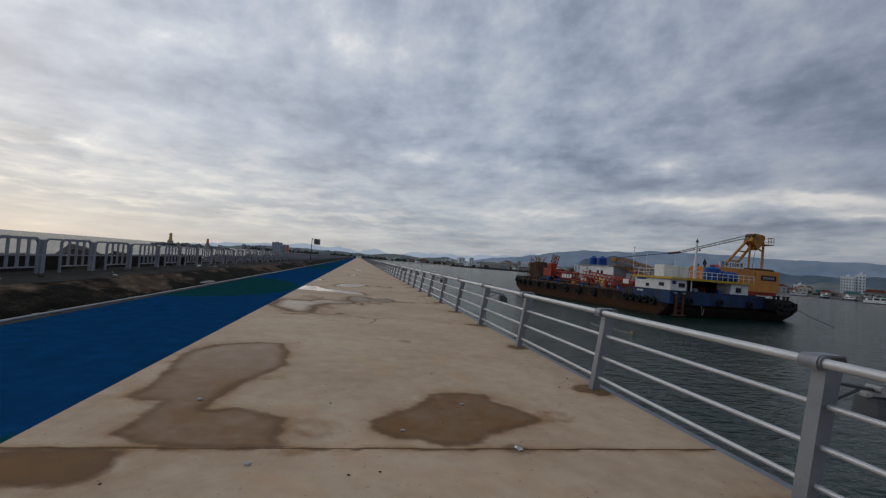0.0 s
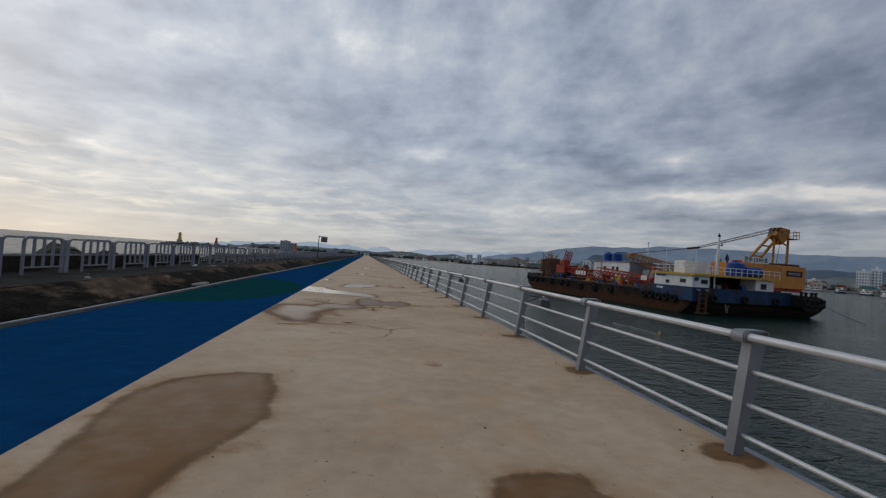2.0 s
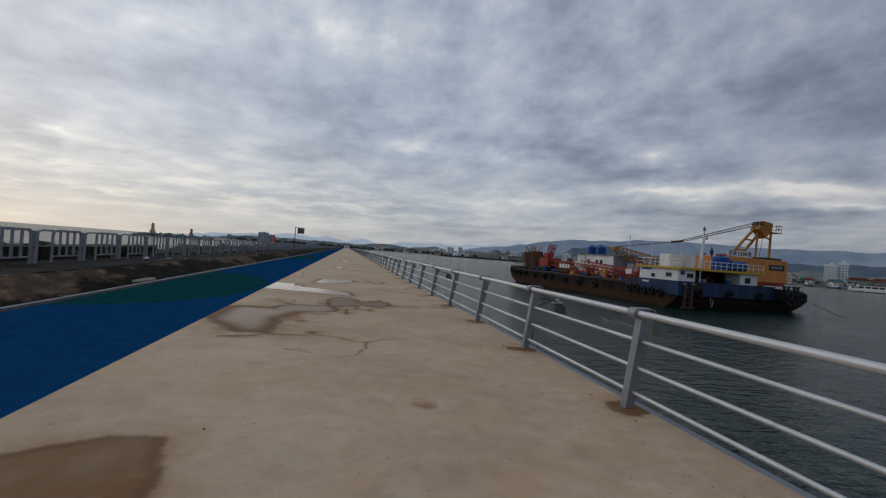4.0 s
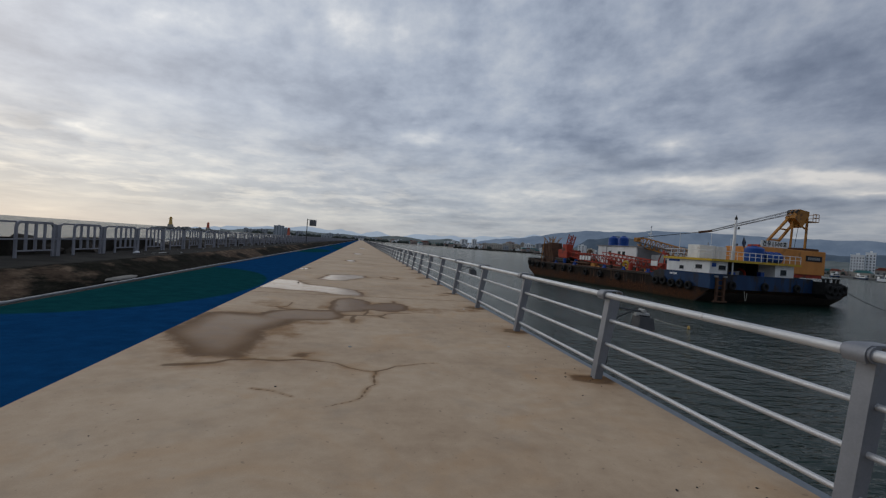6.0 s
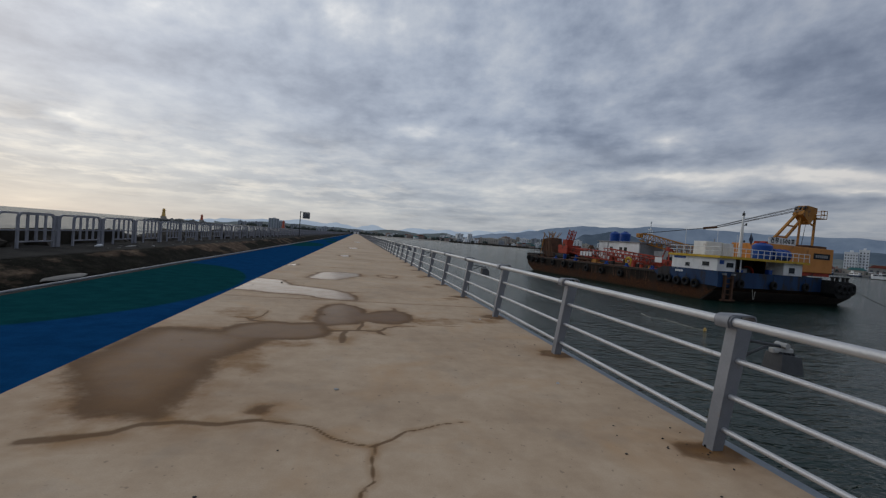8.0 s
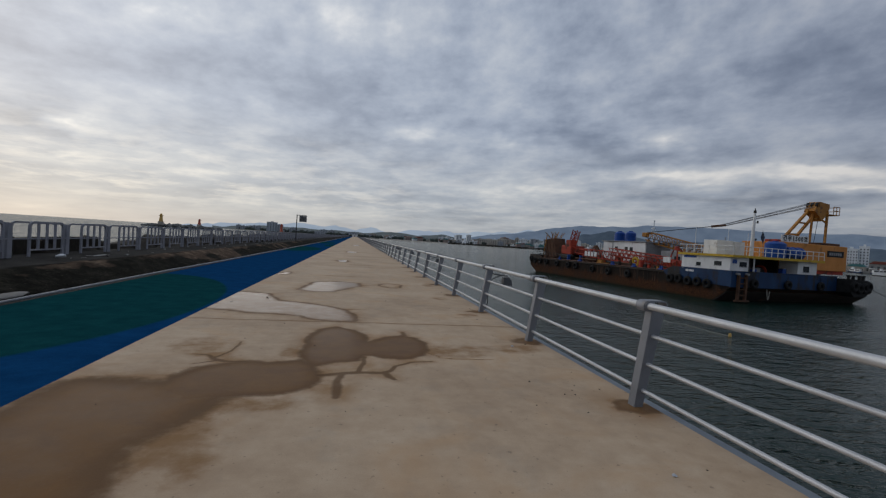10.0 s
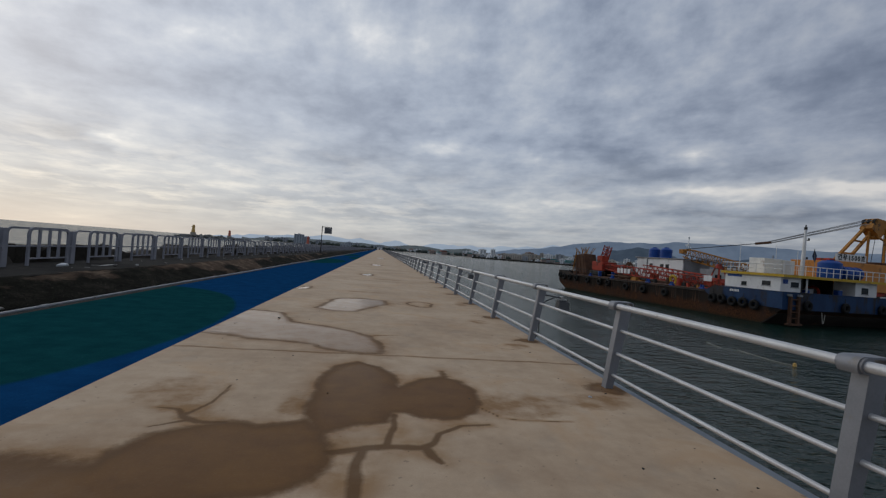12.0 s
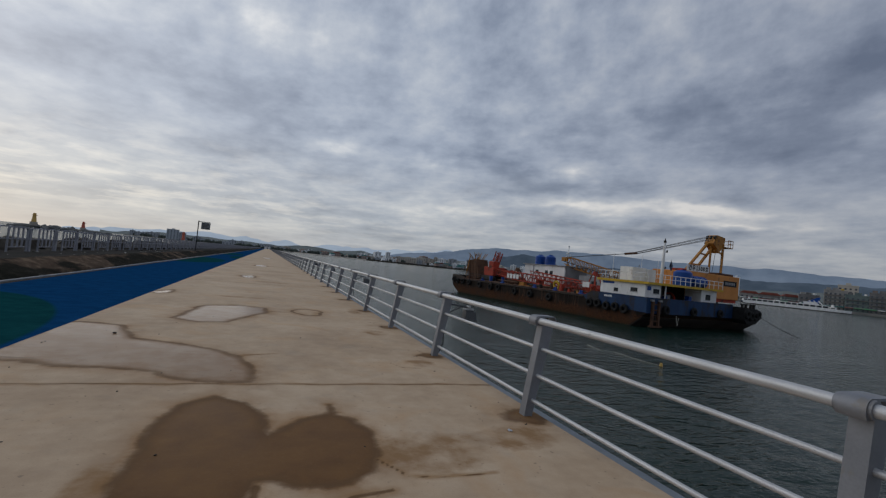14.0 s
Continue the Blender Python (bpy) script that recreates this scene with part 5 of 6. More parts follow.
part("boom_walkway", Shape().sweep([(14.2, 9.4, 1.3), (8.9, 21.8, 4.3)], 0.06, 0.5, (1, 0.4, 0)), STEELDARK, crane)
part("boom_tip", Shape().box(9.2, 9.9, 21.9, 22.8, 4.35, 5.0, 0.05), OCHRE, crane)
blk = Vector((14.6, 13.8, 6.35))
for dy in (-0.5, 0.0, 0.5):
    part("pendant_rope", Shape().tube((20.8, 5.7 + dy, 9.65), blk + Vector((0.2, dy * 0.4, 0.1)), 0.03, 5), GREYPANEL, crane)
    part("pendant_rope", Shape().tube((20.6, 5.7 + dy, 9.2), blk + Vector((0.2, dy * 0.4, -0.12)), 0.03, 5), GREYPANEL, crane)
part("bridle", Shape().tube(blk + Vector((0.5, -0.5, 0.12)), blk + Vector((-0.6, 0.9, -0.15)), 0.17, 8), RUSTY, crane)
part("pendant_rope", Shape().tube(blk, (9.6, 22.2, 5.0), 0.05, 5), STEELDARK, crane)

board = on_barge("name_board", "white name board with black lettering on the crane roof", "sign")
part("panel", Shape().box(12.0, 16.7, 3.4, 3.5, 4.2, 5.0), WHITE, board)
part("strut", Shape().box(12.4, 12.55, 3.5, 3.6, 4.15, 4.9).box(16.1, 16.25, 3.5, 3.6, 4.15, 4.9), STEELDARK, board)
cur = bpy.data.curves.new("lettering", "FONT")
cur.body, cur.size, cur.extrude, cur.align_x, cur.align_y, cur.offset = "건우1500호", 0.74, 0.01, "CENTER", "CENTER", 0.02
cur.space_character = 1.35
tx = new("lettering_curve", cur)
bpy.context.view_layer.update()
me = bpy.data.meshes.new_from_object(tx.evaluated_get(bpy.context.evaluated_depsgraph_get()))
bpy.data.objects.remove(tx)
me.materials.clear()
me.materials.append(INK)
lt = tagged(new("lettering", me), "black painted ship number")
lt.parent, lt.matrix_local = board, pose(14.35, 3.385, 4.6, 90, 0, 0)

mid = on_barge("midship_cabin", "white flat-roofed crew cabin with small windows amidships", "cabin")
part("wall", Shape().box(8.0, 13.0, 20.6, 30.2, -0.15, 3.4, 0.02), WHITE, mid)
part("roof", Shape().box(7.8, 13.2, 20.3, 30.5, 3.402, 3.55, 0.03), GREYPANEL, mid)
part("end_panel", Shape().box(8.2, 12.8, 20.52, 20.59, 0.0, 3.3), GREYPANEL, mid, "grey end wall")
for s0 in (23.2, 24.3, 26.6):
    window(mid, s0, s0 + 0.7, 8.0, 2.0, 2.6, "x")
part("downpipe", Shape().tube((7.93, 27.8, 0.0), (7.93, 27.8, 3.3), 0.06, 6), GREYPANEL, mid)
for k, s0 in enumerate((28.2, 25.7)):
    t = on_barge("roof_tank", "bright blue ribbed water tank on the cabin roof", "tank", "cabin roof tanks")
    part("body", Shape().tube((9.6, s0, 3.55), (9.6, s0, 4.85), 0.85, 16).tube((9.6, s0, 4.85), (9.6, s0, 5.12), 0.85, 16, 0.5), TANKBLUE, t, smooth=True)
    part("rib", Shape().torus((9.6, s0, 4.0), (0, 0, 1), 0.86, 0.05, 16, 6).torus((9.6, s0, 4.5), (0, 0, 1), 0.86, 0.05, 16, 6), TANKBLUE, t)
    part("lid", Shape().tube((9.6, s0, 5.12), (9.6, s0, 5.24), 0.32, 12), TANKBLUE, t)
c = on_barge("deck_container", "grey steel container box with a dark doorway", "container")
part("box", Shape().box(9.0, 13.0, 14.0, 18.5, -0.15, 2.3, 0.03), GREYPANEL, c)
window(c, 15.0, 16.0, 9.0, 0.8, 1.6, "x")
part("hatch", Shape().box(10.2, 11.4, 13.95, 13.998, 0.0, 1.9), STEELDARK, c)
c = on_barge("deck_container", "white steel container cabin beside the boom", "container")
part("box", Shape().box(13.4, 17.5, 11.5, 19.5, -0.15, 2.7, 0.03), WHITE, c)
window(c, 13.9, 14.9, 11.5, 1.2, 1.9)
window(c, 15.6, 16.6, 11.5, 1.2, 1.9)

boom = on_barge("stored_boom", "red lattice boom section lying along the barge deck", "boom")
part("lattice", Shape().lattice((3.6, 9.8, 0.45), (3.6, 29.0, 1.3), 1.3, 1.2, 18, 0.07), REDOX, boom)
part("trestle", Shape().box(2.9, 4.3, 12.0, 12.3, -0.15, 0.1), RUSTY, boom)
part("trestle", Shape().box(2.9, 4.3, 26.0, 26.3, -0.15, 0.4), RUSTY, boom)
for s0 in (28.0, 27.2, 26.4, 25.6, 11.0, 11.6):
    part("white_panel", Shape().box(2.86, 2.92, s0 - 0.28, s0 + 0.28, 0.75, 1.45), WHITE, boom, "white painted patch")


def grab(x, y, h, material, label):
    g = on_barge("clamshell_grab", label, "grab")
    for i in range(4):
        a = radians(45 + 90 * i)
        part("arm", Shape().tube((x + 0.35 * math.cos(a), y + 0.35 * math.sin(a), h), (x + 1.15 * math.cos(a), y + 1.15 * math.sin(a), 0.35), 0.1, 6), material, g)
    part("crown", Shape().tube((x, y, h - 0.3), (x, y, h + 0.25), 0.5, 10, 0.3), material, g)
    for sgn in (-1, 1):
        part("jaw", Shape().prism([(y - sgn * 0.05, -0.15), (y + sgn * 1.25, 0.05), (y + sgn * 1.4, 0.6), (y + sgn * 0.9, 1.0), (y + sgn * 0.05, 0.7)], 0, x - 0.9, x + 0.9), material, g)


grab(4.6, 27.8, 2.3, RUSTY, "dark rusty clamshell grab bucket resting on deck")
grab(5.6, 12.3, 2.7, REDOX, "red clamshell grab bucket resting on deck")
ex = on_barge("red_crawler_machine", "bright red crawler machine with a short lattice mast", "machine")
part("body", Shape().box(3.6, 6.6, 33.2, 36.2, 0.75, 2.3, 0.1), REDOX, ex)
part("cab", Shape().box(3.6, 4.9, 33.4, 34.8, 2.3, 3.3, 0.06), REDOX, ex)
part("mast", Shape().lattice((4.6, 34.4, 2.2), (4.8, 33.6, 5.0), 0.9, 0.9, 4, 0.08, (0, 1, 0)), REDOX, ex)
for x in (3.3, 6.0):
    part("track", Shape().box(x, x + 0.8, 32.8, 36.6, -0.15, 0.74, 0.2), STEELDARK, ex)
part("jib", Shape().lattice((4.5, 33.2, 1.6), (4.2, 29.2, 1.2), 0.8, 0.8, 5, 0.07), REDOX, ex)
rp = on_barge("bow_ramp", "tall rusty hopper plate with uneven top at the bow", "ramp")
part("plate", Shape().prism([(37.0, 0.0), (40.3, -0.15), (41.2, 3.2), (38.2, 3.5)], 0, 3.2, 5.6), RUSTY, rp)
hr = random.Random(17)
for i in range(26):
    f = i / 25
    part("stake", Shape().tube((3.1 + 2.5 * hr.random(), 38.0 + 3.3 * f, 2.4), (3.1 + 2.5 * hr.random(), 38.1 + 3.4 * f + hr.uniform(-0.3, 0.3), 3.7 + hr.uniform(0.2, 1.1)), 0.05, 5), OCHRE if i % 3 else ROPE, rp)
for y0 in (37.6, 38.6, 39.6, 40.5):
    part("rib", Shape().sweep([(3.15, y0, 0.1), (3.15, y0 + 0.9, 3.2)], 0.14, 0.1, (1, 0, 0)), RUSTY, rp)
part("stay", Shape().tube((2.9, 40.0, 4.0), (2.9, 41.0, 0.0), 0.1, 6), OCHRE, rp)
rnd = random.Random(11)
for i in range(16):
    s0, v0 = rnd.uniform(10, 37), rnd.uniform(1.2, 2.6)
    w, d, h = rnd.uniform(0.3, 0.8), rnd.uniform(0.3, 1.2), rnd.uniform(0.15, 0.6)
    cr = on_barge("deck_crate", "rusty steel crate among the barge deck gear", "crate", "barge deck crates")
    part("box", Shape().box(v0, v0 + w, s0, s0 + d, -0.15, -0.15 + h, 0.02), rnd.choice((RUSTY, REDOX, OCHRE, STEELDARK)), cr)
    part("lid", Shape().box(v0 - 0.03, v0 + w + 0.03, s0 - 0.03, s0 + d + 0.03, -0.148 + h, -0.11 + h), RUSTY, cr)
ml = Shape()
p0, p1 = BARGE @ Vector((19.8, -0.9, -0.3)), BARGE @ Vector((24.2, -4.0, WATER_Z))
pts = [p0.lerp(p1, i / 8) - Vector((0, 0, 0.25 * math.sin(math.pi * i / 8))) for i in range(9)]
solid("mooring_line", ml.path(pts, 0.03, 5), CABLE, "dark mooring line running into the water", "rope")

# plating ribs and rust runs on the long side, and smaller deck gear
rib = Shape().box(-0.035, -0.006, -0.03, 0.03, -1.58, -0.26).mesh("plate_seam", HULL_BLACK)
run = Shape().add([(-0.009, -0.12, -1.62), (-0.009, 0.10, -1.62), (-0.009, 0.04, -0.45), (-0.009, -0.03, -0.4)], [(0, 1, 2, 3)]).mesh("rust_run", RUSTY)
rnd = random.Random(31)
for i in range(18):
    o = new("plate_seam", rib)
    o.parent, o.location = barge, (0, 9.6 + 1.72 * i, 0)
for i in range(26):
    o = new("rust_run", run)
    o.parent, o.location, o.scale = barge, (0, 9.2 + rnd.uniform(0, 30.5), 0), (1, rnd.uniform(0.2, 0.9), 1)
bowrail = part("bow_railing", Shape().path([(0.3, 31.0, 0.75), (0.3, 40.2, 0.95), (6.0, 40.2, 0.95)], 0.03).path([(0.3, 31.0, 0.4), (0.3, 40.2, 0.55)], 0.025), STEELDARK, barge)
for i in range(9):
    o = new("stanchion", Shape().tube((0.3, 31.2 + 1.1 * i, -0.15), (0.3, 31.2 + 1.1 * i, 0.77 + 0.02 * i), 0.03, 6).mesh("stanchion", STEELDARK))
    o.parent = bowrail
for i in range(9):
    dr = on_barge("oil_drum", "dented steel oil drum standing on the barge deck", "drum", "barge deck drums")
    x, y = rnd.uniform(1.5, 6.5), rnd.uniform(9.5, 36)
    mt = rnd.choice((TANKBLUE, RUSTY, REDOX, OCHRE))
    part("barrel", Shape().tube((x, y, -0.15), (x, y, 0.72), 0.29, 12), mt, dr, smooth=True)
    part("hoop", Shape().torus((x, y, 0.14), (0, 0, 1), 0.295, 0.02, 12, 5).torus((x, y, 0.43), (0, 0, 1), 0.295, 0.02, 12, 5), mt, dr)
for i in range(12):
    x, y, ln = rnd.uniform(1.2, 7.0), rnd.uniform(10, 30), rnd.uniform(2, 6)
    solid("steel_pipe", Shape().tube((x, y, 0.0 + 0.12 * (i % 3)), (x + rnd.uniform(-0.4, 0.4), y + ln, 0.02 + 0.12 * (i % 3)), 0.13, 8), rnd.choice((RUSTY, REDOX, STEELDARK)), "rusty steel pipe lying along the barge deck", "pipe", "barge deck pipes", m=BARGE, smooth=True)
st = on_barge("stored_boom", "second rusty red lattice section stacked on trestles", "boom")
part("lattice", Shape().lattice((5.6, 14.5, 0.9), (5.9, 25.5, 1.7), 1.2, 1.1, 11, 0.065), REDOX, st)
part("trestle", Shape().box(5.0, 6.4, 16.0, 16.3, -0.15, 0.45), RUSTY, st)
part("trestle", Shape().box(5.2, 6.6, 23.5, 23.8, -0.15, 1.0), RUSTY, st)
sp = on_barge("hose_reel", "yellow hose reel on the barge deck", "reel")
part("reel", Shape().torus((2.4, 16.2, 0.55), (1, 0, 0.2), 0.5, 0.16, 14, 8), YELLOW, sp, smooth=True)
part("stand", Shape().box(2.2, 2.6, 15.8, 16.6, -0.15, 0.05), STEELDARK, sp)
for x, y, h in ((6.9, 6.2, 1.6), (11.0, 6.8, 1.2), (2.2, 6.6, 1.4)):
    an = on_barge("whip_aerial", "thin white whip aerial on the deckhouse roof", "aerial", "roof aerials")
    part("rod", Shape().tube((x, y, 3.8 if x > 6 and x < 8 else 2.1), (x, y, 3.9 + h), 0.025, 5), WHITE, an)
    part("base", Shape().tube((x, y, 2.085), (x, y, 2.3), 0.07, 8), GREYPANEL, an)
for i, (x, y) in enumerate(((4.8, 1.3), (5.6, 1.5), (9.6, 1.4))):
    bx = on_barge("deck_locker", "small blue deck locker in the winch bay", "locker", "winch bay lockers")
    part("box", Shape().box(x, x + 0.6, y, y + 0.5, -0.15, 0.75 + 0.1 * i, 0.02), (TANKBLUE, GREYPANEL, TANKBLUE)[i], bx)
    part("lid", Shape().box(x - 0.03, x + 0.63, y - 0.03, y + 0.53, 0.752 + 0.1 * i, 0.80 + 0.1 * i), GREYPANEL, bx)

# ---- harbour lamps and clutter on the pier ----
def harbour_lamp():
    lamp = thing("flood_lamp", pose(RAIL_X, 0, 0), "grey flood lamp on a bracket outside the railing", "lamp", "railing flood lamps")
    part("arm", Shape().tube((0.16, 0.0, 0.92), (0.60, -0.04, 0.87), 0.014, 6), LAMPGREY, lamp)
    part("brace", Shape().path([(0.15, 0.0, 0.70), (0.26, -0.01, 0.80), (0.42, -0.03, 0.875)], 0.012), LAMPGREY, lamp)
    part("bracket", Shape().box(0.46, 0.66, -0.06, 0.0, 0.82, 0.86, 0.008), PALE, lamp)
    part("knob", Shape().tube((0.56, -0.09, 0.885), (0.56, 0.02, 0.885), 0.025, 10), PALE, lamp, "pale clamp knob")
    housing = part("housing", Shape().hexa([(0.47, -0.13, 0.67), (0.70, -0.13, 0.65), (0.70, 0.06, 0.65), (0.47, 0.06, 0.67), (0.49, -0.11, 0.82), (0.68, -0.11, 0.80), (0.68, 0.05, 0.80), (0.49, 0.05, 0.82)]), LAMPGREY, lamp)
    fins = new("cooling_fins", Shape().box(0.51, 0.52, -0.09, 0.03, 0.80, 0.835).box(0.55, 0.56, -0.09, 0.03, 0.80, 0.832).box(0.59, 0.60, -0.09, 0.03, 0.80, 0.829).box(0.63, 0.64, -0.09, 0.03, 0.80, 0.826).mesh("cooling_fins", LAMPGREY))
    fins.parent = housing
    part("cable", Shape().path([(0.14, 0.05, 0.85), (0.16, 0.06, 0.5), (0.18, 0.07, 0.2), (0.13, 0.1, 0.05), (0.02, 0.09, 0.012), (-0.05, 0.02, 0.008)], 0.01), CABLE, lamp)
    return lamp


lamp0 = harbour_lamp()
lamp0.matrix_world = pose(RAIL_X, 0, 0)
for k in range(3, 60, 3):
    copy_thing(lamp0, pose(RAIL_X, k * BAY, 0))

# deck litter: pale stones, dark chips, a crumpled foil scrap
chip = rock_shape(1.0, 3, 0.5).mesh("pebble", PALE)
dark = rock_shape(1.0, 4, 0.5).mesh("pebble", STEELDARK)
rnd = random.Random(21)
for x, y, r in ((-3.79, 2.18, 0.026), (-1.05, 2.2, 0.022), (-1.8, 1.4, 0.02), (-3.0, 0.72, 0.025), (-2.1, 10.3, 0.02), (-3.95, 19.0, 0.041)):
    ob = tagged(new("pebble", chip if r < 0.04 else dark), "small pale pebble lying on the wet concrete", "pebble", "deck pebbles")
    ob.matrix_world = pose(x, y, r * 0.3, 0, 0, rnd.uniform(0, 360)) @ Matrix.Scale(r if r < 0.04 else 0.024, 4)
for k in range(190):
    x, y = rnd.uniform(-4.6, 0.9), rnd.uniform(-1.0, 24.0)
    if k % 2:
        x, y = 0.95 - abs(rnd.gauss(0, 0.35)), 3.0 * rnd.randint(0, 8) + rnd.gauss(0, 0.5)
    elif k % 3 == 0:
        x, y = rnd.gauss(-1.2, 0.35), rnd.gauss(1.8, 0.25)
    r = rnd.uniform(0.003, 0.006) if k % 3 == 0 else rnd.uniform(0.004, 0.011)
    ob = tagged(new("grit_chip", dark), "tiny dark grit chip on the deck", "grit", "deck grit")
    ob.matrix_world = pose(x, y, r * 0.3, 0, 0, rnd.uniform(0, 360)) @ Matrix.Scale(r, 4)
for x, y, k in ((-0.82, 0.99, 0.8), (0.55, 14.55, 0.55), (0.38, 10.6, 0.45)):
    ob = solid("foil_scrap", Shape().add([(-0.04, -0.03, 0.004), (0.0, -0.042, 0.018), (0.05, -0.035, 0.008), (0.06, 0.0, 0.024), (0.045, 0.03, 0.012), (0.0, 0.046, 0.022), (-0.035, 0.035, 0.006), (-0.055, 0.0, 0.02), (0.012, 0.006, 0.034), (-0.016, -0.008, 0.014)],
                                         [(0, 1, 9), (1, 2, 8), (1, 8, 9), (2, 3, 8), (3, 4, 8), (4, 5, 8), (5, 6, 9), (5, 9, 8), (6, 7, 9), (7, 0, 9)]), RAILTUBE, "crumpled pale foil scrap on the concrete", "litter", m=pose(x, y, 0, 0, 0, 140 * k) @ Matrix.Scale(k, 4))
# scraps on the walkway and slope
for x, y, a, b, h in ((-10.6, 23.2, 0.09, 0.17, 0.06), (-9.75, 25.3, 0.035, 0.06, 0.03), (-10.2, 24.6, 0.06, 0.4, 0.012)):
    ob = tagged(new("broken_slab" if h < 0.05 else "foam_lump", rock_shape(1.0, x, 1.0).mesh("lump", FOAM if h > 0.04 else PALE)), "pale broken lump lying on the dark walkway", "debris", "walkway debris")
    ob.matrix_world = pose(x, y, 0.41 + h * 0.4) @ Matrix.Diagonal((a, b, h, 1))
ob = tagged(new("broken_slab", rock_shape(1.0, 12.5, 1.0).mesh("broken_slab", PIERWALL)), "weathered broken concrete slab at the foot of the slope", "debris")
ob.matrix_world = pose(-8.42, 17.5, 0.03, 0, 0, 4) @ Matrix.Diagonal((0.2, 0.75, 0.05, 1))
straw = Shape().box(-0.012, 0.012, -0.2, 0.2, 0.0, 0.018).mesh("driftwood_stick", PALE)
for k in range(26):
    y, f = rnd.uniform(3, 60), rnd.random()
    ob = tagged(new("driftwood_stick", straw), "pale bleached driftwood stick on the dark slope", "driftwood", "slope driftwood")
    ob.matrix_world = pose(-9.6 - 1.2 * f, y, 0.402, 0, 0, rnd.uniform(0, 180)) @ Matrix.Scale(rnd.uniform(0.25, 0.6), 4)
for k in range(90):
    ob = tagged(new("rubble_stone", chip if k % 9 == 0 else dark), "small broken stone at the foot of the slope", "stone", "slope rubble")
    r = rnd.uniform(0.02, 0.07)
    low = k % 3
    ob.matrix_world = pose(-8.3 + rnd.uniform(-0.08, 0.1) if low else rnd.uniform(-11, -9.6), rnd.uniform(3, 60), -0.03 + r * 0.3 if low else 0.40 + r * 0.3, 0, 0, rnd.uniform(0, 360)) @ Matrix.Scale(r, 4)
# surf between the boulders
for k in range(26):
    y = 6 + k * 5.5 + rnd.uniform(-1, 1)
    ob = tagged(new("surf_patch", rock_shape(1.0, k, 0.2).mesh("surf_patch", FOAM)), "white surf breaking behind the boulders", "surf", "surf patches")
    ob.matrix_world = pose(-21 - rnd.uniform(0, 5), y, WATER_Z + 0.05) @ Matrix.Diagonal((rnd.uniform(0.6, 1.6), rnd.uniform(1.0, 3.0), 0.35, 1))

# sign post by the fence
sg = thing("sign_post", pose(-9.6, 69.8, 0.4), "grey steel sign post with a small square board", "sign")
part("pole", Shape().tube((0, 0, 0), (0, 0, 3.5), 0.055, 10), STEELDARK, sg)
part("arm", Shape().tube((0, 0, 3.4), (1.2, 0, 3.4), 0.035, 8), STEELDARK, sg)
bd = part("board", Shape().box(0.3, 1.25, -0.03, 0.0, 2.55, 3.35, 0.01), GREYPANEL, sg, "grey notice board with unreadable lines")
for i in range(4):
    b = new("line", Shape().box(0.4, 1.15 - 0.1 * (i % 2), -0.036, -0.031, 2.68 + 0.16 * i, 2.75 + 0.16 * i).mesh("line", STEELDARK))
    b.parent = bd

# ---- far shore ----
# pale blue tones and emission stand in for the haze over distance
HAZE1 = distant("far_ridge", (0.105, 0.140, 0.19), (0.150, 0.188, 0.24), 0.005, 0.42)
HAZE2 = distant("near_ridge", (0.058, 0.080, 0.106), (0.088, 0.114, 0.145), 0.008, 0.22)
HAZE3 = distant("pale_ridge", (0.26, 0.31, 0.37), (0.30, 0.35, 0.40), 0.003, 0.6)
WOODS = surface("far_woods", (0.028, 0.038, 0.034), (0.06, 0.072, 0.06), 0.95, 0, 0.05, 0.6, 0)
SHORE = surface("shore_ground", (0.06, 0.06, 0.055), (0.13, 0.125, 0.11), 0.95, 0, 0.04, 0.5, 0)
SAND = surface("pale_sand", (0.22, 0.20, 0.165), (0.30, 0.275, 0.23), 0.95, 0, 0.05, 1, 0)
PLASTER = [surface("plaster_" + n, a, b, 0.85, 0, 0.15, 2, 0.1) for n, a, b in (
    ("white", (0.60, 0.62, 0.63), (0.74, 0.76, 0.77)), ("grey", (0.26, 0.28, 0.30), (0.36, 0.38, 0.40)), ("tan", (0.30, 0.27, 0.23), (0.40, 0.36, 0.31)), ("brick", (0.27, 0.20, 0.17), (0.34, 0.26, 0.225)), ("beige", (0.40, 0.37, 0.32), (0.48, 0.44, 0.38)))]
# paler than the near glass: haze is put into the colour
FARGLASS = surface("far_window_glass", (0.05, 0.06, 0.07), (0.09, 0.10, 0.115), 0.3, 0, 1, 5, 0.0)
ROOFRED = surface("roof_red", (0.15, 0.045, 0.034), (0.21, 0.068, 0.05), 0.8, 0, 0.3, 2, 0)
ROOFTEAL = surface("roof_teal", (0.05, 0.16, 0.16), (0.08, 0.22, 0.22), 0.8, 0, 0.3, 2, 0)
# rock and plaster lightened in colour, as haze would do
HAZEROCK = surface("hazy_rock", (0.11, 0.115, 0.112), (0.17, 0.172, 0.165), 0.95, 0, 0.2, 2, 0.2)
HAZEWALL = surface("hazy_plaster", (0.30, 0.33, 0.36), (0.38, 0.41, 0.44), 0.9, 0, 0.15, 2, 0)
LIGHTRED = surface("beacon_red", (0.44, 0.10, 0.06), (0.52, 0.14, 0.09), 0.6, 0, 0.5, 4, 0)
LIGHTYEL = surface("beacon_yellow", (0.52, 0.32, 0.09), (0.62, 0.40, 0.13), 0.6, 0, 0.5, 4, 0)


def at(az, dist, z=0.0):
    """A place by its bearing right of the pier's line and its distance."""
    return Vector((-2 + dist * math.sin(radians(az)), 5 + dist * math.cos(radians(az)), z))


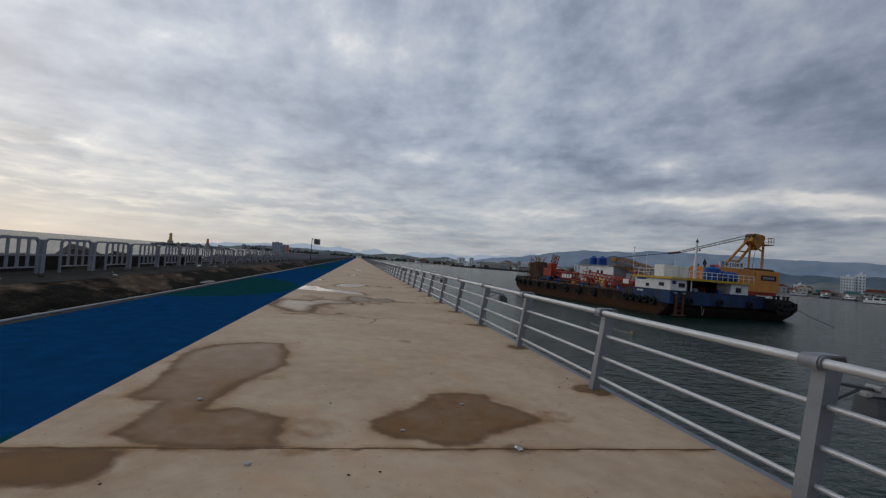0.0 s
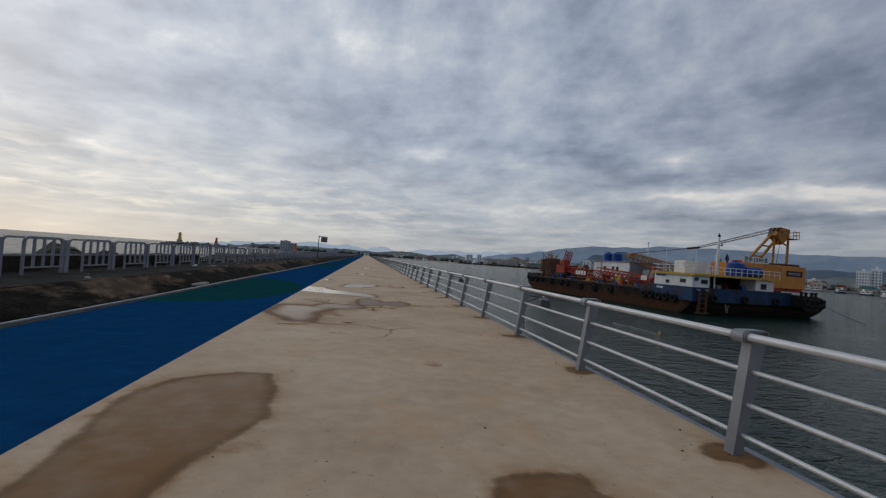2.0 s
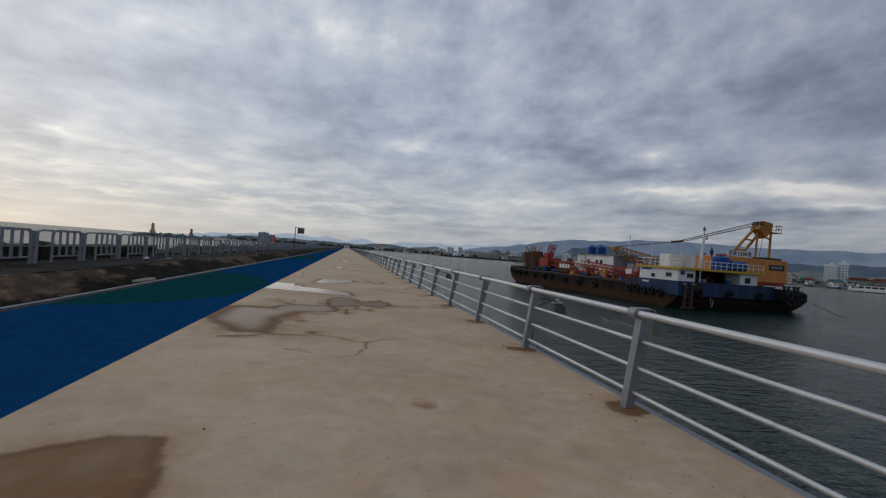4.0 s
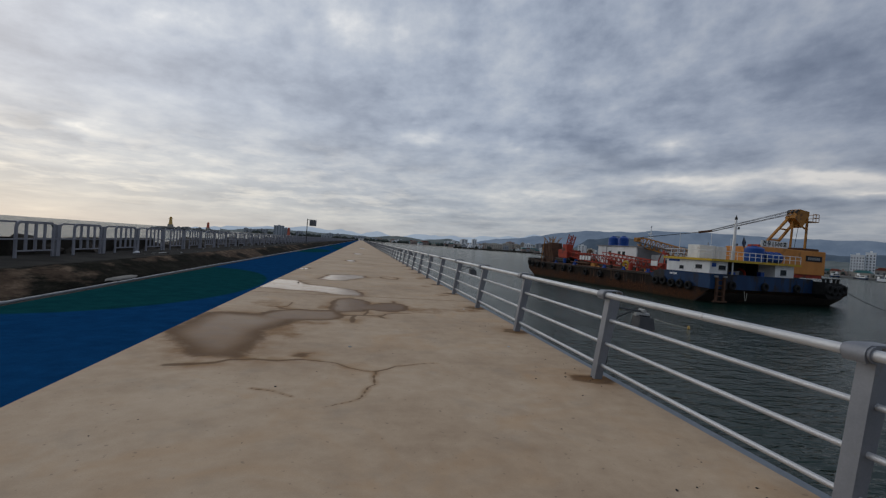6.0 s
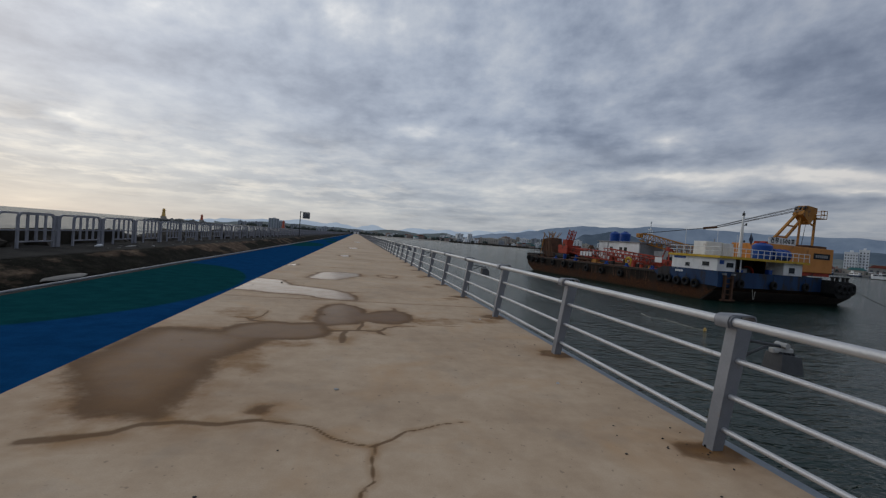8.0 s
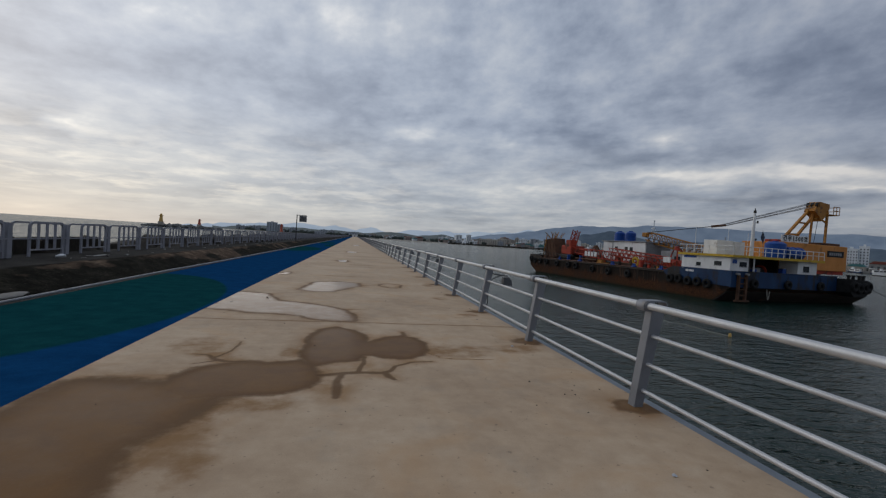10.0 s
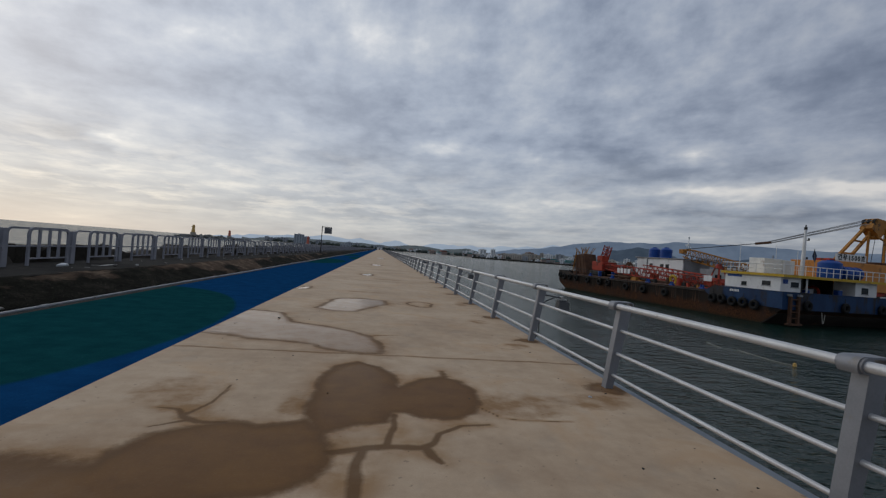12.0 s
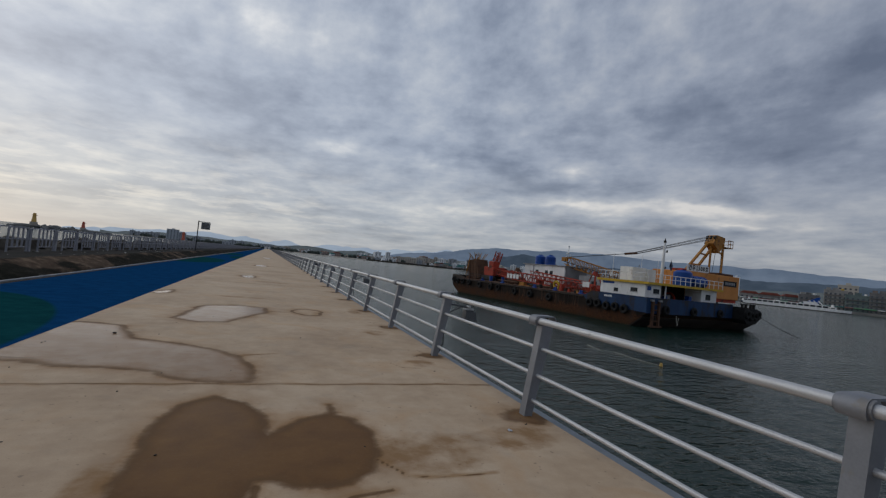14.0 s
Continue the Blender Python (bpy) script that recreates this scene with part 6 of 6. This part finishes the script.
def ridge(name, dist, stops, material, label, rough, seed):
    """A line of hills: heights in degrees over the horizon at given bearings, roughened, with real slopes towards the viewer."""
    az = np.linspace(stops[0][0], stops[-1][0], 260)
    el = np.interp(az, [s[0] for s in stops], [s[1] for s in stops])
    vs, fs = [], []
    for i, (a, e) in enumerate(zip(az, el)):
        e += rough * noise.fractal((a * 0.32, seed, 0), 0.9, 2.1, 5)
        h = max(2.0, dist * math.tan(radians(max(e, 0.05))))
        for f, d in ((1.0, 0.0), (0.55, -0.035), (0.0, -0.09)):
            wob = 1 + (0.0 if f in (0.0, 1.0) else 0.25 * noise.noise((a * 0.7, seed + 5, 0)))
            vs.append(at(a, dist * (1 + d), -2.7 + h * f * wob))
    for i in range(len(az) - 1):
        fs += [(3 * i + k, 3 * i + 3 + k, 3 * i + 4 + k, 3 * i + 1 + k) for k in range(2)]
    solid(name, Shape().add(vs, fs), material, label, "hills", kind="structure", smooth=True)


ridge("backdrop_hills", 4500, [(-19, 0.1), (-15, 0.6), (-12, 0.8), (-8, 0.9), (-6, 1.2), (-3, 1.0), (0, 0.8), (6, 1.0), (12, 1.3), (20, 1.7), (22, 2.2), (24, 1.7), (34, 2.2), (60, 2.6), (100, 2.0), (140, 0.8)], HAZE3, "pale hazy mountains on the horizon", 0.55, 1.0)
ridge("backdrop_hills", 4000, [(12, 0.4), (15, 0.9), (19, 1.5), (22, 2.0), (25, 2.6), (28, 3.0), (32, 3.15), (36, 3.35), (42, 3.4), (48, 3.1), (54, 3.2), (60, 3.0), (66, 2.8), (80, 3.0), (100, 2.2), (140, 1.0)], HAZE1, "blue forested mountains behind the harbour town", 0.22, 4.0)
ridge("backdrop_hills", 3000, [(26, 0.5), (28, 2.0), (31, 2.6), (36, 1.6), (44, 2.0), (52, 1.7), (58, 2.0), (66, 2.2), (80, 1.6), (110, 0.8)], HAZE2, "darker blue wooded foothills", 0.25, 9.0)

# this rise too has haze painted into its colour and glow
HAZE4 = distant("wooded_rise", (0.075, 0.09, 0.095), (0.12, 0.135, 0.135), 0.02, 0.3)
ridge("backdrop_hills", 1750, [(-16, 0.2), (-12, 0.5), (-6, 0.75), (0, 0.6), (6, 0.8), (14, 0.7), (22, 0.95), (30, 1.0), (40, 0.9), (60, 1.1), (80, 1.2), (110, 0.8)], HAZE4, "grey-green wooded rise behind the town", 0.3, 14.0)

# shore strip: stepped quay plates that follow the bay
coast = [(-14, 1500), (-6, 1300), (0, 1120), (3, 1060), (8, 1020), (14, 1000), (20, 980), (28, 900), (36, 780), (44, 640), (52, 540), (60, 480), (68, 470), (80, 460), (100, 450), (125, 500)]


def coast_at(a):
    return float(np.interp(a, [c[0] for c in coast], [c[1] for c in coast]))


vs, fs = [], []
az = np.linspace(-14, 125, 140)
for a in az:
    d = coast_at(a) * (1 + 0.02 * noise.noise((a * 0.6, 2.0, 0)))
    vs += [at(a, d - 6, WATER_Z - 1), at(a, d, WATER_Z + 1.3), at(a, d + 60, -0.8), at(a, d + 2200, 2.0)]
for i in range(len(az) - 1):
    fs += [(4 * i + k, 4 * i + 4 + k, 4 * i + 5 + k, 4 * i + 1 + k) for k in range(3)]
solid("shore_ground", Shape().add(vs, fs), SHORE, "dark harbour shore and quays across the bay", "shore", kind="structure")
s = Shape()
for i in range(24):
    a0, a1 = 3 + i * 0.45, 3 + (i + 1) * 0.45
    s.hexa([at(a0, coast_at(a0) - 26, -3.4), at(a1, coast_at(a1) - 26, -3.4), at(a1, coast_at(a1) + 4, -3.4), at(a0, coast_at(a0) + 4, -3.4), at(a0, coast_at(a0) - 22, -2.65), at(a1, coast_at(a1) - 22, -2.65), at(a1, coast_at(a1) + 4, -1.2), at(a0, coast_at(a0) + 4, -1.2)])
solid("sand_beach", s, SAND, "pale sand beach along the far shore", "beach", kind="structure")

# woods as many small clumps
rnd = random.Random(3)
blob = bmesh.new()
bmesh.ops.create_icosphere(blob, subdivisions=1, radius=1.0)
bv, bf = [v.co.copy() for v in blob.verts], [tuple(v.index for v in f.verts) for f in blob.faces]
blob.free()
s = Shape()
for k in range(1500):
    a = rnd.uniform(-13, 75)
    d = coast_at(a) + rnd.uniform(40, 420)
    r = rnd.uniform(1.6, 3.6) * (d / 600)
    p = at(a, d, rnd.uniform(-0.8, 2.5))
    j = rnd.uniform(0, 9)
    s.add([p + Vector((v.x * r * (1 + 0.5 * noise.noise(v * 1.7 + Vector((j, 0, 0)))), v.y * r, v.z * r * (0.85 + 0.5 * noise.noise(v + Vector((0, j, 0)))))) for v in bv], bf)
solid("far_woods", s, WOODS, "dark pine woods along the far shore", "trees", kind="stuff")

pane_mesh = {}


def building(az, dist, w, d, floors, material, cols, roof=None, turn=0.0, label="pale plastered harbour town building with rows of windows"):
    """A far building: wall block, parapet or pitched roof, and windows in rows on the side that faces the water."""
    p = at(az, dist, -1.5)
    b = thing("building", pose(p.x, p.y, p.z, 0, 0, -az + turn), label, "building", "far shore buildings")
    h = floors * 3.0 + 1.5
    part("wall", Shape().box(-w / 2, w / 2, 0, d, 0, h), material, b)
    if roof:
        part("roof", Shape().prism([(-w / 2 - 0.6, h), (w / 2 + 0.6, h), (w * 0.3, h + 2.4), (-w * 0.3, h + 2.4)], 1, -0.6, d + 0.6), roof, b)
    else:
        part("parapet", Shape().box(-w / 2 - 0.2, w / 2 + 0.2, -0.2, 0.1, h - 0.3, h + 0.7), material, b)
        part("stair_head", Shape().box(-w * 0.12, w * 0.14, d * 0.3, d * 0.7, h, h + 2.6), material, b)
    ww = w / cols * 0.42
    key = round(ww, 1)
    if key not in pane_mesh:
        pane_mesh[key] = Shape().box(-ww / 2, ww / 2, -0.06, 0.0, 0, 1.5).mesh("window", FARGLASS)
    for f in range(floors):
        for c in range(cols):
            o = new("window", pane_mesh[key])
            o.parent, o.location = b, (-w / 2 + (c + 0.5) * w / cols, -0.002, 1.0 + 3.0 * f)
    return b


# skyline beyond the pier's end
for i in range(26):
    a = -13.5 + i * 0.62 + rnd.uniform(-0.2, 0.2)
    building(a, coast_at(a) + rnd.uniform(60, 260), rnd.uniform(12, 24), 12, rnd.choice((1, 2, 2, 3, 4)), rnd.choice(PLASTER[1:3] + [HAZEWALL, HAZEWALL]), 3)
building(-9.7, 1360, 28, 16, 8, HAZEWALL, 4, label="pale high-rise block on the low headland")
building(-8.9, 1380, 22, 16, 6, HAZEWALL, 4, label="pale high-rise block on the low headland")
# bay front
for i in range(112):
    a = 3.5 + i * 0.42 + rnd.uniform(-0.3, 0.3)
    d = coast_at(a) + rnd.uniform(20, 160)
    fl = rnd.choice((1, 1, 2, 2, 2, 3))
    building(a, d, rnd.uniform(7, 17), 10, fl, rnd.choice(PLASTER + [PLASTER[0], PLASTER[0]]), 3, rnd.choice((None, None, None, ROOFRED, ROOFTEAL)) if fl < 3 else None, rnd.uniform(-20, 20))
building(16.8, 1050, 46, 14, 4, PLASTER[4], 9, label="long beige hotel block by the bay")
building(18.4, 1040, 20, 14, 5, PLASTER[4], 5, label="beige hotel wing by the bay")
building(21.0, 1080, 20, 14, 6, PLASTER[0], 4, label="white stepped apartment block by the bay")
building(24.0, 1080, 22, 14, 5, PLASTER[0], 4)
# pale town climbing back from the bay
for i in range(64):
    a = 11 + i * 0.5 + rnd.uniform(-0.3, 0.3)
    building(a, coast_at(a) + rnd.uniform(150, 620), rnd.uniform(9, 24), 12, rnd.choice((3, 4, 4, 5, 6, 8)), rnd.choice(PLASTER[:1] * 3 + PLASTER), 2, None, rnd.uniform(-25, 25))
# apartment towers and quayside houses
building(52.9, 640, 11, 12, 7, PLASTER[0], 5, label="white apartment block behind the quay")
building(53.8, 644, 8, 10, 8, PLASTER[0], 3, label="taller white stair wing of the apartment block")
for i in range(16):
    a = 46.5 + i * 0.62 + rnd.uniform(-0.2, 0.2)
    building(a, coast_at(a) + rnd.uniform(40, 130), rnd.uniform(6, 13), 8, 1, rnd.choice(PLASTER), 3, rnd.choice((None, ROOFRED, ROOFTEAL, None)), rnd.uniform(-15, 15), "low quayside shed or house across the harbour")
building(65.8, 600, 12, 14, 13, PLASTER[0], 2, label="slim white tower with dark bands behind the quay")
building(62.6, 545, 14, 10, 7, PLASTER[4], 4, label="tan rooftop block rising behind the quay row")
QUAYWALL = [surface("quay_" + n, a, b, 0.9, 0, 0.2, 2, 0.1, ((0.07, 0.065, 0.06), 0.05, 0.3)) for n, a, b in (
    ("grey", (0.12, 0.12, 0.12), (0.20, 0.195, 0.19)), ("brown", (0.13, 0.105, 0.095), (0.21, 0.17, 0.15)), ("teal", (0.10, 0.135, 0.13), (0.16, 0.20, 0.19)), ("pale", (0.22, 0.215, 0.205), (0.30, 0.29, 0.275)))]
AWNINGS = [ROOFTEAL, ROOFRED, surface("shop_green", (0.06, 0.22, 0.10), (0.10, 0.30, 0.14), 0.7, 0, 0.5, 4, 0), WHITE]
for a, fl, w, mt, cols in ((55.0, 2, 16, 3, 4), (56.7, 2, 18, 0, 4), (58.4, 2, 13, 2, 3), (59.8, 3, 14, 0, 4), (61.7, 5, 15, 3, 5), (63.3, 4, 16, 2, 5), (64.9, 5, 15, 0, 5), (66.6, 6, 18, 3, 5), (69.0, 5, 26, 0, 6), (72, 4, 28, 3, 6), (74.5, 3, 24, 2, 6), (77, 4, 28, 1, 7)):
    q = building(a, coast_at(a) + 26 + rnd.uniform(0, 10), w, 12, fl, QUAYWALL[mt % 4], cols, ROOFRED if fl == 2 else None, rnd.uniform(-8, 8), "weathered quayside building with shops below and flats above")
    for k in range(3):
        part("awning", Shape().prism([(-1.9, 3.0), (-0.05, 3.0), (-0.05, 3.9)], 0, -w / 2 + w / 3 * k + 0.3, -w / 2 + w / 3 * (k + 1) - 0.3), rnd.choice(AWNINGS), q)
    for k in range(1, fl):
        part("balcony", Shape().box(-w / 2 + 0.5, w / 2 - rnd.uniform(0.5, w * 0.4), -1.0, -0.07, 3.0 * k + 0.55, 3.0 * k + 0.85), rnd.choice(QUAYWALL), q)
    part("roof_hut", Shape().box(-w * 0.4, -w * 0.2, 2, 6, 3.0 * fl + 1.5, 3.0 * fl + 4.0), rnd.choice(QUAYWALL), q)
    part("roof_tank", Shape().tube((w * 0.3, 4, 3.0 * fl + 1.5), (w * 0.3, 4, 3.0 * fl + 3.6), 1.1, 10), rnd.choice((WHITE, YELLOW)), q)

# white pyramid sculpture and breakwater on the bay front
p = at(13.7, 945, -1.6)
solid("pyramid_monument", Shape().tube((0, 0, 0), (0, 0, 12), 6.5, 4, 0.6).box(-7, 7, -7, 7, -1.5, 0.0), PLASTER[0], "white stepped pyramid monument on the shore", "monument", m=pose(p.x, p.y, p.z))
s = Shape()
for k in range(120):
    a = rnd.uniform(11.8, 25)
    m = pose(*at(a, 930 - (a - 12) * 5 + rnd.uniform(0, 8), WATER_Z + rnd.uniform(0.0, 1.4)), 0, 0, rnd.uniform(0, 360)) @ Matrix.Scale(rnd.uniform(2.2, 4.2), 4)
    src = rocks[k % 6]
    s.add([m @ v.co for v in src.vertices], [tuple(q.vertices) for q in src.polygons])
solid("inner_breakwater", s, ROCK, "dark rock breakwater in front of the bay", "breakwater", kind="stuff")

# ferry and moored boats
def boat(p, yaw, length, material, label, decks=1, stripe=None):
    b = thing("ferry" if length > 30 else "fishing_boat", pose(p.x, p.y, WATER_Z, 0, 0, yaw), label, "boat")
    w = length * 0.11 + 1.0
    h = 1.1 + length * 0.03 if length < 30 else 2.2
    out = [(-length / 2, -w / 2), (length * 0.3, -w / 2), (length * 0.45, -w * 0.28), (length / 2, 0), (length * 0.45, w * 0.28), (length * 0.3, w / 2), (-length / 2, w / 2)]
    part("hull", Shape().prism(out, 2, -0.8, h), material, b)
    part("waterline", Shape().prism([(x * 1.003, y * 1.01) for x, y in out], 2, -0.8, h * 0.25), stripe or HULL_BLACK, b)
    z = h
    for k in range(decks):
        x0, x1 = -length * (0.42 - 0.08 * k), length * (0.30 - 0.16 * k)
        part("superstructure", Shape().box(x0, x1, -w * 0.4, w * 0.4, z, z + 2.1, 0.05), WHITE, b)
        n = max(2, int((x1 - x0) / 3.2))
        for i in range(n):
            part("window", Shape().box(x0 + (i + 0.1) * (x1 - x0) / n, x0 + (i + 0.9) * (x1 - x0) / n, -w * 0.4 - 0.05, w * 0.4 + 0.05, z + (0.8 if length < 30 else 0.4), z + 1.65), GLASS, b)
        z += 2.1
    part("mast", Shape().tube((-length * 0.1, 0, z), (-length * 0.1, 0, z + length * 0.07 + 1.5), 0.1, 6), GREYPANEL, b)
    part("wheelhouse", Shape().box(length * 0.08, length * 0.2, -w * 0.25, w * 0.25, z, z + 1.6, 0.05), WHITE, b)
    return b


fy = at(58.6, 420)
ferry = boat(fy, 122 - 180, 62, WHITE, "long white sightseeing ferry moored at the quay", 1, HULL_BLACK)
part("tail_fin", Shape().prism([(4.0, 4.4), (13.0, 4.4), (14.2, 9.6), (12.4, 9.3)], 1, -0.5, 0.5), TANKBLUE, ferry, "blue raked funnel fin")
for k in range(3):
    part("fin_stripe", Shape().prism([(9.6 + 2.6 * k, 4.45), (10.8 + 2.6 * k, 4.45), (8.2 + 2.6 * k, 7.0), (7.4 + 2.6 * k, 7.0)], 1, -0.62, 0.62), WHITE, ferry, "white raked stripe")
part("sun_deck_rail", Shape().tube((-25, -3.0, 5.9), (14, -3.0, 5.9), 0.06, 5).tube((-25, 3.0, 5.9), (14, 3.0, 5.9), 0.06, 5), WHITE, ferry)
for i in range(18):
    a = 27 + i * 2.0 + rnd.uniform(-0.5, 0.5)
    p = at(a, coast_at(a) - 12)
    boat(p, rnd.uniform(0, 360), rnd.uniform(9, 16), rnd.choice((WHITE, WHITE, HULL_BLUE, PLASTER[1])), "small white fishing boat moored along the far quay", 1)
b = boat(Vector((72, 110, 0)), 95, 26, HULL_BLUE, "blue workboat moored beyond the barge", 1)
part("mast_pole", Shape().tube((0, 0, 3.5), (0, 0, 12.7), 0.14, 8, 0.08), PLASTER[0], b)
part("crosstree", Shape().box(-0.9, 0.9, -0.06, 0.06, 10.0, 10.15).path([(-0.9, 0, 10.1), (0, 0, 11.6), (0.9, 0, 10.1)], 0.04), PLASTER[0], b)
part("radar_bar", Shape().box(-0.2, 0.9, -0.12, 0.12, 11.0, 11.25), PLASTER[0], b)
part("masthead_lamp", Shape().tube((0, 0, 12.7), (0, 0, 13.1), 0.2, 8), PLASTER[0], b)
part("stay", Shape().tube((0, 0, 11.4), (-10, 0, 4.0), 0.02, 4), GREYPANEL, b)

# beacons and the low islet to seaward
isl = Shape()
for k in range(60):
    f = rnd.random()
    m = pose(-252 + 86 * f, 610 + rnd.uniform(-12, 12), WATER_Z + rnd.uniform(0.0, 2.6) * math.sin(math.pi * f) ** 0.6, 0, 0, rnd.uniform(0, 360)) @ Matrix.Scale(rnd.uniform(2.2, 4.4), 4)
    src = rocks[k % 6]
    isl.add([m @ v.co for v in src.vertices], [tuple(q.vertices) for q in src.polygons])
solid("rock_islet", isl, HAZEROCK, "low grey rock islet out at sea", "islet", kind="stuff")


def beacon(x, y, z, h, r, material, label):
    b = thing("beacon", pose(x, y, z), label, "beacon")
    part("tower", Shape().tube((0, 0, 0), (0, 0, h * 0.72), r, 10, r * 0.62), material, b)
    part("gallery", Shape().tube((0, 0, h * 0.72), (0, 0, h * 0.78), r * 1.05, 10), material, b)
    part("lantern", Shape().tube((0, 0, h * 0.78), (0, 0, h * 0.95), r * 0.6, 8).tube((0, 0, h * 0.95), (0, 0, h), r * 0.7, 8, 0.1), material, b)
    part("plinth", Shape().tube((0, 0, -3.5), (0, 0, 0.2), r * 1.4, 10), PLASTER[2], b)


beacon(-228, 598, 3.4, 9.6, 2.3, LIGHTYEL, "yellow harbour beacon tower on the islet")
beacon(-186, 598, 2.6, 6.8, 1.8, LIGHTRED, "red harbour beacon tower on the islet")
beacon(-77, 500, 0.5, 8.2, 1.6, LIGHTRED, "red beacon tower beyond the breakwater")
gate = thing("pier_end_house", pose(-2.0, 684, 0), "small pale hut at the far end of the pier", "hut")
part("wall", Shape().box(-4, 4, 0, 5, 0, 3.2), PLASTER[0], gate)
part("roof", Shape().box(-4.4, 4.4, -0.4, 5.4, 3.2, 3.6), PLASTER[1], gate)
part("door", Shape().box(-0.6, 0.6, -0.06, 0.0, 0, 2.1), STEELDARK, gate)
# floating buoys
bu = thing("buoy", pose(19.5, 30.0, WATER_Z), "small yellow float on the harbour water", "buoy")
part("float", Shape().tube((0, 0, -0.1), (0, 0, 0.14), 0.11, 12, 0.07).tube((0, 0, 0.14), (0, 0, 0.18), 0.08, 12, 0.04), LIGHTYEL, bu, smooth=True)
part("eye", Shape().torus((0, 0, 0.19), (0, 1, 0), 0.03, 0.01, 8, 5), STEELDARK, bu)
solid("floating_line", Shape().path([(19.3, 36.1, WATER_Z + 0.01), (18.95, 35.0, WATER_Z + 0.01), (18.8, 34.2, WATER_Z + 0.01), (19.2, 34.0, WATER_Z + 0.01), (19.5, 33.8, WATER_Z + 0.01), (19.4, 32.3, WATER_Z + 0.01), (19.3, 31.2, WATER_Z + 0.01), (19.5, 30.15, WATER_Z + 0.01)], 0.012, 5), ROPE, "thin pale line floating on the water to the buoy", "rope")
